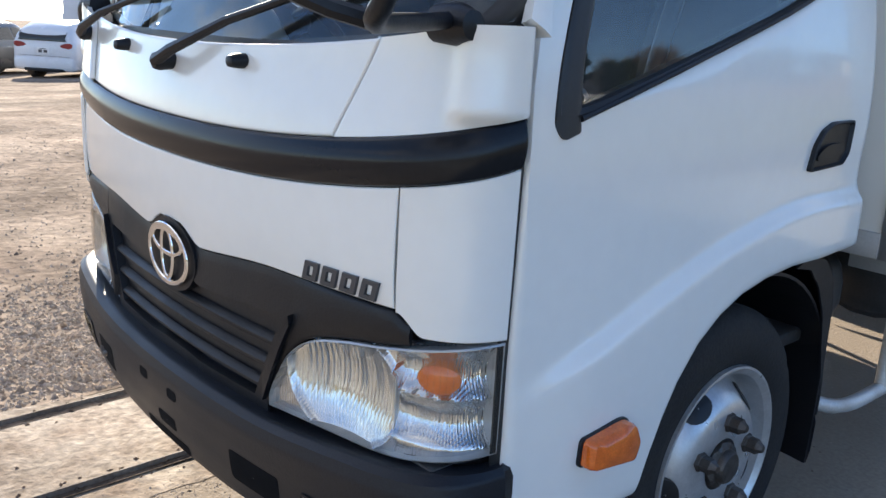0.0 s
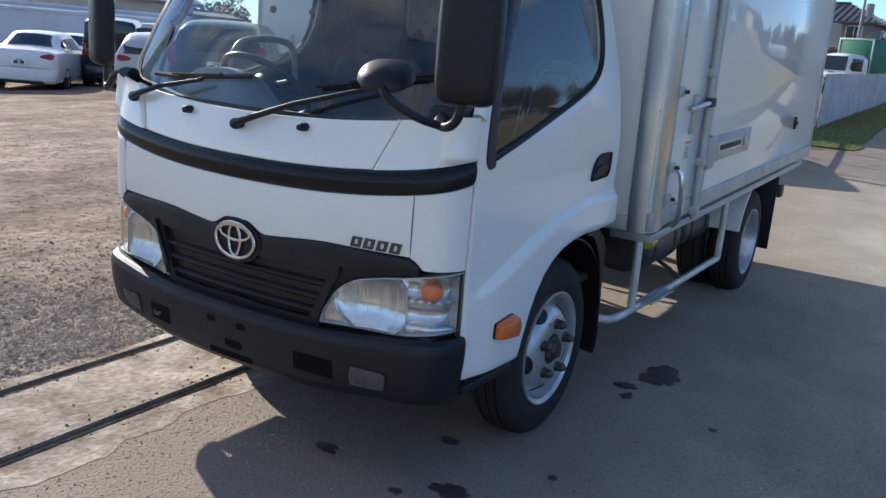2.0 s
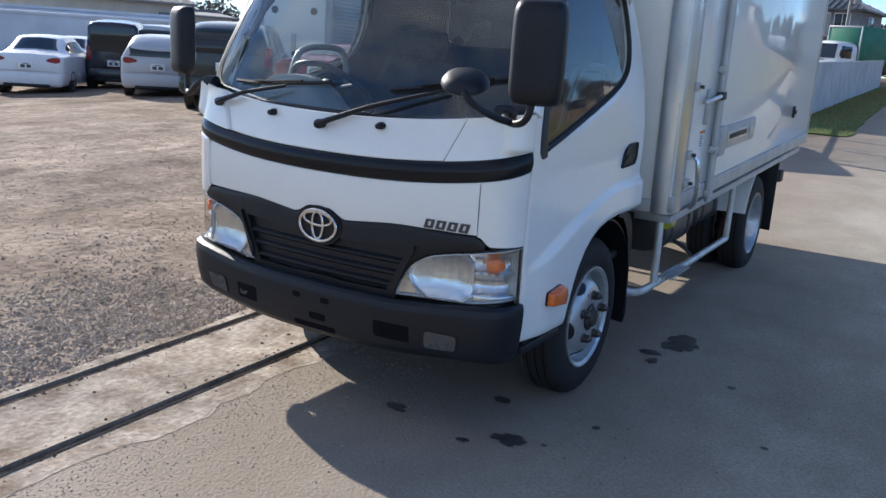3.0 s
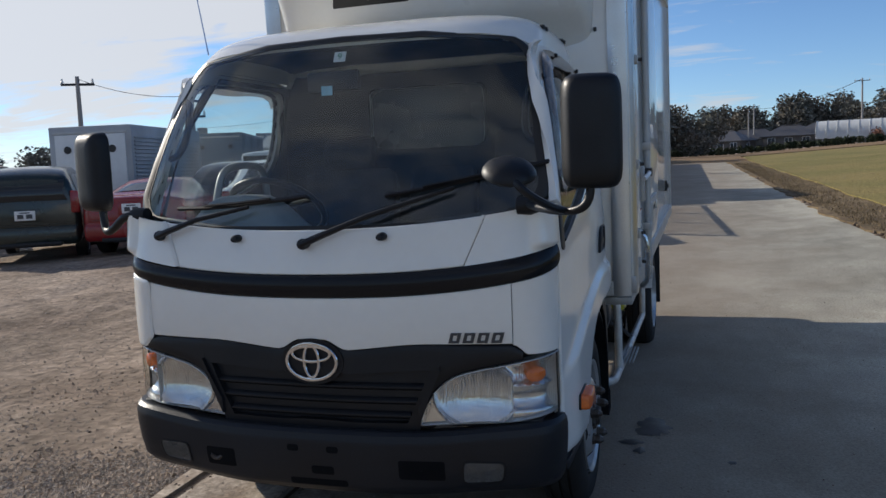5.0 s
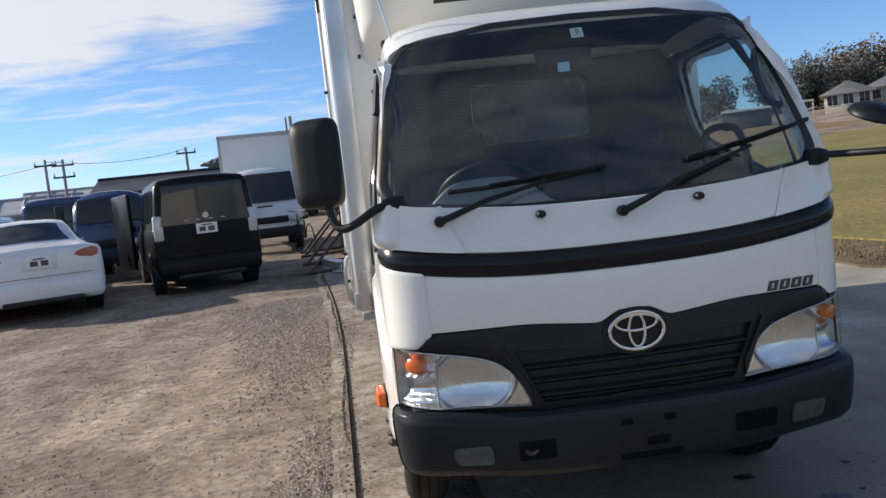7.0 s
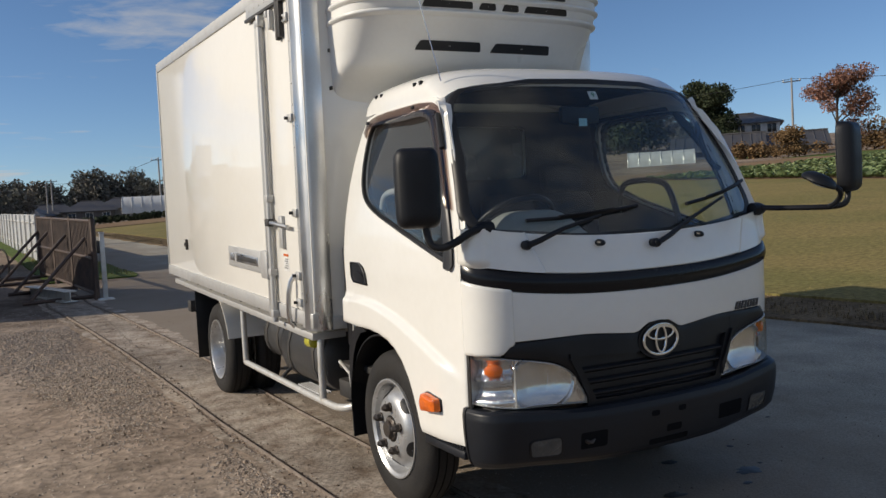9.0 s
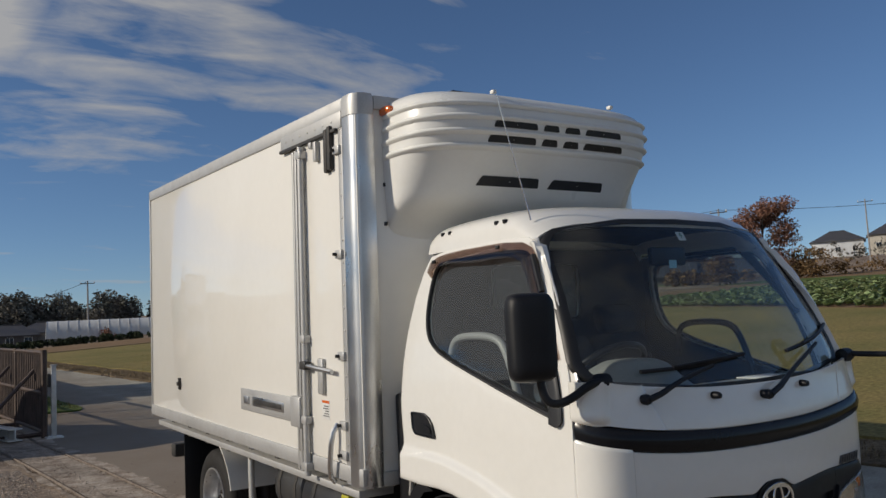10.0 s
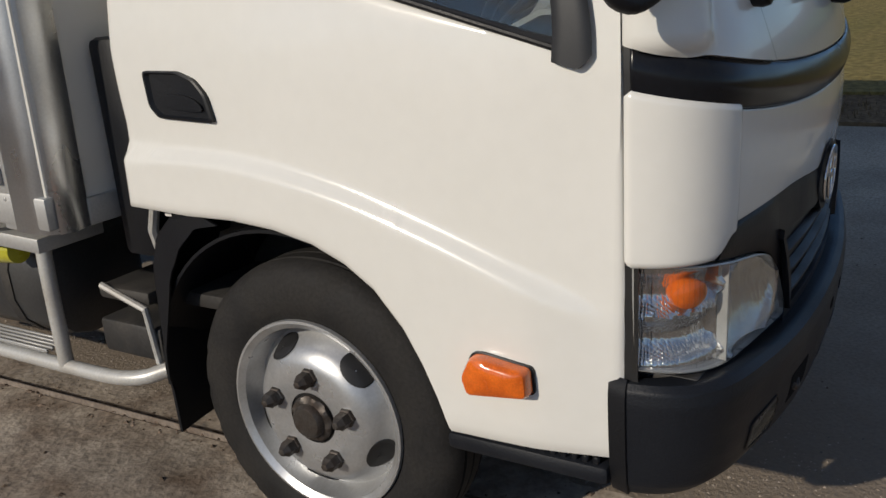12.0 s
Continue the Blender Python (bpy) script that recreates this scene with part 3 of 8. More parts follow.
# ---- doors: outer plate, window, seals, handle, visor
DOORMID = (0.80, 1.60)
for s in (-1, 1):
    f = on_side(s)
    door = part("door", ring_sheet(dense(FRAME, 0.02), rounded(WINDOW, 1), DOORMID, f, 64), WHITE, truck, "white cab door with flared wheel arch")
    # seal round the glass
    w1 = rounded(WINDOW, 2)
    w0 = [(DOORMID[0] + (a - DOORMID[0]) * 0.975, DOORMID[1] + (b - DOORMID[1]) * 0.955) for a, b in w1]
    bm = add_rings(bmesh.new(), [[f(a, b, o) for a, b in w] for w, o in ((w1, -0.016), (w1, 0.003), ([(p[0] * 0.5 + q[0] * 0.5, p[1] * 0.5 + q[1] * 0.5) for p, q in zip(w1, w0)], 0.005), (w0, 0.0), (w0, -0.016))], True, False)
    part("window_seal", bm, SEAL, door, "black rubber window seal")
    g = part("window_glass", fill_sheet(w1, lambda y, z, o: (s * (side_x(y, z) - 0.010 + o), y, z), DOORMID, 6), SIDEGLASS, door, "tinted side window glass")
    g.visible_shadow = False
    # dark corner piece at the foot of the window, where the mirror looks in
    def strip(a, b):
        z = 1.162 + 0.66 * b
        y = smooth_at([(1.162, 0.274), (1.23, 0.277), (1.32, 0.292), (1.48, 0.343), (1.70, 0.438), (1.822, 0.497)], z) + a * smooth_at([(1.162, 0.060), (1.30, 0.050), (1.48, 0.043), (1.822, 0.028)], z)
        z += (0.02 * a + 0.030 * max(0, 1 - a / 0.45) ** 2) * ease(0.2, 0.0, b)
        return (s * (side_x(y, z) + 0.005 - 0.004 * (2 * a - 1) ** 4), y, z)
    part("corner_cover", sheet(strip, lin(0, 1, 17), lin(0, 1, 26), 0.012), STRIPMATT, door, "matt black strip at the front of the window")
    sill = []
    bm = tube([(s * (side_x(y, z) + 0.003), y, z) for y, z in ((0.33, 1.203), (0.5, 1.256), (0.8, 1.349), (1.02, 1.418), (1.12, 1.462))], 0.006, 8, smooth=1)
    part("sill_strip", bm, BLACK, door)
    # door handle: dark tray with a grip
    tray = soft_poly([(1.115, 1.066), (1.285, 1.074), (1.311, 1.10), (1.319, 1.178), (1.21, 1.176), (1.160, 1.158), (1.130, 1.126)], 0.011)
    hc = (1.215, 1.125)
    ring = lambda k, o: [(s * (side_x(hc[0] + (a - hc[0]) * k, hc[1] + (b - hc[1]) * k) + o), hc[0] + (a - hc[0]) * k, hc[1] + (b - hc[1]) * k) for a, b in tray]
    hd = part("handle_tray", add_rings(bmesh.new(), [ring(1.0, -0.004), ring(1.0, 0.010), ring(0.93, 0.012), ring(0.86, 0.004), ring(0.3, 0.003), ring(0.02, 0.003)], True, False), BLACK, door, "recessed black door handle")
    grip = [(1.14, 1.085), (1.275, 1.10), (1.28, 1.125), (1.20, 1.128), (1.15, 1.11)]
    part("grip", fill_sheet(rounded(grip, 2), lambda y, z, o: (s * (side_x(y, z) + 0.010 + o), y, z), (1.21, 1.11), 4, 0.022), BLACK, hd)
    # smoked visor over the window
    def visor(a, b):
        path = [(0.290, 1.42), (0.375, 1.64), (0.445, 1.80), (0.49, 1.862), (0.56, 1.893), (0.70, 1.906), (1.0, 1.906), (1.12, 1.902), (1.20, 1.893), (1.255, 1.872), (1.275, 1.83)]
        q = a * (len(path) - 1)
        i = min(int(q), len(path) - 2)
        y, z = path[i][0] + (path[i + 1][0] - path[i][0]) * (q - i), path[i][1] + (path[i + 1][1] - path[i][1]) * (q - i)
        wd = 0.035 * ease(0, 0.25, a) + 0.035
        cy, cz = DOORMID[0] - y, 1.55 - z
        k = math.hypot(cy, cz)
        yy, zz = y + cy / k * wd * b, z + cz / k * wd * b
        return (s * (side_x(yy, zz) + 0.008 + 0.018 * math.sin(math.pi * 0.5 * b) * (0.35 + 0.65 * ease(1.0, 0.85, a))), yy, zz)
    part("rain_visor", sheet(visor, lin(0, 1, 60), lin(0, 1, 6), 0.003), VISOR, door, "smoked plastic rain visor")
    for q in ((1.19, 1.872), (0.70, 1.888)):
        part("visor_clip", boxes((s * (side_x(*q) + 0.03) - 0.006, s * (side_x(*q) + 0.03) + 0.006, q[0] - 0.012, q[0] + 0.012, q[1] - 0.01, q[1] + 0.006)), BLACK, door)
    # side turn lamp
    lampq = [(0.377, 0.572), (0.520, 0.556), (0.533, 0.60), (0.510, 0.652), (0.485, 0.655), (0.380, 0.637)]
    lc = (0.450, 0.605)
    lr = lambda k, o: [(s * (side_x(lc[0] + (a - lc[0]) * k, lc[1] + (b - lc[1]) * k) + o), lc[0] + (a - lc[0]) * k, lc[1] + (b - lc[1]) * k) for a, b in soft_poly([(0.450 + (p - 0.450) * 0.9, 0.602 + (q - 0.605) * 0.82) for p, q in lampq], 0.010)]
    base = part("lamp_base", add_rings(bmesh.new(), [lr(1.07, -0.005), lr(1.07, 0.006), lr(0.95, 0.008), lr(0.5, 0.008)], True, True), BLACK, door)
    part("turn_lamp", add_rings(bmesh.new(), [lr(1.0, 0.004), lr(1.0, 0.024), lr(0.93, 0.034), lr(0.7, 0.04), lr(0.25, 0.042), lr(0.02, 0.042)], True, True), ORANGE, door, "orange side turn lamp")
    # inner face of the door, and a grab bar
    inn = part("door_trim", ring_sheet(dense([(0.24, 0.62), (0.6, 0.62), (0.75, 0.80), (1.0, 0.90), (1.40, 0.90), (1.40, 1.5), (1.25, 1.89), (0.62, 1.89), (0.40, 1.62), (0.25, 1.25)], 0.04), rounded(WINDOW, 1), DOORMID, lambda y, z, o: (s * (side_x(y, z) - 0.05 + o), y, z), 8, 0.01), LININGSHADE, door)
    # the bars' tones hold the light: sunlit pale on -x, shaded black on +x
    part("grab_bar", tube([(s * 0.76, y, z) for y, z in ((1.105, 1.335), (1.095, 1.465), (1.035, 1.52), (0.765, 1.515), (0.685, 1.455), (0.615, 1.225))], 0.017, 10, smooth=2), GRABLIT if s < 0 else BLACK, door, "grab bar in a sunlit pale grey" if s < 0 else "grab bar in a shaded black")
    part("pillar_handle", tube([(s * x, y, z) for x, y, z in ((0.76, 0.475, 1.79), (0.715, 0.44, 1.77), (0.70, 0.385, 1.65), (0.715, 0.345, 1.565), (0.765, 0.35, 1.55))], 0.014, 8, smooth=2), BLACK, truck, "black pillar grab handle")
    # step under the door
    part("step", boxes((s * 0.62, s * 0.850, 0.25, 0.60, 0.392, 0.432), bevel=0.012), BUMPER, truck, "black ribbed cab step")
    part("step_tread", boxes(*[(s * (0.765 + 0.028 * j), s * (0.785 + 0.028 * j), 0.27 + 0.022 * k, 0.284 + 0.022 * k, 0.428, 0.446) for k in range(15) for j in range(3)], bevel=0.003, seg=1), BLACK, truck, "rows of small black studs")

# ---- front panels
zstrip0 = lambda u: 1.043 + 0.085 * (abs(u) / UEND) ** 2.6
zstrip1 = lambda u: 1.122 + 0.085 * (abs(u) / UEND) ** 2.6
U7 = u_of_x(0.705)


def grille_top(u):
    x = abs(u)
    return 0.852 + 0.027 * ease(0.05, 0.42, x) + 0.040 * (1 - ease(0.045, 0.135, x)) + 0.0


def lamp_top(u):
    return smooth_at([(0.375, 0.612), (0.40, 0.655), (0.44, 0.72), (0.50, 0.765), (0.58, 0.79), (0.68, 0.808), (0.76, 0.822), (0.85, 0.834), (UEND, 0.838)], abs(u))


def lamp_low(u):
    return smooth_at([(0.375, 0.598), (0.50, 0.606), (0.70, 0.614), (0.80, 0.626), (UEND, 0.638)], abs(u))


wrap("front_panel", lambda u: grille_top(u) + 0.004, lambda u: zstrip0(u) - 0.002, -U7 + 0.001, U7 - 0.001, WHITE, truck, "white lower front panel of the cab", 70, 12, bulge=0.004, edge=0.002)
for s in (-1, 1):
    lo = lambda u: 0.843 + 0.034 * ease(0.765, 0.715, abs(u))
    a, b = (U7 + 0.001, UEND)
    wrap("corner_panel", lo, lambda u: zstrip0(u) - 0.002, s * a, s * b, WHITE, truck, "white front corner panel", 24, 10, edge=0.002)
zlow = lambda u: 1.276 + 0.058 * min(1.0, abs(u) / 0.80) ** 2.2
S0, S1 = u_of_x(0.552), u_of_x(0.628)
wrap("cowl_panel", lambda u: zstrip1(u) + 0.001, zlow, -S0 + 0.001, S0 - 0.001, WHITE, truck, "white panel under the windscreen", 56, 8, cut0=-(S1 - S0), cut1=S1 - S0)
for s in (-1, 1):
    def ear(u, z):
        return 0.024 * ease(0.775, 0.815, abs(u)) * ease(1.185, 1.215, z) * (1 - 0.5 * ease(0.86, 0.93, abs(u)))

    def f(a, b, s=s):
        u0, u1 = S0 + 0.001 + (S1 - S0) * b, UEND
        u = u0 + (u1 - u0) * a
        z = zstrip1(u) + 0.001 + (zlow(u) + 0.006 * ease(0.7, 0.9, u) - zstrip1(u)) * b
        d = min(a, 1 - a) * (u1 - u0)
        return skin(s * u, z, ear(u, z) - 0.004 * max(0, 1 - d / 0.004) ** 2)
    part("cowl_corner", sheet(f, [0, 0.004, 0.015] + lin(0.03, 0.97, 30) + [0.985, 0.996, 1], lin(0, 1, 26), 0.012), WHITE, truck, "white corner panel under the mirror arm")
    part("door_gap", sheet(lambda a, b: (s * (side_x(0.222, 0.46 + 0.86 * b) - 0.010), 0.198 + 0.030 * a, 0.46 + 0.86 * b), (0, 1), lin(0, 1, 14), 0.004), SEAL, truck)
wrap("trim_strip", zstrip0, zstrip1, -UEND, UEND, STRIPGLOSS, truck, "gloss black strip across the cab front", 90, 7, off=0.004, bulge=0.010, thick=0.02)
# dark body behind the gaps of the panels
part("front_bulkhead", sheet(lambda u, z: skin(u, z, -0.02), lin(-UEND, UEND, 60), lin(0.85, 1.29, 8), 0.01), BLACK, truck)
part("grille_back", sheet(lambda u, z: skin(u, z, -0.06), lin(-0.37, 0.37, 20), lin(0.45, 0.86, 6), 0.01), BLACK, truck)

# ---- grille
def flare(a, b):
    """The grille's opening widens upwards; the columns follow it."""
    k = 0.34 * (1 + 0.25 * min(1, max(0, (b - 0.14) / 0.58)))
    v = abs(a)
    u = v * k / 0.34 if v <= 0.34 else k + (v - 0.34) * (0.742 - k) / 0.402
    return math.copysign(u, a)


def grille_at(a, b):
    u = flare(a, b)
    z0 = lamp_top(a) + 0.004 if abs(a) > 0.383 else 0.565
    z1 = grille_top(u) - (0.02 * ease(0.70, 0.745, abs(u)) if abs(u) > 0.70 else 0)
    return skin(u, z0 * (1 - b) + z1 * b, -0.006 + 0.010 * math.sin(math.pi * b) ** 0.5 - (0.022 if abs(a) < 0.34 and 0.14 < b < 0.72 else 0))


grille = part("grille", sheet(grille_at,
                                sorted(lin(-0.742, 0.742, 90) + [-0.341, -0.339, 0.341, 0.339, -0.3831, -0.3829, 0.3831, 0.3829]), [0, 0.03, 0.08, 0.135, 0.145, 0.25, 0.4, 0.55, 0.715, 0.725, 0.8, 0.87, 0.92, 0.96, 1.0], 0.012), BLACK, truck, "black grille with horizontal bars")
for k, z in enumerate((0.632, 0.682, 0.732)):
    w = abs(flare(0.338, (z - 0.565) / 0.295))
    part("grille_bar", sheet(lambda a, b: skin(a, z - 0.014 + 0.026 * b, -0.016 + 0.016 * math.sin(math.pi * b)), lin(-w, w, 40), lin(0, 1, 6), 0.012), BLACK, grille)


def ellipse(cx, cz, rx, rz, r, mat, name, parent, label="", off=0.012, seg=48, flat=0.6):
    pts = []
    bm = bmesh.new()
    rings = []
    for k in range(seg):
        a = 2 * math.pi * k / seg
        ring = []
        for j in range(8):
            b = 2 * math.pi * j / 8
            q = r * math.cos(b)
            x, z = cx + (rx + q) * math.cos(a), cz + (rz + q) * math.sin(a)
            p = skin(x, z, off + r * flat * math.sin(b))
            ring.append(p)
        rings.append(ring)
    rings.append(rings[0])
    add_rings(bm, rings, True, False)
    bmesh.ops.remove_doubles(bm, verts=bm.verts, dist=1e-5)
    return part(name, bm, mat, parent, label)


EZ = 0.818
seat_e = [(0.118 * math.cos(2 * math.pi * k / 40), EZ + 0.082 * math.sin(2 * math.pi * k / 40)) for k in range(40)]
part("badge_seat", fill_sheet(seat_e, lambda x, z, o: skin(x, z, 0.004 + o), (0, EZ), 5, 0.02), BLACK, grille)
badge = ellipse(0, EZ, 0.095, 0.064, 0.0065, CHROME, "badge_ring", grille, "chrome oval badge", 0.012)
ellipse(0, EZ + 0.002, 0.028, 0.057, 0.0055, CHROME, "badge_oval", grille, "", 0.012)
ellipse(0, EZ + 0.028, 0.072, 0.027, 0.0055, CHROME, "badge_oval", grille, "", 0.012)

# ---- badge word as plain slanted bars
for k in range(4):
    x0 = 0.492 + 0.047 * k
    poly = [(x0, 0.888), (x0 + 0.036, 0.888), (x0 + 0.046, 0.923), (x0 + 0.010, 0.923)]
    part("badge_bar", ring_sheet(dense(poly, 0.006), [(x0 + 0.014, 0.896), (x0 + 0.027, 0.896), (x0 + 0.032, 0.915), (x0 + 0.019, 0.915)], (x0 + 0.023, 0.9055), lambda x, z, o: skin(u_of_x(x), z, 0.0075 + o), 3, 0.006, 0.001), INK, truck)

# ---- headlamps
for s in (-1, 1):
    u0 = 0.381
    def at(a, b, off, inset=0.0):
        u = u0 + 0.004 + inset + (UEND - 0.006 - u0 - 2 * inset) * a
        z0, z1 = lamp_low(u) + inset, lamp_top(u) - inset
        return skin(s * u, z0 + (z1 - z0) * b, off)
    aa = sorted(lin(0, 1, 44) + [0.004, 0.012, 0.02, 0.99])
    bb = [0, 0.03, 0.07] + lin(0.12, 0.88, 10) + [0.93, 0.97, 1]
    def well(a, b):
        """The bright inside: one bowl, and two cells at the corner."""
        u = u0 + 0.004 + (UEND - 0.006 - u0) * a
        z = lamp_low(u) + (lamp_top(u) - lamp_low(u)) * b
        if u < 0.705:
            r = math.hypot((u - 0.580) / 0.142, (z - 0.705) / 0.112)
            d = 0.018 - 0.012 * max(0, 1 - abs(r - 1.03) / 0.06)
            if r < 1:
                # a deep bowl, fluted upright in its upper half
                d += 0.042 * (1 - r * r) + 0.0020 * math.sin(u * 2 * math.pi / 0.0105) * ease(0.63, 0.67, z) * ease(1.0, 0.85, r)
        else:
            q = ease(0.70, 0.706, u)
            r = min(1.0, abs(z - (0.772 if z > 0.732 else 0.688)) / 0.045)
            d = 0.010 * (1 - q) + q * (0.022 + 0.028 * (1 - r * r) + 0.0008 * math.sin(u * 2 * math.pi / 0.0075))
        return at(a, b, -d)
    lampo = part("headlamp", sheet(well, sorted(lin(0, 1, 240)), lin(0, 1, 40), 0.006), LAMPSILVER, truck, "clear halogen headlamp with orange indicator", sharp=50)
    edge = [(a, 0.0) for a in aa] + [(1.0, b) for b in bb[1:]] + [(a, 1.0) for a in aa[::-1][1:]] + [(0.0, b) for b in bb[::-1][1:-1]]
    part("lamp_wall", add_rings(bmesh.new(), [[at(a, b, o) for a, b in edge] for o in (-0.056, -0.002)] + [[at(a, b, 0.0, 0.003) for a, b in edge]], True, False), LAMPGREY, lampo)
    ln = part("lens", sheet(lambda a, b: at(a, b, 0.001 + 0.006 * math.sin(math.pi * b) * min(1, 6 * a)), aa, bb), LENS, lampo, "clear lamp lens")
    ln.visible_shadow = False
    part("lamp_divider", sheet(lambda a, b: skin(s * (0.702 + 0.0025 * a), 0.62 + (lamp_top(0.704) - 0.624) * b, -0.020), (0, 1), lin(0, 1, 6), 0.02), LAMPGREY, lampo)
    oval = lambda k, o: [skin(s * (0.796 + 0.046 * k * math.cos(w * math.pi / 14)), 0.770 + 0.027 * k * math.sin(w * math.pi / 14), o) for w in range(28)]
    part("indicator_bulb", add_rings(bmesh.new(), [oval(0.98, -0.05), oval(1.0, -0.020), oval(0.93, -0.013), oval(0.7, -0.009), oval(0.35, -0.007), oval(0.05, -0.006)], True, True), ORANGE, lampo, "orange indicator bulb cover")
    # fine ribs of the lens
    for zc, n0, n1, z0, z1 in ((0, 0.47, 0.69, 0.63, 0.78), (1, 0.74, UEND - 0.02, 0.735, 0.82), (2, 0.74, UEND - 0.03, 0.65, 0.725)):
        bm = bmesh.new()
        cnt = 26 if zc == 0 else 14
        for k in range(cnt):
            u = n0 + (n1 - n0) * (k + 0.5) / cnt
            zz1 = min(z1, lamp_top(u) - 0.012)
            sheet(lambda a, b: skin(s * (u + 0.0018 * (a - 0.5)), z0 + (zz1 - z0) * b, 0.001 + 0.002 * math.sin(math.pi * a)), (0, 0.5, 1), lin(0, 1, 4), 0, bm)
        o = part("lens_ribs", bm, LENS, lampo)
        o.visible_shadow = False

# ---- bumper
BUP = [(0.372, -0.055), (0.385, -0.012), (0.41, 0.014), (0.47, 0.030), (0.53, 0.038), (0.575, 0.040), (0.598, 0.034), (0.608, 0.018), (0.606, -0.03)]
UB = u_of_y(0.214)


def bump_at(u, b):
    q = b * (len(BUP) - 1)
    i = min(int(q), len(BUP) - 2)
    z = BUP[i][0] + (BUP[i + 1][0] - BUP[i][0]) * (q - i)
    o = BUP[i][1] + (BUP[i + 1][1] - BUP[i][1]) * (q - i)
    rise = 0.034 * ease(0.35, 0.85, abs(u)) * b
    low = 0.030 * ease(0.25, 0.75, abs(u)) * (1 - b)
    o *= 1 - 0.45 * ease(0.78, UB, abs(u))
    return skin(u, z + rise + low - 0.024 - 0.012 * (1 - b), o, prof=False)


def on_bumper(u, z, proud):
    """The bumper's face at the height z, counted before its drop."""
    z -= 0.027
    lo, hi = 0.0, 0.72
    for _ in range(30):
        m = (lo + hi) / 2
        if bump_at(u, m)[2] < z:
            lo = m
        else:
            hi = m
    p = bump_at(u, lo)
    return (p[0], p[1] - proud, p[2])


bumper = part("bumper", sheet(bump_at, lin(-UB, UB, 110), lin(0, 1, 33), 0.012), BUMPER, truck, "dark grey plastic front bumper")
for s in (-1, 1):
    part("bumper_end", sheet(lambda a, b: (lambda p: (p[0] - s * (0.002 + 0.012 * a), p[1] + 0.035 * a, p[2]))(bump_at(s * UB, b)), lin(-0.02, 1, 4), lin(0.1, 0.9, 8), 0.008), BLACK, bumper)
    # fog lamp in its pocket
    def fog(k, off):
        pts = soft_poly([(0.525, 0.436), (0.668, 0.444), (0.675, 0.516), (0.53, 0.518)], 0.022)
        return [on_bumper(s * (0.60 + (x - 0.60) * k), 0.48 + (z - 0.48) * k, off) for x, z in dense(pts, 0.02)]
    fl = part("fog_lamp", add_rings(bmesh.new(), [fog(1.02, -0.02), fog(1.02, 0.003), fog(0.93, 0.004), fog(0.9, -0.003)], True, False), BLACK, bumper, "ribbed clear fog lamp")
    part("reflector", add_rings(bmesh.new(), [fog(0.92, 0.001), fog(0.6, 0.001), fog(0.3, 0.001), fog(0.05, 0.001)], True, True), FOGGREY, fl, "grey ribbed reflector")
    bm = bmesh.new()
    for k in range(13):
        u = 0.545 + 0.115 * k / 12
        sheet(lambda a, b: on_bumper(s * (u + 0.005 * (a - 0.5)), 0.453 + 0.053 * b, 0.002 + 0.005 * math.sin(math.pi * a)), (0, 0.5, 1), (0, 0.5, 1), 0, bm)
    o = part("lens_ribs", bm, LENS, fl)
    o.visible_shadow = False
    # openings beside the fog lamps: flat dark patches, the depth's shade painted on
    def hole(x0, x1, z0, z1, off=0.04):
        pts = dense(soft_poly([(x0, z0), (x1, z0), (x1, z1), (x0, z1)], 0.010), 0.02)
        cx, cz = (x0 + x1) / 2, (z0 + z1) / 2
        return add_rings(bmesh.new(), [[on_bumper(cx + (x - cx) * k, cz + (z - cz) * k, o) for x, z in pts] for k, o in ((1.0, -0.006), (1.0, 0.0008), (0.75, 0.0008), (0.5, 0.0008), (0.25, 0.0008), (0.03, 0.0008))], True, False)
    part("tow_opening_patch", hole(0.31 if s > 0 else -0.445, 0.47 if s > 0 else -0.32, 0.447, 0.517), HOLESHADE, bumper)
    part("bolt_hole_patch", hole(s * 0.075 - 0.022, s * 0.075 + 0.022, 0.532, 0.556, 0.042), HOLESHADE, bumper)
part("air_slot_patch", hole(-0.10, 0.12, 0.405, 0.43, 0.02), HOLESHADE, bumper)
part("hook_opening_patch", hole(-0.01, 0.075, 0.45, 0.482), HOLESHADE, bumper)
part("tow_hook", tube([(-0.41, 0.03, 0.473), (-0.43, -0.005, 0.458), (-0.405, -0.012, 0.443), (-0.38, -0.005, 0.458), (-0.40, 0.03, 0.473)], 0.008, 8, smooth=1), NUT, bumper, "weathered steel tow hook")
part("inner_beam", boxes((-0.48, 0.48, 0.06, 0.10, 0.42, 0.56)), DARKSTEEL, truck)

# ---- windscreen, its black frame, pillars, roof
def screen(a, b, off=0.0):
    """a from -1 to 1 across, b from 0 (foot) to 1 (head)."""
    a = a * 1.07
    q = a * a
    foot = Vector((0.762 * a, 0.052 + 0.070 * q + 0.055 * q * q, 1.272 + 0.022 * q + 0.036 * q * q))
    head = Vector((0.668 * a, 0.398 + 0.05 * q + 0.03 * q * q, 1.975 - 0.02 * q - 0.03 * q**4))
    p = foot.lerp(head, b) + Vector((0, -0.022, 0.012)) * math.sin(math.pi * b)
    return p + Vector((0, -0.87, 0.48)) * off


gl = part("windscreen", sheet(lambda a, b: screen(a, b), lin(-0.985, 0.985, 40), lin(0.01, 0.985, 20)), WSGLASS, truck, "tinted windscreen glass", sharp=80)
gl.visible_shadow = False


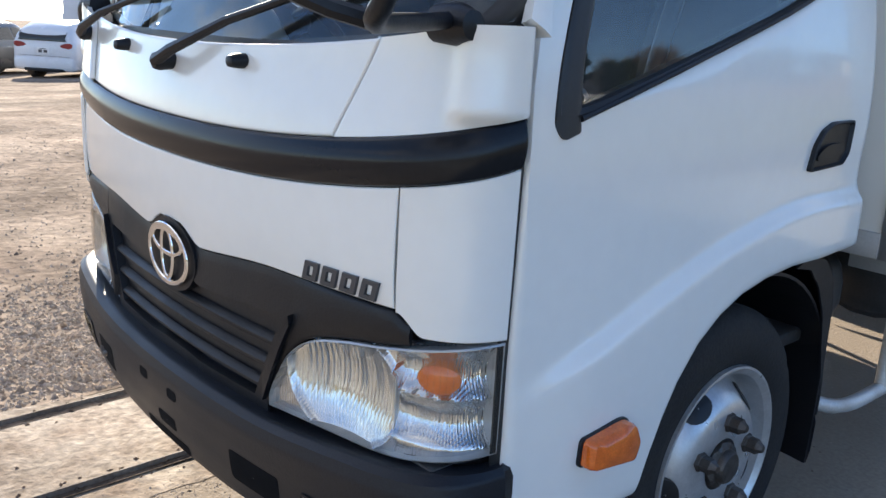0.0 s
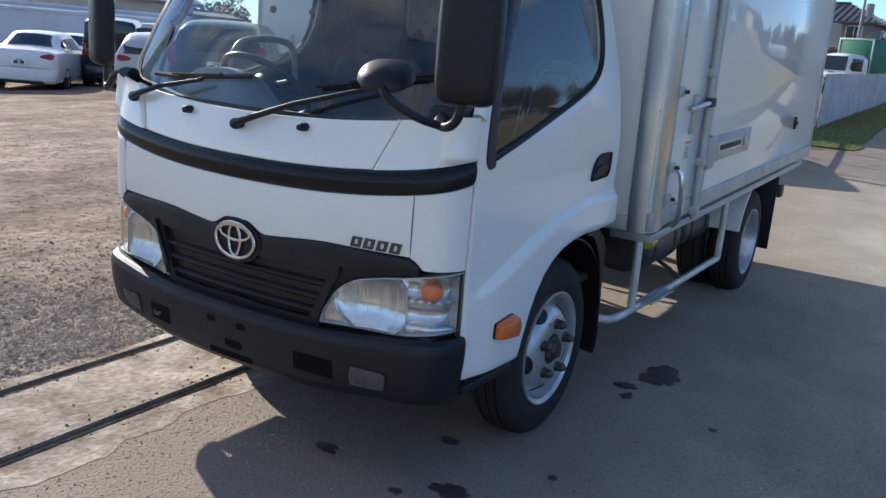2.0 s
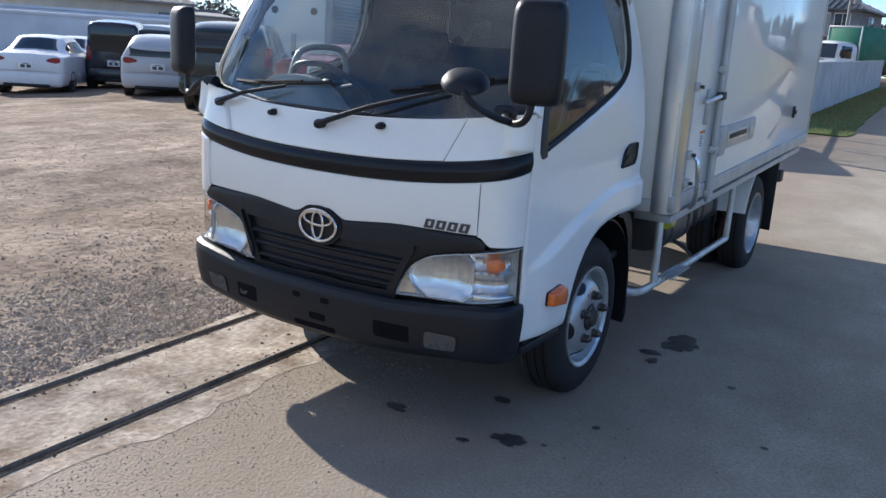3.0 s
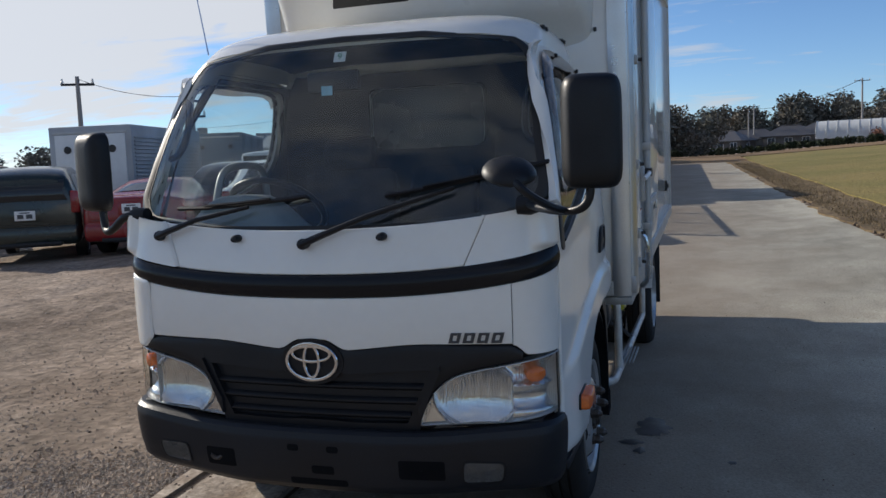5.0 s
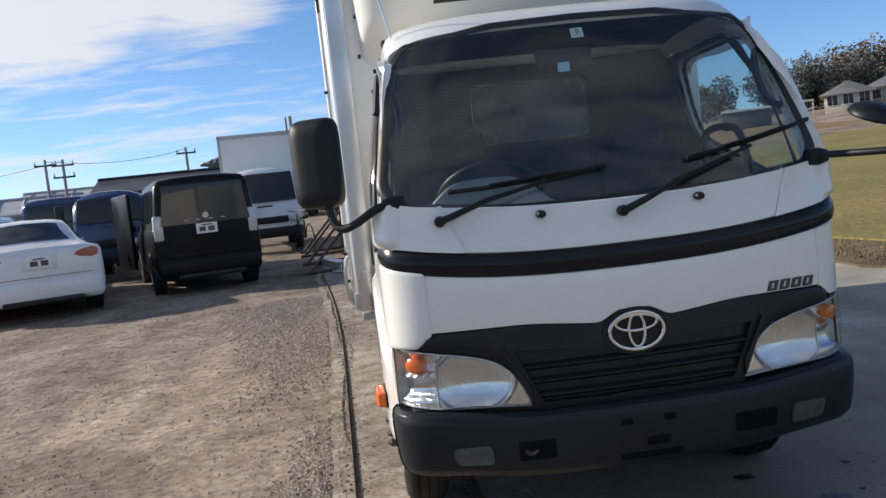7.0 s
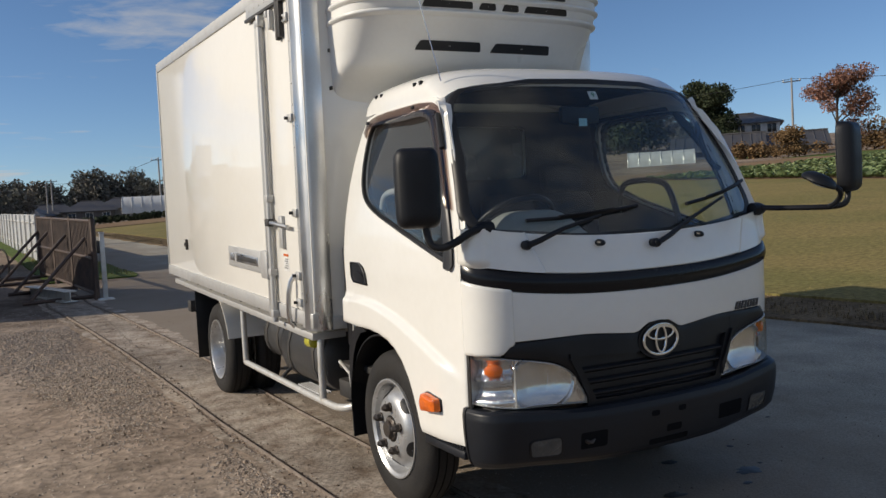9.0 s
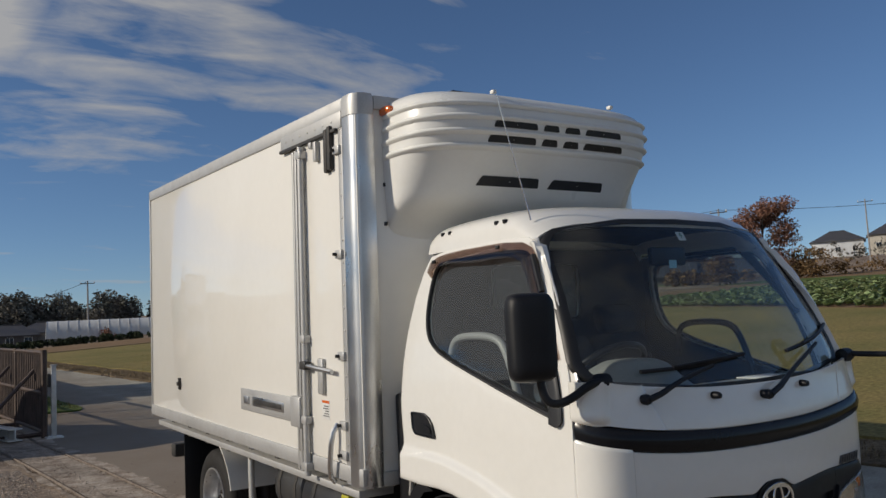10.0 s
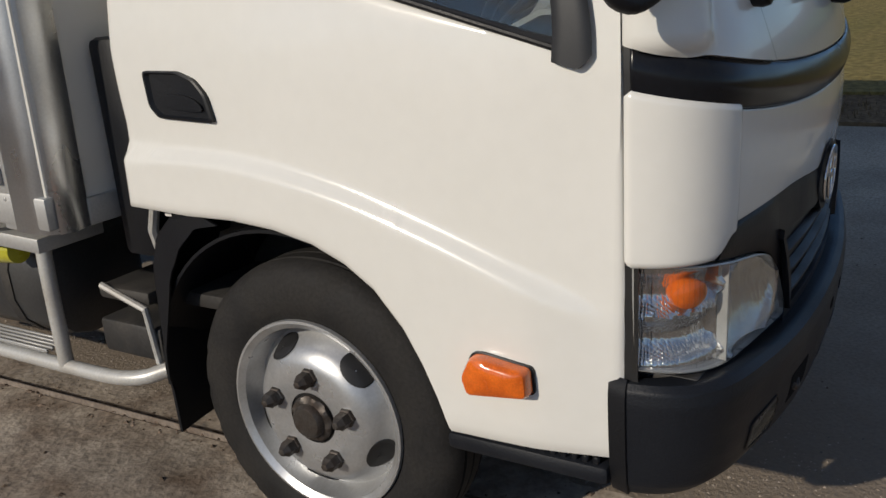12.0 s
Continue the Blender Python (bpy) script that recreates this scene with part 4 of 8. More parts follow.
def screen_edge(k, rad=0.10):
    """The outline of the windscreen with round corners, in (a, b); k below 1 lies inside."""
    pts = []
    for ca, cb, t0 in ((1, 1, 0), (-1, 1, 1), (-1, 0, 2), (1, 0, 3)):
        ra, rb = rad * 1.05, rad * 1.35
        for j in range(9):
            t = math.pi / 2 * (t0 + j / 8)
            x, y = (1 - ra) * ca + ra * math.cos(t), (1 - rb if cb else rb) + rb * math.sin(t)
            pts.append((x * (1 - (1 - k) * 0.8), 0.5 + (y - 0.5) * k))
    return pts


def refine(pts, n=4):
    return [(a[0] + (b[0] - a[0]) * j / n, a[1] + (b[1] - a[1]) * j / n) for a, b in zip(pts, pts[1:] + pts[:1]) for j in range(n)]


bm = add_rings(bmesh.new(), [[screen(a, b, o) for a, b in refine(screen_edge(k))] for k, o in ((1.03, -0.012), (1.025, 0.004), (1.0, 0.008), (0.978, 0.003), (0.962, 0.002), (0.962, -0.004), (1.02, -0.02))], True, False)
part("windscreen_frame", bm, SEAL, truck, "black border round the windscreen", sharp=60)
# black corners between the glass corner and the frame
roofc = [(0.40, 1.965), (0.46, 2.012), (0.55, 2.050), (0.70, 2.070), (0.90, 2.078), (1.15, 2.075), (1.30, 2.060), (1.38, 2.035), (1.425, 1.99), (1.432, 1.92)]


def roof(a, b):
    """b from 0 at the windscreen's head to 1 at the back."""
    y = 0.40 + 1.03 * b
    zt = smooth_at(roofc, y)
    t = abs(a) * math.pi / 2
    n = 2 / 4.2
    foot = Vector(on_side(1)(max(0.60 - 0.12 * ease(0.25, 0.0, b), min(1.29, y + 0.10 * (1 - b) * (1 if b < 0.2 else 0.5))), 1.915, -0.002))
    w = foot.x
    x = w * math.sin(t) ** n if t > 0 else 0.0
    z = 1.915 + (zt - 1.915) * (math.cos(t) ** n if t < math.pi / 2 - 1e-6 else 0)
    yy = y + (0.08 * (x / w) ** 2 + 0.02 * (x / w) ** 6) * ease(0.5, 0.0, b) - (0.13 * (x / w) ** 6) * ease(0.75, 1.0, b)
    return (math.copysign(x, a) if a else 0.0, yy, z - 0.04 * (x / w) ** 8 * ease(0.2, 0, b))


part("roof", sheet(roof, lin(-1, 1, 65), sorted(lin(0, 1, 30) + [0.02, 0.05, 0.985]), 0.02), WHITE, truck, "white rounded cab roof")
for s in (-1, 1):
    front_edge = [(0.235, 1.325), (0.242, 1.36), (0.295, 1.54), (0.375, 1.73), (0.455, 1.87), (0.52, 1.908)]

    def pillar(a, b):
        q = b * (len(front_edge) - 1)
        i = min(int(q), len(front_edge) - 2)
        y, z = front_edge[i][0] + (front_edge[i + 1][0] - front_edge[i][0]) * (q - i), front_edge[i][1] + (front_edge[i + 1][1] - front_edge[i][1]) * (q - i)
        P = Vector((side_x(y, z) - 0.003, y - 0.004, z))
        Q = screen(1.0, max(0.0, -0.01 + 1.0 * b), 0.002)
        if b > 0.9:
            Q = Q.lerp(Vector(roof(0.82, 0.0)), (b - 0.9) / 0.1 * 0.6)
        p = P.lerp(Q, a)
        out = Vector((0.75, -0.62, 0.15))
        p = p + out * 0.003 * math.sin(math.pi * a)
        return (s * p.x, p.y, p.z)
    part("pillar", sheet(pillar, lin(0, 1, 12), lin(0, 1, 30), 0.03), WHITE, truck, "white windscreen pillar")
part("drip_trim", tube([(-0.79, 0.40, 1.68), (-0.765, 0.47, 1.83)], 0.012, 8), BLACK, truck)
# back wall of the cab with its window, and floor
bm = ring_sheet(dense([(-0.80, 0.82), (0.80, 0.82), (0.83, 1.3), (0.76, 1.75), (0.70, 1.93), (0.4, 2.0), (-0.4, 2.0), (-0.70, 1.93), (-0.76, 1.75), (-0.83, 1.3)], 0.05), dense(soft_poly([(-0.29, 1.58), (0.29, 1.58), (0.29, 1.86), (-0.29, 1.86)], 0.04), 0.03), (0, 1.72), lambda x, z, o: (x, 1.405 + o - 0.15 * min(1, abs(x) / 0.78) ** 4 * ease(1.35, 1.93, z), z), 10, 0.03)
part("cab_back", bm, WHITE, truck, "white back wall of the cab")
part("back_lining", ring_sheet(dense([(-0.80, 0.82), (0.80, 0.82), (0.82, 1.3), (0.75, 1.75), (0.66, 1.95), (-0.66, 1.95), (-0.75, 1.75), (-0.82, 1.3)], 0.05), dense(soft_poly([(-0.30, 1.57), (0.30, 1.57), (0.30, 1.87), (-0.30, 1.87)], 0.04), 0.03), (0, 1.72), lambda x, z, o: (x, 1.365 - o - 0.15 * min(1, abs(x) / 0.76) ** 4 * ease(1.35, 1.93, z), z), 10, 0.01), LININGSHADE, truck)
part("back_window", boxes((-0.30, 0.30, 1.385, 1.39, 1.57, 1.87), bevel=0), BACKGLASS, truck)
part("cab_floor", boxes((-0.79, 0.79, 0.10, 1.40, 0.58, 0.62), (-0.55, 0.55, 0.12, 1.40, 0.62, 0.80), bevel=0.01), DARKSTEEL, truck)
part("headlining", sheet(lambda a, b: tuple(Vector(roof(a * 0.93, 0.004 + 0.956 * b)) - Vector((0, -0.012 * (1 - b), 0.028))), lin(-1, 1, 24), lin(0, 1, 12)), TRIMSHADE, truck)

# ---- inside: dashboard, wheel, seats
def dash(a, b):
    x = 0.74 * a
    prof = [(0.10, 1.235), (0.22, 1.262), (0.34, 1.262), (0.42, 1.235), (0.45, 1.15), (0.43, 0.95), (0.38, 0.75)]
    q = b * (len(prof) - 1)
    i = min(int(q), len(prof) - 2)
    y, z = (prof[i][k] + (prof[i + 1][k] - prof[i][k]) * (q - i) for k in (0, 1))
    z += 0.135 * math.exp(-(((x + 0.42) / 0.21) ** 4)) * ease(0.12, 0.25, y) * ease(0.5, 0.40, y)
    return (x, y + 0.10 * a * a * (1 - b), z)


part("dashboard", sheet(dash, lin(-1, 1, 50), lin(0, 1, 28), 0.01), DASH, truck, "grey dashboard with raised instrument hood")
WP, WN = Vector((-0.38, 0.52, 1.33)), Vector((0, 0.62, 0.78)).normalized()
wm = Matrix.Translation(WP) @ WN.to_track_quat("Z", "Y").to_matrix().to_4x4()
sw = part("steering_wheel", tube([(0.195 * math.cos(a), 0.195 * math.sin(a), 0) for a in [2 * math.pi * k / 40 for k in range(41)]], 0.014, 10), BLACK, truck, "black steering wheel", m=wm)
part("hub", add_rings(bmesh.new(), [[(r * math.cos(2 * math.pi * k / 20), r * 0.8 * math.sin(2 * math.pi * k / 20), h) for k in range(20)] for r, h in ((0.03, -0.12), (0.05, -0.03), (0.075, 0.0), (0.07, 0.02), (0.02, 0.03))]), BLACK, sw, m=wm)
for t in (0.3, 2.84, 4.71):
    part("spoke", tube([(0.05 * math.cos(t), 0.05 * math.sin(t), 0.0), (0.19 * math.cos(t), 0.19 * math.sin(t), 0)], 0.012, 8), BLACK, sw, m=wm)
part("column", tube([(-0.38, 0.52, 1.31), (-0.38, 0.40, 1.15)], 0.04, 12), BLACK, truck)


def cushion(x0, x1, pts, name, label, parent):
    """A padded seat piece: a side outline in (y, z), rounded and drawn across."""
    q = rounded(pts, 2)
    cy, cz = sum(p[0] for p in q) / len(q), sum(p[1] for p in q) / len(q)
    w = x1 - x0
    rows = [[(x0 + w * t, cy + (y - cy) * k, cz + (z - cz) * k) for y, z in q] for t, k in ((0, 0.75), (0.03, 0.92), (0.09, 1), (0.5, 1.02), (0.91, 1), (0.97, 0.92), (1, 0.75))]
    return part(name, add_rings(bmesh.new(), rows), SEAT, parent, label)


for x0, x1 in ((-0.64, -0.14), (-0.06, 0.27), (0.29, 0.70)):
    seat_b = cushion(x0, x1, [(0.72, 0.86), (1.25, 0.80), (1.28, 0.98), (0.76, 1.02)], "seat", "dark fabric cab seat", truck)
    cushion(x0, x1, [(1.16, 0.92), (1.28, 0.92), (1.36, 1.47), (1.24, 1.48)], "backrest", "", seat_b)
    xm = (x0 + x1) / 2
    if x1 - x0 < 0.35:
        continue
    cushion(xm - 0.13, xm + 0.13, [(1.25, 1.48), (1.34, 1.48), (1.36, 1.64), (1.28, 1.64)], "headrest", "", seat_b)
part("mirror_inside", boxes((-0.16, 0.06, 0.40, 0.43, 1.78, 1.86), bevel=0.012), BLACK, truck, "black inside mirror")
part("paper_tag", boxes((-0.085, -0.04, 0.372, 0.375, 1.765, 1.80), bevel=0), material("pale blue tag", (0.35, 0.62, 0.75), 0.5, vary=0.05), truck)
tag = part("inspection_sticker", boxes((-0.024, 0.024, -0.001, 0.001, -0.022, 0.022), bevel=0), PLATEWHITE, truck, "small white inspection sticker", m=Matrix.Translation((0.0, 0.372, 1.905)) @ pose(0, 0, 0, -28, 0, 0))


def word(text, size, m, mat, name, parent, depth=0.0006):
    c = bpy.data.curves.new(name, "FONT")
    c.body, c.size, c.extrude, c.align_x, c.align_y = text, size, depth, "CENTER", "CENTER"
    c.resolution_u = 3
    tmp = new("tmp", c)
    me = bpy.data.meshes.new_from_object(tmp.evaluated_get(bpy.context.evaluated_depsgraph_get()))
    bpy.data.objects.remove(tmp)
    bpy.data.curves.remove(c)
    me.materials.append(mat)
    ob = new(name, me)
    ob.parent, ob.matrix_basis = parent, m
    return ob


word("9", 0.04, Matrix.Translation((0.0, 0.3705, 1.9055)) @ pose(0, 0, 0, 62, 0, 0), material("green ink", (0.02, 0.2, 0.1), 0.5, vary=0.02), "sticker_number", tag)
part("papers", boxes((0.28, 0.52, 0.20, 0.36, 1.262, 1.268), bevel=0.002), PLATEWHITE, truck, "white papers on the dashboard")

# ---- wipers and washer jets
def wiper(px, pz, tipx, tipz, y0=None):
    u = px
    base = Vector(skin(px, pz, 0.018))
    w = part("wiper_pivot", lathe([(-0.03, 0.016), (0.012, 0.020), (0.024, 0.016), (0.028, 0.004)], 16, "y", base), BLACK, truck)
    w.data.transform(Matrix.Translation(base) @ Matrix.Diagonal((1, -1, 1, 1)) @ Matrix.Translation(-base))
    def on_glass(x, z, off):
        b = (z - 1.28) / 0.69
        p = screen(x / 0.72, b, off)
        return p
    A = base + Vector((0.0, -0.02, 0.0))
    B = on_glass(tipx, tipz, 0.035)
    C = A.lerp(B, 0.45) + Vector((0, -0.012, 0.012))
    arm = part("wiper_arm", tube([A, A.lerp(C, 0.3) + Vector((0, -0.01, 0)), C, B], [0.013, 0.012, 0.009, 0.007], 8), BLACK, truck, "black windscreen wiper")
    d = Vector((0.36, 0, 0.038))
    E, F = B - d * 0.75, B + d * 0.62
    bl = [on_glass(p.x, p.z, 0.016) for p in (E, E.lerp(F, 0.25), E.lerp(F, 0.5), E.lerp(F, 0.75), F)]
    part("blade", tube(bl, 0.009, 6), BLACK, arm)
    part("blade_rib", tube([p + Vector((0, -0.012, 0.008)) for p in bl[1:4]], 0.006, 6), BLACK, arm)


wiper(-0.63, 1.263, -0.22, 1.345)
wiper(-0.006, 1.231, 0.46, 1.375)
for x in (-0.284, 0.275):
    b = Vector(skin(x, 1.246, 0.012))
    part("washer_jet", add_rings(bmesh.new(), [[b + Vector((0.016 * k * math.cos(2 * math.pi * j / 14), -h, 0.013 * k * math.sin(2 * math.pi * j / 14) + 0.004 * k)) for j in range(14)] for k, h in ((1.1, -0.014), (1.1, 0.0), (1.0, 0.010), (0.8, 0.018), (0.3, 0.021))]), BLACK, truck, "black washer jet")

# ---- mirrors
def mirror_head(c, w, h, d, yaw, name, label):
    """A rounded mirror case with its glass towards the back."""
    rows = []
    for t, k in ((0.0, 0.93), (0.08, 1.0), (0.35, 1.0), (0.7, 0.93), (0.9, 0.78), (0.985, 0.5), (1, 0.2)):
        ring = []
        for j in range(36):
            a = 2 * math.pi * j / 36
            sx = math.copysign(abs(math.cos(a)) ** 0.36, math.cos(a))
            sz = math.copysign(abs(math.sin(a)) ** 0.30, math.sin(a))
            ring.append((w / 2 * k * sx, -d * t, h / 2 * (1 - (1 - k) * 0.55) * sz))
        rows.append(ring)
    m = pose(*c, 0, 0, yaw)
    case = part(name, add_rings(bmesh.new(), rows), BLACK, truck, label, m=m)
    q = [[(w / 2 * k * math.copysign(abs(math.cos(2 * math.pi * j / 36)) ** 0.36, math.cos(2 * math.pi * j / 36)), 0.002 * (1 if k < 0.88 else 0) + 0.001, h / 2 * k * math.copysign(abs(math.sin(2 * math.pi * j / 36)) ** 0.30, math.sin(2 * math.pi * j / 36))) for j in range(36)] for k in (0.9, 0.87, 0.4, 0.05)]
    part("mirror_glass", add_rings(bmesh.new(), q), material("mirror silver", (0.86, 0.87, 0.88), 0.03, 1.0, vary=0.0, rough_vary=0.01), case, m=m)
    return case


mirror_head((1.008, -0.165, 1.56), 0.172, 0.325, 0.075, 18, "mirror", "black left door mirror on a tube arm")
part("mirror_arm", tube([(0.755, 0.125, 1.345), (0.785, 0.06, 1.34), (0.875, -0.10, 1.333), (0.965, -0.185, 1.333), (1.005, -0.195, 1.36), (1.01, -0.19, 1.43)], 0.013, 10, smooth=2), BLACK, truck, "black tube mirror arm")
part("arm_foot", lathe([(-0.05, 0.012), (-0.045, 0.03), (0.0, 0.032), (0.03, 0.022), (0.034, 0.004)], 16, "x", (0.77, 0.12, 1.338)), BLACK, truck)
rows = [[(0.080 * k * math.cos(2 * math.pi * j / 28), -h, 0.080 * k * math.sin(2 * math.pi * j / 28) ) for j in range(28)] for k, h in ((0.95, 0.0), (1.0, 0.006), (0.98, 0.014), (0.85, 0.028), (0.55, 0.040), (0.1, 0.045))]
BACK = Vector((0.19, -0.405, 0.895)).normalized()
UM = Matrix.Translation((0.776, -0.212, 1.445)) @ BACK.to_track_quat("-Y", "Z").to_matrix().to_4x4()
um = part("round_mirror", add_rings(bmesh.new(), rows), BLACK, truck, "round black under-view mirror", m=UM)
part("mirror_glass", add_rings(bmesh.new(), [[(0.074 * k * math.cos(2 * math.pi * j / 28), 0.001 + 0.012 * (1 - k * k), 0.074 * k * math.sin(2 * math.pi * j / 28)) for j in range(28)] for k in (1.0, 0.7, 0.4, 0.05)]), material("mirror silver", (0.86, 0.87, 0.88), 0.03, 1.0, vary=0.0, rough_vary=0.01), um, m=UM)
part("round_mirror_stalk", tube([(0.795, -0.255, 1.435), (0.82, -0.285, 1.415), (0.85, -0.27, 1.385), (0.895, -0.21, 1.35), (0.925, -0.155, 1.335)], 0.012, 8, smooth=1), BLACK, truck)
mirror_head((-1.010, 0.225, 1.510), 0.178, 0.315, 0.075, -22, "mirror", "black right door mirror on a tube arm")
part("mirror_arm", tube([(-0.78, 0.12, 1.34), (-0.835, 0.12, 1.332), (-0.90, 0.145, 1.288), (-0.955, 0.17, 1.268), (-0.985, 0.193, 1.292), (-0.995, 0.20, 1.37)], 0.0155, 10, smooth=2), BLACK, truck, "black tube mirror arm")
part("arm_foot", lathe([(-0.034, 0.004), (-0.03, 0.022), (0.0, 0.032), (0.045, 0.03), (0.05, 0.012)], 16, "x", (-0.78, 0.135, 1.335)), BLACK, truck)
# aerial and roof screws
part("aerial", tube([(-0.69, 0.56, 1.985), (-0.80, 0.60, 2.52)], [0.0035, 0.0015], 6), CHROME, truck, "thin roof aerial")
for s in (-1, 1):
    for y in (0.70, 0.76, 1.12, 1.18):
        part("roof_plug", lathe([(-0.01, 0.011), (0.004, 0.012), (0.008, 0.006)], 10, "z", (s * 0.715, y, 2.0)), BLACK, truck)


# ---- wheels
def wheel(x, y, r=0.362, width=0.19, deep=False, label="silver steel wheel with black tyre", name="wheel", s=-1):
    """s: the side that it faces. One with a dish outwards, or deep for the rear pair."""
    w = new(name)
    w.parent = truck
    w["label"] = label
    w.matrix_basis = Matrix.Translation((x, y, 0.377)) @ Matrix.Diagonal((1, 1.035, 1.035, 1)) @ (Matrix.Rotation(math.pi, 4, "Z") if s < 0 else Matrix())
    h = width / 2
    prof = [(-h + 0.03, 0.215), (-h + 0.005, 0.24), (-h, 0.28), (-h + 0.006, 0.325), (-h + 0.018, 0.345), (-h + 0.035, 0.357), (-0.045, 0.361), (-0.044, 0.353), (-0.036, 0.353), (-0.035, 0.362), (-0.004, 0.362), (-0.003, 0.354), (0.003, 0.354), (0.004, 0.362), (0.035, 0.362), (0.036, 0.353), (0.044, 0.353), (0.045, 0.361),
            (h - 0.035, 0.357), (h - 0.018, 0.345), (h - 0.006, 0.325), (h, 0.28), (h - 0.005, 0.24), (h - 0.03, 0.215)]
    bm = lathe(prof, 96, "x", caps=False)
    for v in bm.verts:
        # notches of the tread along both shoulders
        k = round(math.atan2(v.co.z, v.co.y) / (2 * math.pi / 96)) % 4
        if k == 0 and h - 0.03 < abs(v.co.x) < h - 0.005 and math.hypot(v.co.y, v.co.z) > 0.34:
            v.co.y *= 0.982
            v.co.z *= 0.982
    part("tyre", bm, RUBBER, w, "black worn tyre", sharp=50)
    if not deep:
        rp = [(h - 0.010, 0.233), (h + 0.000, 0.232), (h + 0.001, 0.226), (h - 0.010, 0.212), (h - 0.05, 0.205), (h - 0.060, 0.198), (h - 0.055, 0.188), (h - 0.022, 0.168), (h - 0.004, 0.150), (h + 0.006, 0.125), (h + 0.008, 0.10), (h + 0.006, 0.072), (h + 0.004, 0.062)]
    else:
        rp = [(h - 0.010, 0.233), (h + 0.000, 0.232), (h + 0.001, 0.226), (h - 0.012, 0.214), (h - 0.06, 0.205), (h - 0.10, 0.195), (h - 0.115, 0.17), (h - 0.128, 0.14), (h - 0.134, 0.10), (h - 0.134, 0.06)]
    seg = 60
    rim = part("rim", lathe(rp, seg, "x", caps=False), RIM, w, "silver painted steel rim")
    # hand holes: black patches laid proud of the sloping shoulder, painting their inner shade
    for k in range(5):
        bm = bmesh.new()
        a = 2 * math.pi * (k + 0.5) / 5 + 0.2
        rows = []
        for kk, dx in ((1.05, 0.001), (1.0, 0.005), (0.9, 0.0055), (0.5, 0.0055), (0.05, 0.0055)):
            ring = []
            for j in range(20):
                t = 2 * math.pi * j / 20
                rr = 0.172 + 0.020 * kk * math.sin(t)
                aa = a + 0.24 * kk * math.cos(t)
                xx = float(np.interp(rr, [q[1] for q in rp[::-1]], [q[0] for q in rp[::-1]]))
                ring.append((xx + dx, rr * math.cos(aa), rr * math.sin(aa)))
            rows.append(ring)
        part("hand_hole_patch", add_rings(bm, rows, True, False), SEAL, rim)
    x0 = rp[-1][0]
    part("hub_seat", lathe([(x0 - 0.03, 0.066), (x0 - 0.004, 0.066), (x0 - 0.004, 0.03)], 28, "x"), SEAL, rim)
    bm = lathe([(x0 - 0.02, 0.056), (x0 + 0.008, 0.055), (x0 + 0.012, 0.050), (x0 + 0.012, 0.041), (x0 + 0.022, 0.039), (x0 + 0.028, 0.034), (x0 + 0.030, 0.004)], 32, "x")
    for v in bm.verts:
        k = round(math.atan2(v.co.z, v.co.y) / (2 * math.pi / 32)) % 4
        if k < 2 and 0.045 < math.hypot(v.co.y, v.co.z) < 0.0555 and v.co.x > x0:
            v.co.x -= 0.006
    part("hub", bm, NUT, rim, "dark weathered wheel hub", sharp=30)
    for k in range(5):
        a = 2 * math.pi * k / 5 + 0.25
        bm = lathe([(x0 - 0.002, 0.024), (x0 + 0.010, 0.022), (x0 + 0.012, 0.019), (x0 + 0.034, 0.0185), (x0 + 0.040, 0.013), (x0 + 0.048, 0.009), (x0 + 0.05, 0.002)], 6, "x", (0, 0.104 * math.cos(a), 0.104 * math.sin(a)))
        part("wheel_nut", bm, NUT, rim, sharp=20)
    return w


FY, RY = 0.968, 4.16
for s in (-1, 1):
    wheel(s * 0.742, FY, s=s)
    wheel(s * 0.797, RY, deep=True, s=s, label="deep-dished rear wheel with black tyre")
    wheel(s * 0.56, RY, deep=False, s=s, label="inner rear wheel with black tyre")
part("front_axle", tube([(-0.7, FY, 0.36), (0.7, FY, 0.36)], 0.045, 12), DARKSTEEL, truck)
part("rear_axle", add_rings(bmesh.new(), [[(x, RY + r * math.cos(2 * math.pi * k / 20), 0.36 + r * math.sin(2 * math.pi * k / 20)) for k in range(20)] for x, r in ((-0.6, 0.07), (-0.25, 0.07), (-0.14, 0.14), (0, 0.17), (0.14, 0.14), (0.25, 0.07), (0.6, 0.07))]), DARKSTEEL, truck)

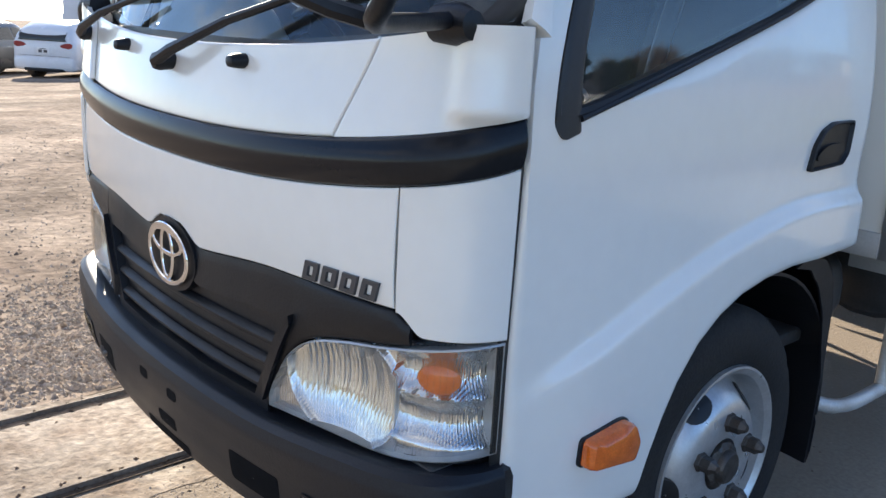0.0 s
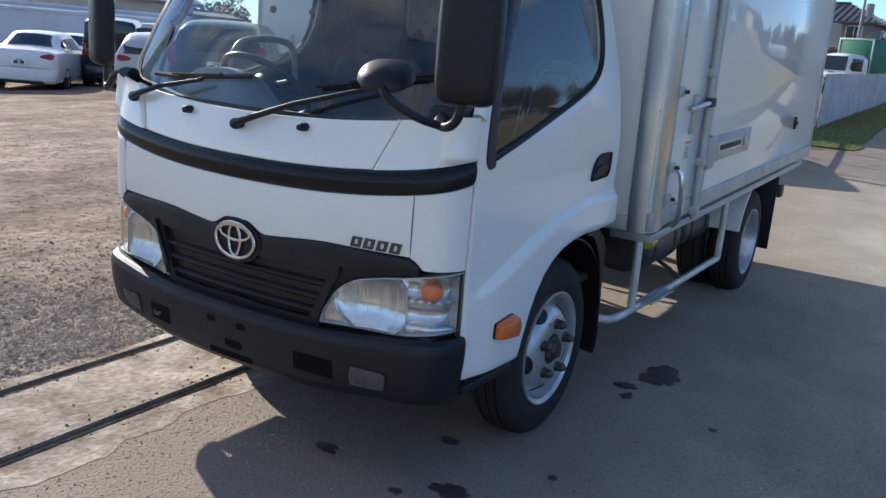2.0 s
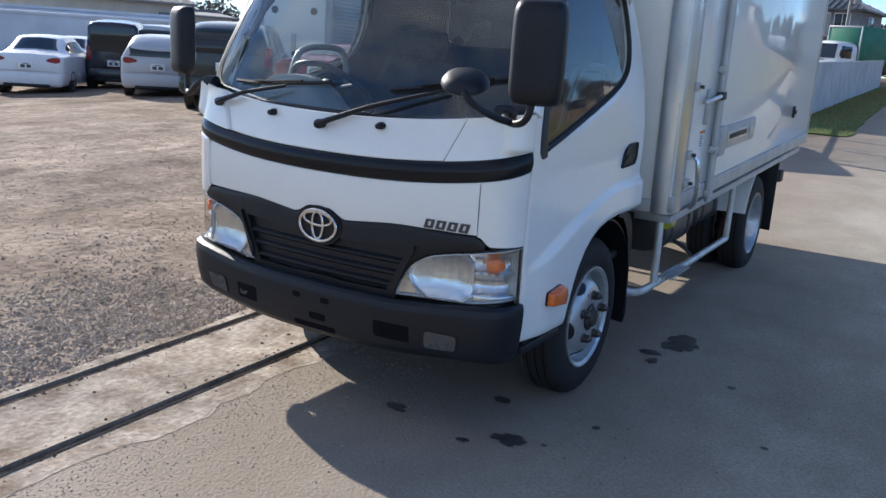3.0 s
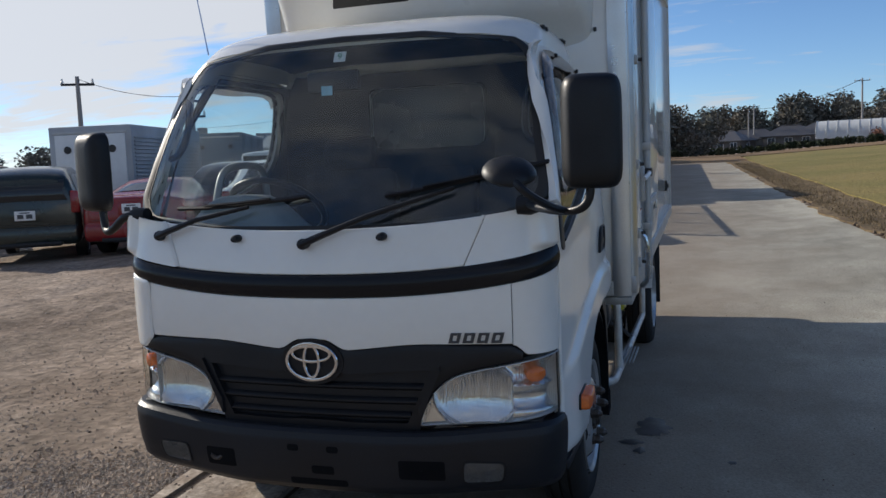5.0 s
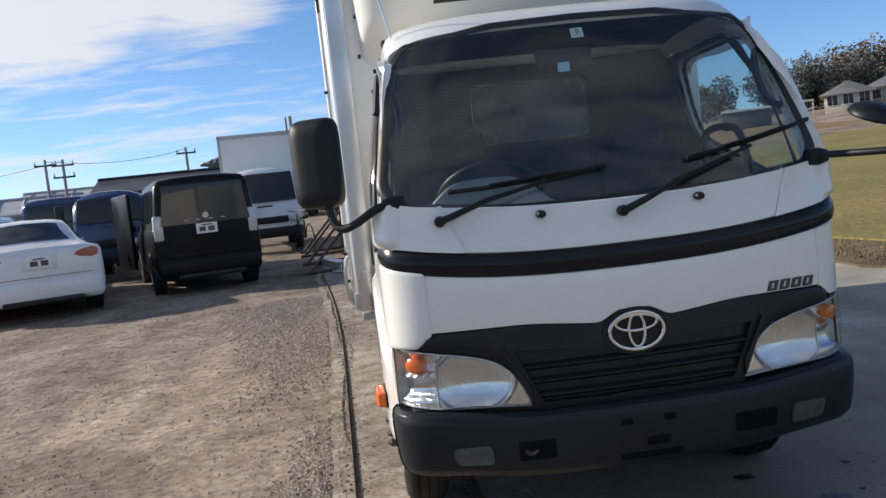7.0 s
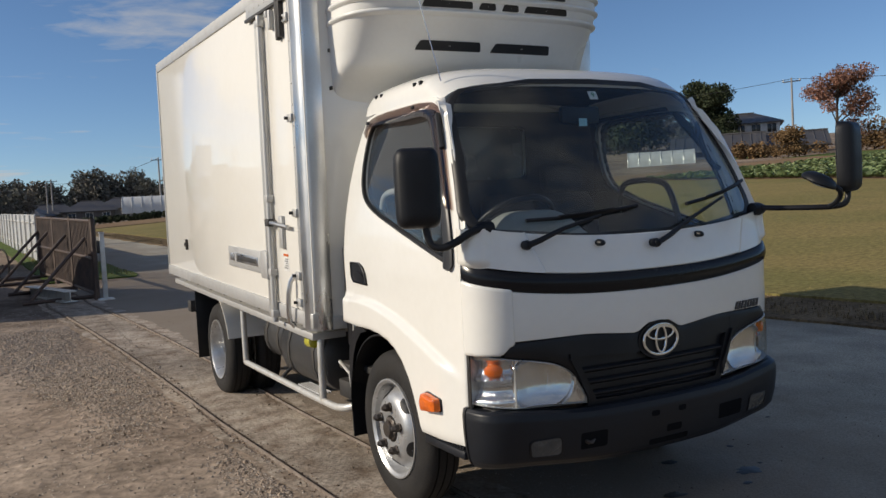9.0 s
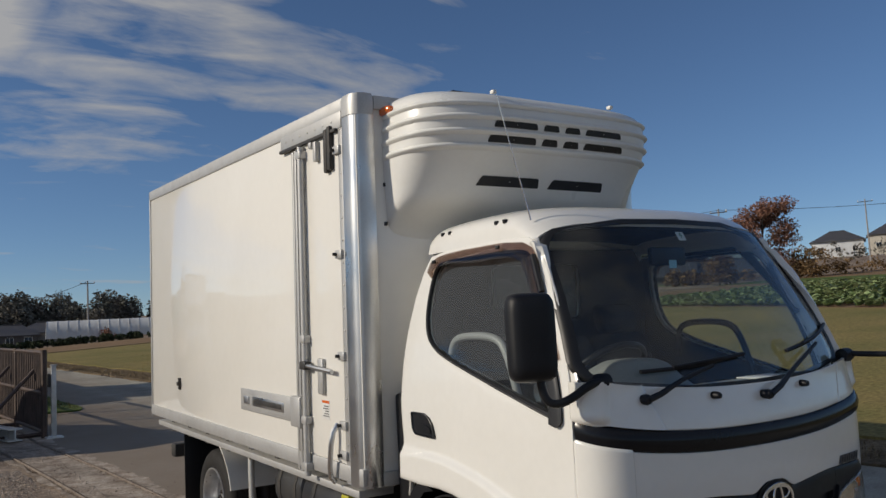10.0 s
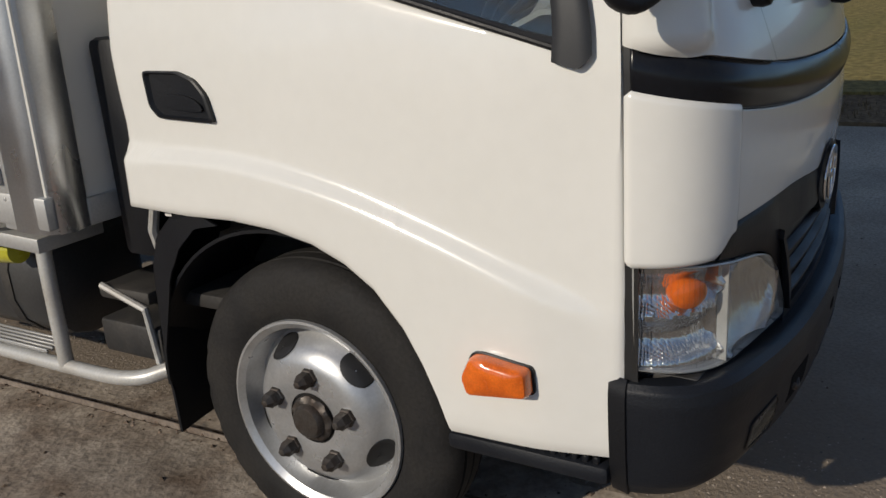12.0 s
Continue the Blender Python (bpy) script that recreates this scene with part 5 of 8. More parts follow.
# ---- wheel housings, mud flaps
for s in (-1, 1):
    def liner(a, b):
        t = math.pi * (-0.02 + 1.02 * a)
        r = 0.43
        y, z = 1.015 + r * math.cos(t), 0.40 + r * math.sin(t)
        return (s * (0.845 - 0.33 * b), y, z)
    part("wheel_housing", sheet(liner, lin(0, 1, 30), lin(0, 1, 6), 0.008), BLACK, truck, "black wheel arch liner")
    part("housing_back", sheet(lambda a, b: (s * 0.52, 0.55 + 0.95 * a, 0.30 + 0.58 * b), lin(0, 1, 4), lin(0, 1, 4), 0.01), DARKSTEEL, truck)
    def flap(a, b):
        pr = [(1.235, 0.852), (1.33, 0.835), (1.39, 0.78), (1.42, 0.70), (1.43, 0.55), (1.435, 0.40), (1.43, 0.245)]
        q = b * (len(pr) - 1)
        i = min(int(q), len(pr) - 2)
        y, z = (pr[i][k] + (pr[i + 1][k] - pr[i][k]) * (q - i) for k in (0, 1))
        return (s * (0.62 + 0.235 * a), y - 0.02 * a * a, z)
    part("mud_flap", sheet(flap, lin(0, 1, 6), lin(0, 1, 24), 0.008), BLACK, truck, "black front mudguard and flap")
    part("flap_edge", sheet(lambda a, b: (lambda p: (p[0], p[1] - 0.075 * a * math.sin(math.pi * min(1, b + 0.25)), p[2] - 0.02 * a * (1 - b)))(flap(1.0, b)), lin(0, 1, 4), lin(0, 1, 24), 0.006), BLACK, truck)
    part("rear_flap", boxes((s * 0.50, s * 0.90, 4.83, 4.84, 0.22, 0.86)), BLACK, truck, "black rear mud flap")
    def guard(a, b):
        t = radians(118 + 48 * b)
        return (s * (0.55 + 0.36 * a), RY + 0.46 * math.cos(t), 0.40 + 0.46 * math.sin(t))
    part("rear_mudguard", sheet(guard, lin(0, 1, 5), lin(0, 1, 10), 0.012), WHITE, truck, "white rear mudguard piece")

# ---- chassis, tank, side guards
for s in (-1, 1):
    part("frame_rail", boxes((s * 0.32, s * 0.38, 0.35, 5.35, 0.52, 0.68), bevel=0.008), DARKSTEEL, truck)
part("cross_members", boxes((-0.36, 0.36, 1.5, 1.56, 0.52, 0.66), (-0.36, 0.36, 2.6, 2.66, 0.52, 0.66), (-0.36, 0.36, 3.5, 3.56, 0.52, 0.66), (-0.36, 0.36, 5.25, 5.33, 0.52, 0.66)), DARKSTEEL, truck)
part("drive_shaft", tube([(0, 1.3, 0.52), (0, 4.3, 0.42)], 0.04, 12), DARKSTEEL, truck)
part("gearbox", add_rings(bmesh.new(), [[(r * math.cos(2 * math.pi * k / 16), y, 0.52 + r * math.sin(2 * math.pi * k / 16)) for k in range(16)] for y, r in ((0.35, 0.2), (0.9, 0.26), (1.2, 0.2), (1.6, 0.1))]), DARKSTEEL, truck)


def tank(s, y0, y1, z0, z1, x0, x1, name, label):
    q = rounded([(x0, z0), (x1, z0), (x1, z1), (x0, z1)], 2)
    cx, cz = (x0 + x1) / 2, (z0 + z1) / 2
    t = part(name, add_rings(bmesh.new(), [[(s * (cx + (x - cx) * k), y, cz + (z - cz) * k) for x, z in q] for y, k in ((y0, 0.85), (y0 + 0.015, 0.97), (y0 + 0.04, 1), (y1 - 0.04, 1), (y1 - 0.015, 0.97), (y1, 0.85))]), TANK, truck, label)
    for y in (y0 + 0.22 * (y1 - y0), y0 + 0.78 * (y1 - y0)):
        part("strap", add_rings(bmesh.new(), [[(s * (cx + (x - cx) * k), yy, cz + (z - cz) * k) for x, z in q] for yy, k in ((y - 0.02, 0.99), (y - 0.02, 1.025), (y + 0.02, 1.025), (y + 0.02, 0.99))], True, False), DARKSTEEL, t)
    return t


tank(-1, 1.96, 2.78, 0.36, 0.735, 0.44, 0.80, "fuel_tank", "black fuel tank with steel straps")
tank(-1, 2.86, 3.30, 0.42, 0.735, 0.44, 0.76, "equipment_box", "black equipment box under the body")
tank(1, 2.30, 2.90, 0.42, 0.72, 0.42, 0.76, "battery_box", "dark battery box under the body")
tank(1, 3.05, 3.60, 0.45, 0.70, 0.42, 0.74, "air_tank", "dark tank under the body")
tank(1, 1.55, 2.10, 0.40, 0.70, 0.36, 0.60, "exhaust_box", "dark exhaust silencer")
for s in (-1, 1):
    X = s * 0.858
    part("side_guard", tube([(s * 0.80, 1.47, 0.395), (X, 1.56, 0.365), (X, 1.8, 0.355), (X, 3.44, 0.365)], 0.021, 10, smooth=2), PIPE, truck, "pale tube side guard")
    part("guard_post", tube([(s * 0.66, 1.86, 0.76), (X - s * 0.02, 1.85, 0.755), (X, 1.84, 0.70), (X, 1.845, 0.36)], 0.021, 10, smooth=2), PIPE, truck)
    part("guard_post", tube([(s * 0.66, 3.45, 0.86), (X - s * 0.02, 3.45, 0.85), (X, 3.45, 0.78), (X, 3.44, 0.365)], 0.021, 10, smooth=2), PIPE, truck)
    part("guard_step", boxes(*[(s * 0.845 + 0.018 * k, s * 0.845 + 0.018 * k + 0.008, 1.95, 2.32, 0.372, 0.384) for k in range(5)], bevel=0.002, seg=1), ALUDULL, truck, "ribbed metal step on the side guard")
    part("guard_bracket", tube([(s * 0.4, 2.62, 0.62), (s * 0.80, 2.62, 0.42), (X, 2.62, 0.37)], 0.012, 8), DARKSTEEL, truck)
    ml = part("marker_lamp", lathe([(-0.05, 0.010), (-0.046, 0.036), (0.02, 0.042), (0.045, 0.032), (0.052, 0.004)], 16, "y", (s * 0.845, 2.015, 0.685)), YELLOW, truck, "yellow side marker lamp")
part("battery_case", boxes((-0.80, -0.50, 1.50, 1.74, 0.40, 0.50), (-0.80, -0.50, 1.52, 1.72, 0.56, 0.60), bevel=0.012), DARKSTEEL, truck, "dark bracket and case behind the cab")
part("case_strap", tube([(-0.80, 1.52, 0.40), (-0.815, 1.52, 0.56), (-0.80, 1.70, 0.60)], 0.010, 8), PIPE, truck)
part("arch_bracket", tube([(-0.80, 1.30, 0.858), (-0.815, 1.41, 0.855), (-0.80, 1.45, 0.78), (-0.77, 1.46, 0.66)], 0.014, 8), PIPE, truck)
part("rear_bumper", boxes((-0.85, 0.85, 5.28, 5.40, 0.58, 0.69), bevel=0.012), DARKSTEEL, truck, "black rear underrun bar")
for s in (-1, 1):
    part("bumper_stay", boxes((s * 0.33, s * 0.39, 5.25, 5.34, 0.58, 0.86)), DARKSTEEL, truck)

# ---------------------------------------------------------------- the refrigerated box
BM = Matrix.Translation((0, 1.665, 0.80)) @ Matrix.Rotation(radians(2.0), 4, "X")
BL, BH, BW = 3.85, 1.955, 0.965
cargo = part("cargo_box", boxes((-BW, BW, -0.055, BL, 0.018, BH), bevel=0.012), BOXWHITE, truck, "white insulated box body", m=BM)


def bpart(name, bm, mat, label=""):
    return part(name, bm, mat, cargo, label, m=BM)


for s in (-1, 1):
    X = s * BW
    bpart("bottom_rail", boxes((X - s * 0.03, X + s * 0.012, -0.060, BL + 0.01, 0.012, 0.095), bevel=0.006), ALUDULL, "dull aluminium bottom rail")
    bpart("top_rail", boxes((X - s * 0.05, X + s * 0.010, 0.0, BL + 0.01, BH - 0.075, BH + 0.008), bevel=0.008), ALUDULL, "dull aluminium top rail")
    bpart("rear_post", boxes((X - s * 0.04, X + s * 0.010, BL - 0.012, BL + 0.014, 0.0, BH), bevel=0.006), ALUDULL)
    # rounded front corner post
    q = [(X - s * 0.10, -0.068), (X - s * 0.05, -0.078), (X - s * 0.012, -0.066)] + [(X + s * (-0.055 + 0.070 * math.sin(t)), -0.072 * math.cos(t)) for t in [radians(a) for a in range(25, 95, 8)]] + [(X + s * 0.015, 0.055), (X + s * 0.012, 0.07), (X - s * 0.02, 0.07)]
    bpart("corner_post", add_rings(bmesh.new(), [[(a, b, z) for a, b in q] for z in (0.0, BH - 0.10)]), ALU, "bright rounded aluminium corner post")
    q2 = [(X + (a - X) * 1.0 + s * 0.004, b - 0.004) for a, b in q]
    bpart("corner_cap", add_rings(bmesh.new(), [[(X - s * 0.05 + (a - X + s * 0.05) * k, -0.01 + (b + 0.01) * k, z) for a, b in q2] for z, k in ((BH - 0.10, 1.0), (BH - 0.015, 1.0), (BH + 0.008, 0.9), (BH + 0.012, 0.5))]), ALUDULL, "aluminium corner cap")
    bpart("post_strip", boxes((X - s * 0.01, X + s * 0.010, 0.07, 0.12, 0.0, BH - 0.08), bevel=0.004), ALUDULL)
    bm = add_rings(bmesh.new(), [[(s * h, r * math.cos(2 * math.pi * j / 8), r * math.sin(2 * math.pi * j / 8)) for j in range(8)] for h, r in ((-0.002, 0.006), (0.004, 0.006), (0.0055, 0.003))])
    riv = part("rivet", bm, ALUDULL, cargo)
    riv.matrix_basis = BM @ Matrix.Translation((X + s * 0.009, 0.095, 0.08))
    for k in range(1, 16):
        again(riv, m=BM @ Matrix.Translation((X + s * 0.009, 0.095, 0.08 + 0.115 * k)))
    for k in range(7):
        again(riv, m=BM @ Matrix.Translation((X + s * 0.015, 0.18 + 0.1 * k, BH - 0.10)))
    # side door
    dr = bpart("side_door", boxes((X - s * 0.01, X + s * 0.008, 0.125, 0.625, 0.10, BH - 0.105), bevel=0.008), BOXWHITE, "white side loading door")
    bpart("door_gasket", boxes((X, X + s * 0.005, 0.118, 0.127, 0.10, BH - 0.10), (X, X + s * 0.007, 0.622, 0.640, 0.10, BH - 0.10), (X, X + s * 0.005, 0.12, 0.63, BH - 0.108, BH - 0.098), bevel=0.001), SEAL, "black door gasket")
    bpart("door_head", boxes((X, X + s * 0.016, 0.075, 0.86, BH - 0.145, BH - 0.060), bevel=0.004), ALUDULL, "riveted aluminium door head")
    bpart("head_shade", boxes((X + s * 0.010, X + s * 0.030, 0.12, 0.85, BH - 0.160, BH - 0.142), bevel=0.002), DARKSTEEL)
    bpart("door_jamb", boxes((X, X + s * 0.018, 0.642, 0.672, -0.01, BH - 0.17), (X, X + s * 0.014, 0.69, 0.715, -0.01, BH - 0.17), (X, X + s * 0.022, 0.60, 0.615, -0.01, BH - 0.17), bevel=0.004), ALUDULL, "aluminium door jamb")
    bpart("lock_rod", tube([(X + s * 0.032, 0.545, -0.02), (X + s * 0.032, 0.545, BH - 0.17)], 0.019, 12), ALUDULL, "dull steel locking rod")
    for z in (0.03, 0.28, 0.72, 1.74):
        bpart("rod_clamp", boxes((X + s * 0.006, X + s * 0.052, 0.515, 0.575, z - 0.022, z + 0.022), bevel=0.006), ALUDULL)
    for z in (0.14, 0.29, 0.64, 1.16, 1.70):
        h = bpart("hinge", boxes((X + s * 0.004, X + s * 0.026, 0.09, 0.16, z - 0.022, z + 0.022), bevel=0.005), ALUDULL, "steel door hinge")
        bpart("hinge_bolt", tube([(X + s * 0.020, 0.14, z), (X + s * 0.045, 0.145, z)], 0.009, 8), DARKSTEEL)
    for y, z0, z1 in ((0.36, BH - 0.28, BH - 0.17), (0.42, BH - 0.20, BH - 0.165), (0.23, BH - 0.36, BH - 0.13), (0.19, BH - 0.35, BH - 0.12)):
        bpart("top_latch", boxes((X + s * 0.006, X + s * 0.036, y - 0.018, y + 0.018, z0, z1), bevel=0.006), DARKSTEEL if y < 0.3 else ALUDULL)
    # handle with its lock case and a paper label
    bpart("lock_case", boxes((X + s * 0.006, X + s * 0.030, 0.335, 0.40, 0.43, 0.62), bevel=0.008), ALUDULL, "steel lock case")
    bpart("lever", tube([(X + s * 0.032, 0.545, 0.575), (X + s * 0.05, 0.47, 0.578), (X + s * 0.05, 0.36, 0.572), (X + s * 0.04, 0.20, 0.56)], 0.012, 8, smooth=1), ALU, "steel door lever")
    bpart("lever_end", boxes((X + s * 0.02, X + s * 0.06, 0.49, 0.57, 0.555, 0.60), bevel=0.008), DARKSTEEL)
    lb = bpart("warning_label", boxes((X + s * 0.006, X + s * 0.0095, 0.30, 0.39, 0.30, 0.40), bevel=0.0005), PLATEWHITE, "white label with an orange band")
    bpart("label_band", boxes((X + s * 0.0095, X + s * 0.0105, 0.302, 0.388, 0.385, 0.399), bevel=0), ORANGE)
    bpart("label_bars", boxes(*[(X + s * 0.0095, X + s * 0.0105, 0.31, 0.375 - 0.012 * (k % 3), 0.315 + 0.013 * k, 0.320 + 0.013 * k) for k in range(5)], bevel=0), INK)
    bpart("pull_handle", tube([(X + s * 0.012, 0.25, -0.01), (X + s * 0.05, 0.235, 0.03), (X + s * 0.05, 0.20, 0.24), (X + s * 0.012, 0.20, 0.29)], 0.014, 8, smooth=1), ALU, "steel pull handle")
    # sliding stay plate
    bpart("stay_plate", boxes((X, X + s * 0.014, 0.71, 1.62, 0.245, 0.385), bevel=0.006), ALUDULL, "aluminium door stay plate")
    bpart("stay_slot", boxes((X + s * 0.010, X + s * 0.018, 0.90, 1.40, 0.285, 0.345), bevel=0.003), ALU)
    bpart("stay_groove", boxes((X + s * 0.016, X + s * 0.0195, 0.93, 1.37, 0.30, 0.33), bevel=0.002), DARKSTEEL)
    bpart("stay_case", boxes((X + s * 0.01, X + s * 0.05, 0.60, 0.73, 0.23, 0.40), bevel=0.010), ALUDULL)
    bpart("stay_pin", boxes((X + s * 0.012, X + s * 0.024, 1.46, 1.54, 0.29, 0.34), bevel=0.004), ALU)
    bpart("side_hook", boxes((X, X + s * 0.018, 3.00, 3.035, 0.28, 0.37), (X + s * 0.012, X + s * 0.03, 2.99, 3.03, 0.31, 0.34), bevel=0.004), DARKSTEEL, "small dark hook")
    bpart("floor_edge", boxes((X - s * 0.22, X - s * 0.02, 0.05, BL - 0.1, -0.07, -0.03), bevel=0.004), ALUDULL)
bpart("front_head_rail", boxes((-BW + 0.1, BW - 0.1, -0.072, -0.054, BH - 0.07, BH), bevel=0.003), ALUDULL)
bpart("front_foot_rail", boxes((-BW + 0.1, BW - 0.1, -0.072, -0.054, 0.0, 0.07), bevel=0.003), ALUDULL)
bpart("floor_beams", boxes(*[(-0.9, 0.9, 0.3 + 0.45 * k, 0.36 + 0.45 * k, -0.10, -0.02) for k in range(8)], bevel=0.004), DARKSTEEL)
bpart("rear_door", boxes((-BW + 0.05, -0.005, BL, BL + 0.02, 0.08, BH - 0.08), (0.005, BW - 0.05, BL, BL + 0.02, 0.08, BH - 0.08), bevel=0.006), BOXWHITE, "white rear doors")
part("air_intake", boxes((-0.80, -0.40, 1.46, 1.575, 0.70, 1.25), bevel=0.02), BLACK, truck, "dark intake behind the cab")

# ---- cooling unit over the cab
UD = [(1.99, 0.070), (2.03, 0.095), (2.08, 0.135), (2.14, 0.215), (2.20, 0.315), (2.28, 0.385), (2.36, 0.45), (2.44, 0.525), (2.52, 0.56), (2.60, 0.572), (2.66, 0.555), (2.70, 0.51), (2.735, 0.42), (2.75, 0.30)]
UW = [(1.99, 0.765), (2.03, 0.785), (2.2, 0.80), (2.5, 0.81), (2.66, 0.80), (2.70, 0.785), (2.735, 0.74), (2.75, 0.66)]
Y0 = 1.655


def unit(t, z, off=0.0):
    """t from -1 to 1 round the plan at the height z."""
    d, w = smooth_at(UD, z), smooth_at(UW, z)
    a = (t + 1) / 2 * math.pi
    n = 2 / 4.0
    c, sn = math.cos(a), math.sin(a)
    x = -w * math.copysign(abs(c) ** n, c)
    lower = ease(2.30, 2.05, z)
    n2 = n * (1 - 0.45 * lower)
    y = Y0 - d * (abs(sn) ** (n2 * 0.9))
    return (x + math.copysign(off * abs(c), x) if x else x, y - off * abs(sn), z)


cooler = part("cooling_unit", sheet(lambda t, z: unit(t, z), lin(-1, 1, 81), sorted(lin(1.99, 2.75, 40) + [2.743, 2.747]), 0.0), UNITWHITE, truck, "white moulded refrigeration unit over the cab", sharp=60)
bm = bmesh.new()
top = [bm.verts.new(unit(t, 2.75)) for t in lin(-1, 1, 81)]
bm.faces.new(top)
part("unit_lid", bm, UNITWHITE, cooler)
for z in (2.435, 2.505, 2.575, 2.645):
    part("unit_rib", sheet(lambda t, b: unit(t, z - 0.016 + 0.032 * b, 0.020 * math.sin(math.pi * b) * ease(0.0, 0.06, 1 - abs(t)) + 0.001), lin(-1, 1, 81), lin(0, 1, 7)), UNITWHITE, cooler, sharp=60)


def unit_x(x, z, off):
    """The front of the unit at x."""
    lo, hi = -1.0, 1.0
    for _ in range(40):
        m = (lo + hi) / 2
        if unit(m, z)[0] < x:
            lo = m
        else:
            hi = m
    p = unit(lo, z)
    return (x, p[1] - off, z)


# Uncut vents: a black patch on the shell carries the shade inside.
def vent(x0, x1, z0, z1, lean=0.0, off=0.003):
    pts = dense(soft_poly([(x0, z0), (x1, z0), (x1 - lean, z1), (x0 + lean, z1)], 0.009), 0.012)
    cx, cz = (x0 + x1) / 2, (z0 + z1) / 2
    return add_rings(bmesh.new(), [[unit_x(cx + (x - cx) * k, cz + (z - cz) * k, o) for x, z in pts] for k, o in ((1.02, -0.004), (1.02, off), (0.9, off), (0.5, off), (0.04, off))], True, False)


for z0, z1, e in ((2.530, 2.560, 0.0), (2.458, 2.490, 0.025)):
    for x0, x1 in ((-0.43 - e, -0.165), (-0.125, -0.02), (0.02, 0.125), (0.165, 0.43 + e)):
        part("vent", vent(x0, x1, z0, z1, 0.01, 0.004), SEAL, cooler, "air vent drawn as a flat dark patch")
for x0, x1 in ((-0.43, -0.035), (0.035, 0.43)):
    part("vent", vent(x0, x1, 2.268, 2.312, 0.02, 0.004), SEAL, cooler, "air vent drawn as a flat dark patch")
for s in (-1, 1):
    part("marker_lamp", add_rings(bmesh.new(), [[(s * (0.785 + 0.04 * h), 1.515 + 0.062 * k * math.copysign(abs(math.cos(a)) ** 0.5, math.cos(a)), 2.672 + 0.021 * k * math.sin(a)) for a in [2 * math.pi * j / 20 for j in range(20)]] for k, h in ((1, 0), (1, 0.7), (0.8, 0.95), (0.2, 1.0))]), ORANGE, cooler, "orange roof marker lamp")
    part("lashing_eye", boxes((s * 0.40 - 0.012, s * 0.40 + 0.012, 1.12, 1.15, 2.705, 2.725), bevel=0.005), UNITWHITE, cooler)
part("unit_hatch", boxes((-0.45, -0.20, 1.42, 1.62, 2.745, 2.80), bevel=0.01), BLACK, cooler)
for s in (-1, 1):
    for z in (2.1, 2.3, 2.5):
        part("unit_bolt", boxes((s * 0.80, s * 0.815, 1.55, 1.575, z - 0.01, z + 0.01), bevel=0.003), DARKSTEEL, cooler)
part("hose", tube([(-0.2, 1.56, 2.02), (-0.22, 1.545, 1.6), (-0.25, 1.53, 1.0)], 0.02, 8, smooth=1), BLACK, truck)

# ---------------------------------------------------------------- ground
GRAVEL = material("grey-brown gravel soil", (0.33, 0.268, 0.214), 1.0, vary=0.30, scale=0.8, grain=13, bump=2.0, second=(0.225, 0.176, 0.138), spec=0.03)
CONC = material("worn grey concrete", (0.41, 0.388, 0.322), 0.9, vary=0.3, scale=1.1, grain=75, bump=0.55, second=(0.30, 0.285, 0.236), spec=0.3)
SLAB = material("pale sandy concrete", (0.43, 0.37, 0.305), 0.95, vary=0.28, scale=5.5, grain=40, bump=0.7, second=(0.20, 0.150, 0.112), patch=0.53, spec=0.1)
mottle(GRAVEL, 0.33, 0.62, 1.2, (1, 0.45, 1), 20, 6)
mottle(GRAVEL, 2.2, 0.78, 1.22, (1, 1, 1), 0, 6)
mottle(SLAB, 1.4, 0.66, 1.2, (1, 0.6, 1), 0, 7)
mottle(CONC, 0.45, 0.76, 1.15, (1, 0.35, 1), 5, 7)
mottle(CONC, 3.2, 0.86, 1.1, (1, 0.7, 1), 0, 7)
trodden(CONC, (0.235, 0.185, 0.14), 0.3, 3.0)
RAIL = material("soil-caked steel rail", (0.24, 0.20, 0.165), 0.8, 0.0, vary=0.25, scale=9, grain=80, second=(0.15, 0.115, 0.09), bump=0.15)
STONE = material("grey gravel stone", (0.35, 0.295, 0.24), 0.9, vary=0.3, scale=14, grain=70, second=(0.27, 0.235, 0.205), spec=0.2)
LUMP = material("tan soil lump", (0.31, 0.25, 0.195), 1.0, vary=0.25, scale=14, grain=70, bump=0.3, second=(0.22, 0.17, 0.13), spec=0.03)
CLOD = material("brown soil clod", (0.21, 0.158, 0.12), 0.95, vary=0.3, scale=20, grain=90, bump=0.4, spec=0.1)
DAMP = material("dark oil stain", (0.055, 0.05, 0.047), 0.5, vary=0.15, scale=9, grain=60)
FIELD = material("olive-green young crop", (0.24, 0.19, 0.072), 0.95, vary=0.35, scale=0.35, grain=14, bump=0.8, second=(0.165, 0.155, 0.055), spec=0.15)
STRAW = material("dry grass and straw", (0.20, 0.15, 0.09), 0.95, vary=0.4, scale=1.3, grain=22, bump=1.0, second=(0.10, 0.075, 0.047), spec=0.1)
SOIL = material("brown ploughed soil", (0.20, 0.13, 0.075), 0.95, vary=0.25, scale=0.25, grain=6, bump=0.8, second=(0.26, 0.185, 0.11), spec=0.1)
TARMAC = material("grey asphalt", (0.075, 0.073, 0.072), 0.85, vary=0.2, scale=0.7, grain=70, bump=0.3, second=(0.10, 0.096, 0.092))
GREENGRASS = material("green grass", (0.075, 0.12, 0.028), 0.95, vary=0.35, scale=0.5, grain=12, bump=0.8, second=(0.11, 0.13, 0.04), spec=0.15)

xs = [-900, -600, -400, -250, -160, -110, -80, -60, -45, -35] + lin(-28, 28, 57) + [35, 45, 60, 80, 110, 140, 170, 190, 300, 500, 900]


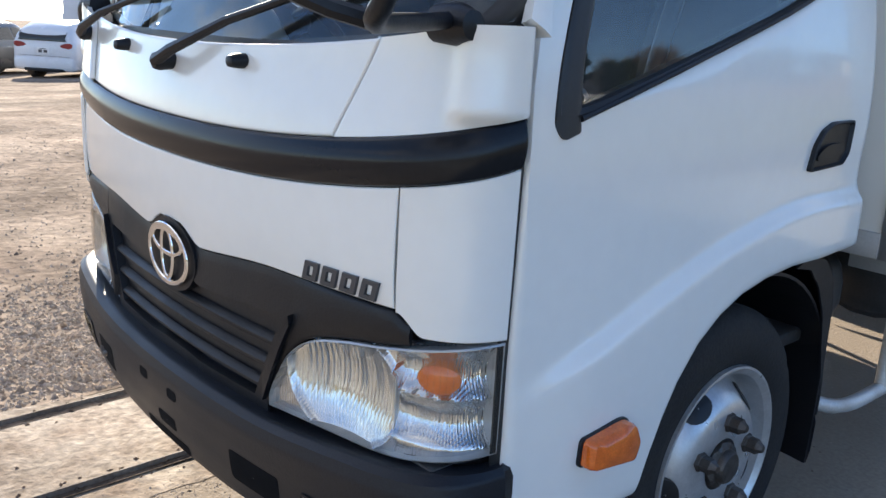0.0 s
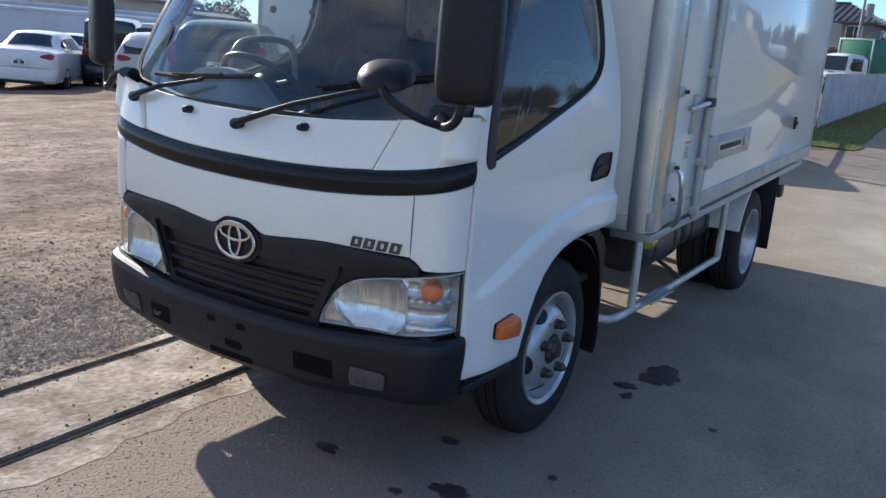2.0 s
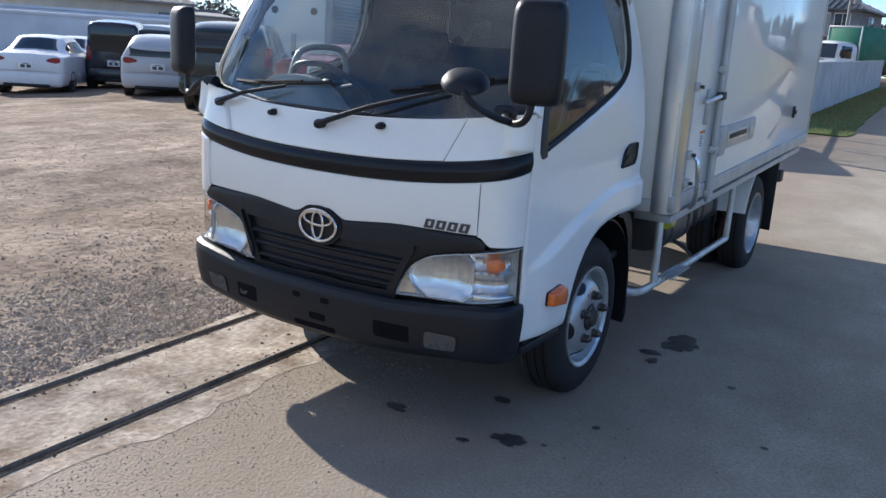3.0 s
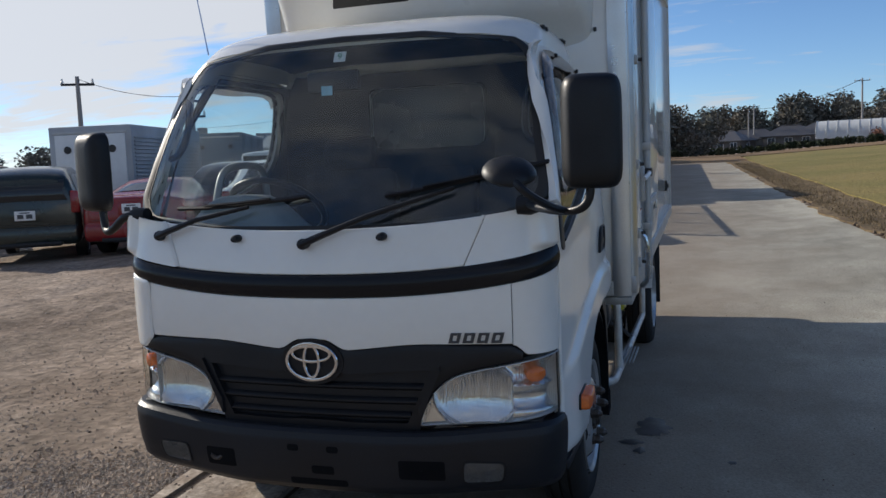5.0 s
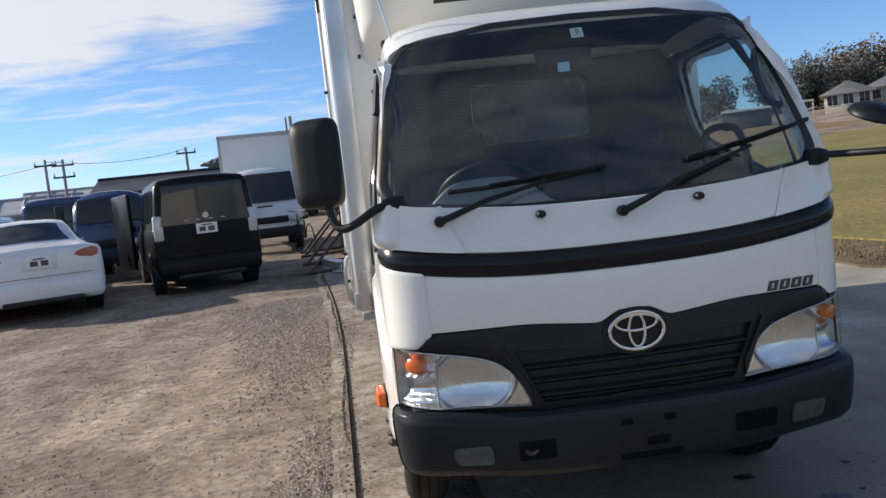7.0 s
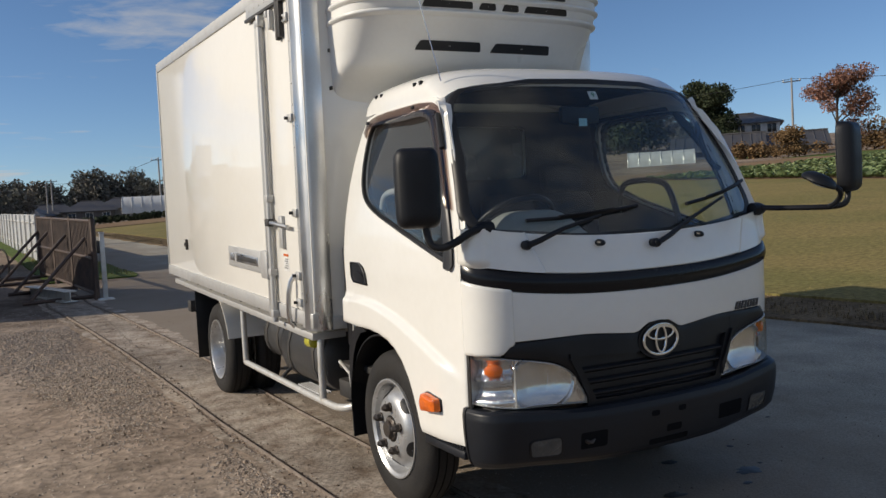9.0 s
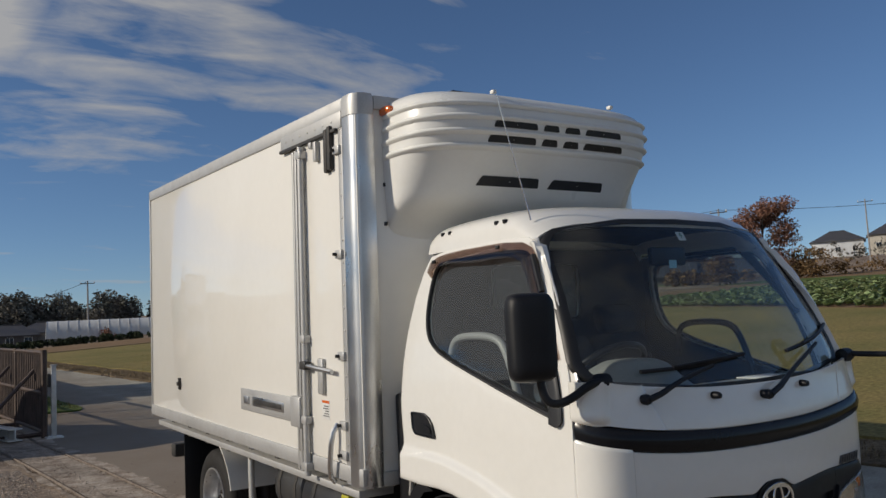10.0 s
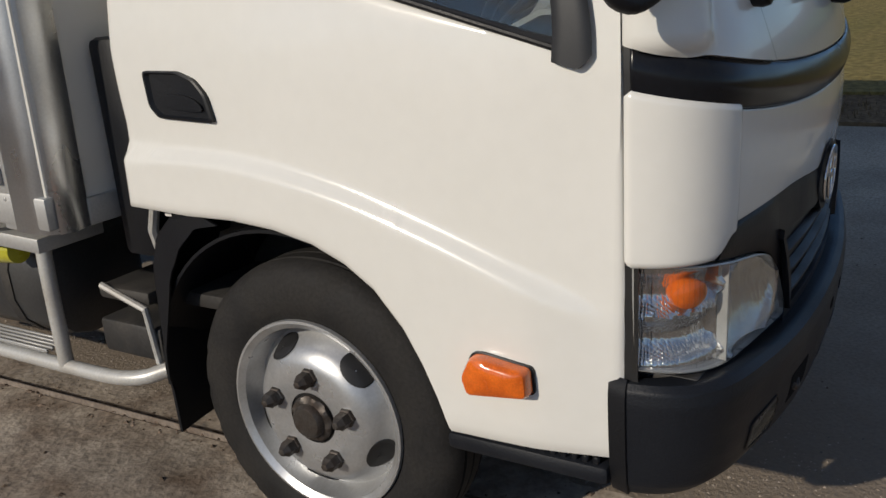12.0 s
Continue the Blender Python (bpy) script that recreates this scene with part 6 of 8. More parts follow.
def relief(x, y):
    """Low humps and wheel tracks of the trodden yard, none under the slab and the cars."""
    k = ease(-1.22, -1.75, x) * ease(-10.5, -9, x) * ease(9.6, 8.2, y) * ease(-7.5, -6, y)
    if k <= 0:
        return 0.0
    track = sum(math.exp(-(((x + c + 0.10 * y + 0.3 * math.sin(0.4 * y)) / 0.16) ** 2)) for c in (2.6, 4.2, 5.6))
    return k * (0.022 * noise.noise((x * 0.9, y * 0.6, 1.0)) + 0.013 * noise.noise((x * 2.7, y * 2.1, 5.0)) + 0.012 * noise.noise((x * 7, y * 6, 2.0)) - 0.018 * track - 0.006)


yard_x = xs[:10] + lin(-28, -10.5, 14) + lin(-10.4, -1.2, 150) + lin(-1.0, 28, 24) + xs[-11:]
yard_y = xs[:10] + lin(-28, -8, 14) + lin(-7.6, 9.7, 250) + lin(10.3, 28, 18) + xs[-11:]
tagged(part("ground", sheet(lambda u, v: (u, v, height(u, v) + relief(u, v)), yard_x, yard_y), GRAVEL), "dry grey-brown gravel and soil", "ground", kind="structure")
bend = lambda y: max(0.0, min(7.0, y - 4.0)) ** 2
r1 = lambda y: -1.03 - 0.038 * y - 0.0048 * bend(y)            # the two gate rails
r2 = lambda y: -0.51 - 0.030 * y - 0.0060 * bend(y)


def band(name, left, right, y0, y1, mat, label, category, lift=0.012, n=24, ny=60, thick=0.03, ragged=0.0, kind="structure"):
    """A strip of ground between two lines of x over y, with ragged edges."""
    def f(u, y):
        a = left(y) + ragged * noise.noise((y * 1.7, left(0), 3.1)) if u < 0.5 else left(y)
        b = right(y) + ragged * noise.noise((y * 1.3, right(0), 7.7))
        x = a + (b - a) * u
        return (x, y, height(x, y) + lift)
    return tagged(part(name, sheet(f, lin(0, 1, n), lin(y0, y1, ny), thick), mat), label, category, kind=kind)


def kerb(y):
    """The driveway's edge towards the fields; it narrows into a lane."""
    return float(np.interp(y, (3.0, 8.5, 12.8, 20.7, 43.0), (4.6, 3.7, 3.28, 2.85, 2.1)))


def lane_left(y):
    """The driveway's other edge: the gate rail, then the grass along the fence."""
    return r2(y) + 0.012 if y < 13.5 else float(np.interp(y, (13.5, 15.3, 43.0), (r2(13.5) + 0.012, 0.28, -0.70)))


band("driveway", lane_left, kerb, -14, 43.2, CONC, "worn grey concrete driveway", "driveway", 0.010, 26, 150, 0.03, 0.0)
band("fence_grass", lambda y: -1.62 - 0.028 * (y - 20.5), lambda y: lane_left(y) - 0.02, 15.2, 43.0, GREENGRASS, "strip of short grass along the fence", "grass", 0.03, 10, 80, 0.03, 0.06)
band("rail_slab", lambda y: r1(y) + 0.012, lambda y: r2(y) - 0.012, -6, 12.5, SLAB, "pale sandy concrete between the gate rails", "concrete slab", 0.014, 6, 80)
band("slab_edge", lambda y: r1(y) - 0.10, lambda y: r1(y) - 0.012, -6, 12.5, SLAB, "pale concrete edge beside the gate rail", "concrete slab", 0.009, 4, 160, 0.0, 0.07)
band("slab_edge", lambda y: r2(y) + 0.034, lambda y: r2(y) + 0.20 + 0.05 * noise.noise((y * 5.1, 0.3, 0.9)) + 0.018 * noise.noise((y * 17, 2.3, 0.9)), -6, 12.5, SLAB, "pale broken concrete edge beside the gate rail", "concrete slab", 0.0116, 5, 420, 0.0, 0.09)
for r, y1 in ((r1, 12.5), (r2, 12.6)):
    t = thing("gate_rail", "weathered steel rail of a sliding gate, set in concrete", "rail", "gate rails")
    def bar(a, b, w=0.008, z0=0.0, z1=0.03, dx=0.0):
        return sheet(lambda u, y: (r(y) + dx + w * (u - 0.5), y, height(r(y), y) + (z1 if 0.2 < u < 0.8 else z0)), (0, 0.21, 0.79, 1), lin(a, b, 60))
    part("rail_bar", bar(-6, y1), RAIL, t)
    # flat strip in dark soil colour, drawing the shadow on the rail's +x side
    part("groove_shade", sheet(lambda u, y: (r(y) + 0.010 + 0.022 * u, y, height(r(y), y) + 0.0165), (0, 1), lin(-6, y1, 60)), CLOD, t)
# verge, fields, road
band("verge", kerb, lambda y: kerb(y) + 1.25, -30, 43.0, STRAW, "dry straw-coloured grass verge", "verge", 0.035, 8, 160, 0.05, 0.22)
band("crop_field", lambda y: kerb(y) + 1.05, lambda y: 20.5 + 0.3 * y, -40, 51, FIELD, "olive-green field of low young crop", "field", 0.06, 30, 70, 0.05, 0.1)
band("cabbage_bed", lambda y: 20.5 + 0.3 * y, lambda y: 45.5 + 0.3 * y, -40, 46, SOIL, "brown soil of the cabbage bed", "field", 0.05, 20, 50, 0.05)
band("grass_strip", lambda y: 45.5 + 0.3 * y, lambda y: 53 + 0.3 * y, -40, 60, GREENGRASS, "strip of green grass behind the cabbages", "grass", 0.06, 8, 40, 0.05)
band("ploughed_field", lambda y: 53 + 0.3 * y, lambda y: 120 + 0.2 * y, -60, 60, SOIL, "brown ploughed field", "field", 0.05, 30, 50, 0.05)
band("far_soil", lambda y: -16.0, lambda y: 36.0 + 0.2 * (y - 46), 43.6, 104, SOIL, "brown ploughed field", "field", 0.02, 24, 40, 0.05)
band("far_grass", lambda y: 3.0, lambda y: 36.0, 50.6, 52.2, STRAW, "strip of dry grass", "grass", 0.09, 10, 8, 0.05)


# ---- stains on the driveway
def blot(x, y, rx, ry, seed, name="oil_stain", mat=DAMP, lift=0.0155, label="dark oil stain on the driveway"):
    bm = bmesh.new()
    rows = []
    for k in (1.0, 0.6, 0.05):
        ring = []
        for j in range(28):
            a = 2 * math.pi * j / 28
            w = 1 + 0.5 * noise.noise((1.3 * math.cos(a) + seed, 1.3 * math.sin(a), seed * 1.7)) + 0.3 * noise.noise((4 * math.cos(a) + seed, 4 * math.sin(a), seed * 0.7))
            px, py = x + rx * k * w * math.cos(a), y + ry * k * w * math.sin(a)
            ring.append((px, py, height(px, py) + lift - (0.003 if k == 1.0 else 0)))
        rows.append(ring)
    add_rings(bm, rows, True, True)
    return tagged(part(name, bm, mat), label, "stain", "stains on the driveway")


for i, (x, y, rx, ry) in enumerate([(0.82, 0.28, 0.075, 0.055), (0.665, 0.15, 0.028, 0.02), (0.27, 0.24, 0.06, 0.032), (1.02, 1.97, 0.10, 0.15), (0.93, 1.72, 0.06, 0.05), (0.98, 1.60, 0.03, 0.05), (0.60, 0.62, 0.05, 0.03), (1.06, 0.62, 0.02, 0.02), (0.95, 0.32, 0.014, 0.01), (1.7, 0.9, 0.018, 0.014), (1.42, 1.5, 0.02, 0.02), (1.25, -0.35, 0.03, 0.025)]):
    blot(x, y, rx, ry, i * 3.7 + 1)


# ---- loose gravel: stones by the thousand, most of them along the slab
def paved(x, y):
    """How far the concrete stands over the soil."""
    return 0.010 if x > r2(y) + 0.012 else 0.014 if x > r1(y) + 0.012 else 0.009 if x > r1(y) - 0.08 else 0.0


def stones(name, n, place, size, mat, label, seed):
    rnd = random.Random(seed)
    vs, fs = [], []
    base = [(1, 0, 0), (-1, 0, 0), (0, 1, 0), (0, -1, 0), (0, 0, 1), (0, 0, -0.6)]
    tri = [(0, 2, 4), (2, 1, 4), (1, 3, 4), (3, 0, 4), (2, 0, 5), (1, 2, 5), (3, 1, 5), (0, 3, 5)]
    for _ in range(n):
        x, y = place(rnd)
        r = size * rnd.uniform(0.5, 1.0) * (1 + 0.6 * rnd.random() ** 8)
        a = rnd.uniform(0, 6.28)
        c, s = math.cos(a), math.sin(a)
        k = len(vs)
        sx, sy, sz = r * rnd.uniform(0.8, 1.4), r * rnd.uniform(0.6, 1.0), r * rnd.uniform(0.4, 0.8)
        z = height(x, y) + relief(x, y) + paved(x, y) + sz * 0.1
        for p, q, w in base:
            p, q, w = p * sx * rnd.uniform(0.8, 1.15), q * sy * rnd.uniform(0.8, 1.15), w * sz
            vs.append((x + c * p - s * q, y + s * p + c * q, z + w))
        fs += [tuple(k + i for i in t) for t in tri]
    me = bpy.data.meshes.new(name)
    me.from_pydata(vs, [], fs)
    me.materials.append(mat)
    return tagged(new(name, me), label, "gravel", kind="stuff")


def per_island(m, lo=0.55, hi=1.35):
    """Lets each loose piece of a joined mesh have a brightness of its own."""
    n, l = m.node_tree.nodes, m.node_tree.links
    bs = [q for q in n if q.type == "BSDF_PRINCIPLED"][0]
    src = bs.inputs["Base Color"].links[0].from_socket
    geo, mr, mul = n.new("ShaderNodeNewGeometry"), n.new("ShaderNodeMapRange"), n.new("ShaderNodeVectorMath")
    mr.inputs["To Min"].default_value, mr.inputs["To Max"].default_value = lo, hi
    mul.operation = "SCALE"
    l.new(geo.outputs["Random Per Island"], mr.inputs["Value"])
    l.new(src, mul.inputs[0])
    l.new(mr.outputs[0], mul.inputs["Scale"])
    l.new(mul.outputs[0], bs.inputs["Base Color"])
    return m


per_island(STONE, 0.7, 1.35), per_island(CLOD), per_island(LUMP, 0.75, 1.6)


def heap(rnd):
    """Gravel lies thick in patches along the slab."""
    while True:
        y = rnd.uniform(-4.5, 9)
        x = r1(y) - 0.12 - abs(rnd.gauss(0, 0.75))
        if noise.noise((x * 0.9, y * 0.55, 0.3)) + rnd.uniform(-0.25, 0.25) > 0.14:
            return x, y


stones("gravel_heaps", 42000, heap, 0.0105, STONE, "loose grey gravel heaped along the slab", 5)
stones("soil_lumps", 6000, heap, 0.019, LUMP, "tan soil lumps on the yard", 15)
stones("rail_soil", 2600, lambda r: (lambda y: ((r1 if r.random() < 0.6 else r2)(y) + r.gauss(0, 0.035), y))(r.uniform(-4, 11)), 0.010, CLOD, "crumbs of soil along the gate rails", 16)
stones("gravel", 16000, lambda r: (r1(0) - 0.1 - 7.5 * r.random() ** 1.5, r.uniform(-4, 11)), 0.011, STONE, "loose grey gravel on the yard", 6)
stones("soil_clods", 480, lambda r: (r.uniform(-3.2, -0.35), r.uniform(-3.5, 9)), 0.013, CLOD, "brown soil clods on the slab and yard", 7)
stones("rail_grit", 11000, lambda r: (lambda y: (r2(y) + 0.05 + abs(r.gauss(0, 0.38)), y))(r.uniform(-4.5, 4)), 0.0045, STONE, "fine grit on the driveway beside the gate rail", 17)
stones("verge_clods", 1500, lambda r: (lambda y: (kerb(y) + abs(r.gauss(0, 0.45)), y))(r.uniform(3, 26)), 0.05, CLOD, "dark soil clods and dry litter on the verge", 18)
stones("grit", 700, lambda r: (r.uniform(-0.4, 3.2), r.uniform(-3, 8)), 0.006, CLOD, "small grit on the driveway", 8)

# ---------------------------------------------------------------- cars
GLASS_DARK = material("dark car glass", (0.020, 0.023, 0.027), 0.06, vary=0.05, rough_vary=0.03, spec=0.45)
RIMCAR = material("silver car wheel", (0.42, 0.43, 0.44), 0.35, 0.8, vary=0.08)


def paint(name, c, rough=0.25):
    return material(name, c, rough, vary=0.03, scale=1.5, grain=30, coat=0.3, second=tuple(v * 0.9 for v in c), rough_vary=0.04)


P_WHITE, P_RED, P_BLACK, P_SILVER = paint("pearl white car paint", (0.72, 0.73, 0.74)), paint("red car paint", (0.22, 0.012, 0.014)), material("black car paint", (0.006, 0.006, 0.008), 0.3, vary=0.05, scale=1.5, grain=30, spec=0.16, rough_vary=0.04), paint("silver car paint", (0.48, 0.49, 0.50), 0.3)
P_BLUE, P_GREEN, P_NAVY, P_GREY = paint("blue car paint", (0.02, 0.05, 0.13)), paint("dark green car paint", (0.012, 0.022, 0.02)), paint("navy car paint", (0.012, 0.015, 0.028)), paint("grey car paint", (0.10, 0.105, 0.11))

# stations from tail to nose: y, foot, belt, top, half width, half width of the top
SEDAN = [(-2.42, 0.42, 0.80, 0.88, 0.74, 0.62), (-2.39, 0.30, 0.90, 0.965, 0.83, 0.68), (-2.30, 0.24, 0.95, 1.01, 0.875, 0.70), (-1.95, 0.2, 0.97, 1.035, 0.89, 0.70), (-1.62, 0.2, 0.975, 1.06, 0.89, 0.68), (-1.0, 0.2, 0.97, 1.385, 0.89, 0.59), (-0.75, 0.2, 0.965, 1.435, 0.89, 0.585), (-0.1, 0.2, 0.96, 1.455, 0.89, 0.59), (0.35, 0.2, 0.95, 1.42, 0.89, 0.59), (1.1, 0.2, 0.94, 1.02, 0.89, 0.68), (1.9, 0.2, 0.86, 0.93, 0.88, 0.70), (2.3, 0.25, 0.74, 0.80, 0.82, 0.68), (2.42, 0.35, 0.6, 0.64, 0.70, 0.58)]
COUPE = [(-2.12, 0.42, 0.78, 0.86, 0.74, 0.62), (-2.08, 0.30, 0.88, 0.94, 0.84, 0.68), (-1.95, 0.24, 0.92, 0.985, 0.885, 0.70), (-1.55, 0.18, 0.93, 1.01, 0.89, 0.68), (-0.65, 0.18, 0.92, 1.25, 0.885, 0.57), (-0.1, 0.18, 0.90, 1.285, 0.88, 0.57), (0.25, 0.18, 0.89, 1.26, 0.88, 0.57), (0.95, 0.18, 0.86, 0.92, 0.88, 0.66), (1.7, 0.2, 0.78, 0.83, 0.86, 0.68), (2.05, 0.24, 0.66, 0.70, 0.80, 0.64), (2.12, 0.34, 0.55, 0.58, 0.68, 0.55)]
VAN = [(-2.30, 0.45, 1.02, 1.70, 0.76, 0.64), (-2.27, 0.30, 1.05, 1.78, 0.82, 0.69), (-2.18, 0.24, 1.06, 1.825, 0.845, 0.70), (-1.6, 0.22, 1.05, 1.85, 0.85, 0.70), (-0.3, 0.22, 1.04, 1.86, 0.85, 0.70), (0.7, 0.22, 1.03, 1.80, 0.85, 0.69), (1.55, 0.22, 1.0, 1.10, 0.85, 0.70), (2.0, 0.24, 0.90, 0.97, 0.83, 0.68), (2.25, 0.28, 0.74, 0.80, 0.78, 0.62), (2.30, 0.36, 0.6, 0.64, 0.68, 0.55)]
WAGON = [(-2.3, 0.42, 0.92, 1.10, 0.74, 0.64), (-2.26, 0.30, 0.95, 1.18, 0.82, 0.68), (-2.15, 0.24, 0.96, 1.28, 0.86, 0.67), (-1.8, 0.2, 0.96, 1.43, 0.865, 0.63), (-1.2, 0.2, 0.955, 1.475, 0.865, 0.62), (-0.1, 0.2, 0.94, 1.48, 0.865, 0.61), (0.35, 0.2, 0.93, 1.44, 0.865, 0.60), (1.1, 0.2, 0.92, 1.0, 0.865, 0.67), (1.9, 0.2, 0.84, 0.90, 0.85, 0.68), (2.22, 0.25, 0.72, 0.78, 0.80, 0.64), (2.3, 0.35, 0.6, 0.64, 0.70, 0.55)]
SUV = [(-2.25, 0.52, 1.05, 1.30, 0.78, 0.66), (-2.21, 0.40, 1.08, 1.42, 0.86, 0.70), (-2.1, 0.34, 1.09, 1.55, 0.90, 0.70), (-1.75, 0.3, 1.08, 1.66, 0.91, 0.68), (-0.9, 0.3, 1.06, 1.71, 0.91, 0.67), (0.0, 0.3, 1.05, 1.70, 0.91, 0.66), (0.45, 0.3, 1.04, 1.64, 0.91, 0.65), (1.15, 0.3, 1.02, 1.12, 0.91, 0.72), (1.9, 0.3, 0.95, 1.01, 0.89, 0.72), (2.18, 0.36, 0.80, 0.86, 0.84, 0.68), (2.25, 0.45, 0.66, 0.70, 0.74, 0.6)]
KEI = [(-1.68, 0.42, 0.98, 1.70, 0.68, 0.58), (-1.65, 0.30, 1.0, 1.78, 0.72, 0.62), (-1.55, 0.26, 1.0, 1.83, 0.735, 0.63), (-0.6, 0.24, 1.0, 1.87, 0.735, 0.63), (0.6, 0.24, 0.99, 1.84, 0.735, 0.62), (1.25, 0.24, 0.96, 1.25, 0.735, 0.64), (1.5, 0.26, 0.88, 0.96, 0.72, 0.6), (1.68, 0.32, 0.70, 0.75, 0.66, 0.54)]


def car(stations, body_mat, label, at, az, tail="low", category="car", glass=(0, 0), group="parked cars", name="car", lamp=(0.60, 0.82, 0.80, 0.17), plate=0.72, mat_tail=None):
    """A parked car from its stations, with its tail at -y. az: where its nose points, from +y towards +x."""
    c = thing(name, label, category, group, at=(at[0], at[1], height(at[0], at[1]) + 0.0), turn=(0, 0, -az))
    cols = list(zip(*stations))
    ys = cols[0]
    tabs = [list(zip(ys, col)) for col in cols[1:]]

    def val(k, y):
        return smooth_at(tabs[k], y)

    def half(y):
        zb, zl, zt, w, wt = (val(k, y) for k in range(5))
        return [(0.0, zb), (0.80 * w, zb), (0.95 * w, zb + 0.05), (w, zb + 0.18), (1.0 * w, zb + 0.6 * (zl - zb)), (0.985 * w, zl - 0.04), (0.955 * w, zl), (wt + 0.03, zt - 0.10 * min(1, (zt - zl) / 0.3) - 0.01), (wt * 0.93, zt - 0.03 * min(1, (zt - zl) / 0.3)), (wt * 0.6, zt), (0.0, zt + 0.012)]

    def surf(s, y, v, off=0.0):
        p = half(y)
        q = v * (len(p) - 1)
        i = min(int(q), len(p) - 2)
        x, z = p[i][0] + (p[i + 1][0] - p[i][0]) * (q - i), p[i][1] + (p[i + 1][1] - p[i][1]) * (q - i)
        dx, dz = p[i + 1][0] - p[i][0], p[i + 1][1] - p[i][1]
        k = math.hypot(dx, dz) or 1
        return (s * (x + off * dz / k), y, z - off * dx / k)

    yy = sorted(set(lin(ys[0], ys[-1], 48) + list(ys)))
    rows = [[surf(1, y, v / 20) for v in range(21)] + [surf(-1, y, v / 20) for v in range(19, 0, -1)] for y in yy]
    body = part("body", add_rings(bmesh.new(), rows), body_mat, c, sharp=50)
    top = [y for y, *_ in stations]
    peak = max(range(len(stations)), key=lambda k: stations[k][3])
    hi = stations[peak][3]
    # where the rear glass ends and the front glass begins
    roof0 = min(y for y in yy if val(2, y) > hi - 0.09)
    roof1 = max(y for y in yy if val(2, y) > hi - 0.06)
    deck = max([y for y in yy if y < roof0 and val(2, y) - val(1, y) < 0.14] or [ys[0] + 0.02])
    nose = min(y for y in yy if y > roof1 and val(2, y) - val(1, y) < 0.14)
    steep = roof0 - deck < 0.45

    def pane(nm, f, nu=10, nv=6):
        part(nm, sheet(f, lin(0, 1, nu), lin(0, 1, nv)), GLASS_DARK, c)
    if steep:
        y0, y1 = ys[0], roof0
        zb0, zb1 = val(1, y0) + 0.05, hi - 0.16
        def tailpane(u, v):
            z = zb0 + (zb1 - zb0) * v
            y = y0 + 0.01
            while val(2, y) < z + 0.05 and y < roof0 + 0.2:
                y += 0.01
            w = val(4, y) + (0.955 * val(3, y) - val(4, y)) * max(0, 1 - (z - val(1, y)) / max(0.05, val(2, y) - val(1, y) - 0.1))
            return (w * 0.94 * (2 * u - 1), y - 0.03, z)
        pane("rear_window", tailpane)
    else:
        pane("rear_window", lambda u, v: (lambda y: (lambda q: (q[0] * 0.86 * 1.0, q[1], q[2] + 0.012))(surf(math.copysign(1, u - 0.5) if abs(u - 0.5) > 1e-9 else 1, y, 1 - abs(2 * u - 1) * 0.255)))(deck + 0.10 * (roof0 - deck) + 0.86 * (roof0 - deck) * v), 13, 8)
    pane("windscreen", lambda u, v: (lambda y: (lambda q: (q[0] * 0.9, q[1], q[2] + 0.012))(surf(math.copysign(1, u - 0.5) if abs(u - 0.5) > 1e-9 else 1, y, 1 - abs(2 * u - 1) * 0.255)))(nose - 0.06 - (nose - roof1 - 0.1) * v), 13, 8)
    span = (roof0 - 0.30 if not steep else roof0 + 0.12, roof1 + 0.45)
    cuts = [span[0], span[0] + (span[1] - span[0]) * 0.36, span[0] + (span[1] - span[0]) * 0.40, span[1]] if not steep else [span[0], span[0] + (span[1] - span[0]) * 0.28, span[0] + (span[1] - span[0]) * 0.31, span[0] + (span[1] - span[0]) * 0.62, span[0] + (span[1] - span[0]) * 0.65, span[1]]
    for s in (-1, 1):
        for a, b in zip(cuts[::2], cuts[1::2]):
            pane("side_window", lambda u, v: surf(s, a + (b - a) * u, 0.615 + (0.075) * v, 0.008))
    # tail: lamps, plate, lower bumper
    y0 = ys[0]
    lx, lz, lw, lh = lamp[0], lamp[1], 0.0, lamp[3]
    for s in (-1, 1):
        if tail == "tall":
            bm = boxes((s * (lamp[0]), s * (lamp[0] + 0.15), y0 - 0.012, y0 + 0.14, lamp[1] - 0.02, lamp[1] + 0.38), bevel=0.03)
        else:
            bm = prism(rounded([(lamp[0] - 0.17, lz + 0.01), (lamp[0] + 0.17, lz - 0.045), (lamp[0] + 0.19, lz + lh * 0.75), (lamp[0] - 0.08, lz + lh * 0.55)], 1), 0.16, "y")
            bm.transform(Matrix.Translation((0, y0 + 0.075, 0)))
            if s < 0:
                bm.transform(FLIP)
        part("tail_lamp", bm, mat_tail or REDLENS, c, "red tail lamp")
    pl = part("number_plate", boxes((-0.165, 0.165, y0 - 0.022, y0 - 0.008, plate - 0.083, plate + 0.083), bevel=0.004), PLATEWHITE, c, "white number plate with plain bars")
    part("plate_bars", boxes((-0.12, -0.02, y0 - 0.0245, y0 - 0.021, plate - 0.05, plate + 0.025), (0.02, 0.12, y0 - 0.0245, y0 - 0.021, plate - 0.05, plate + 0.025), (-0.08, 0.08, y0 - 0.0245, y0 - 0.021, plate + 0.042, plate + 0.062), bevel=0), INK, pl)
    w0 = stations[2][4]
    zf = stations[2][1]
    part("rear_bumper", boxes((-w0 * 0.975, w0 * 0.975, y0 - 0.035, y0 + 0.55, zf - 0.03, zf + 0.34), bevel=0.11, seg=4), body_mat, c)
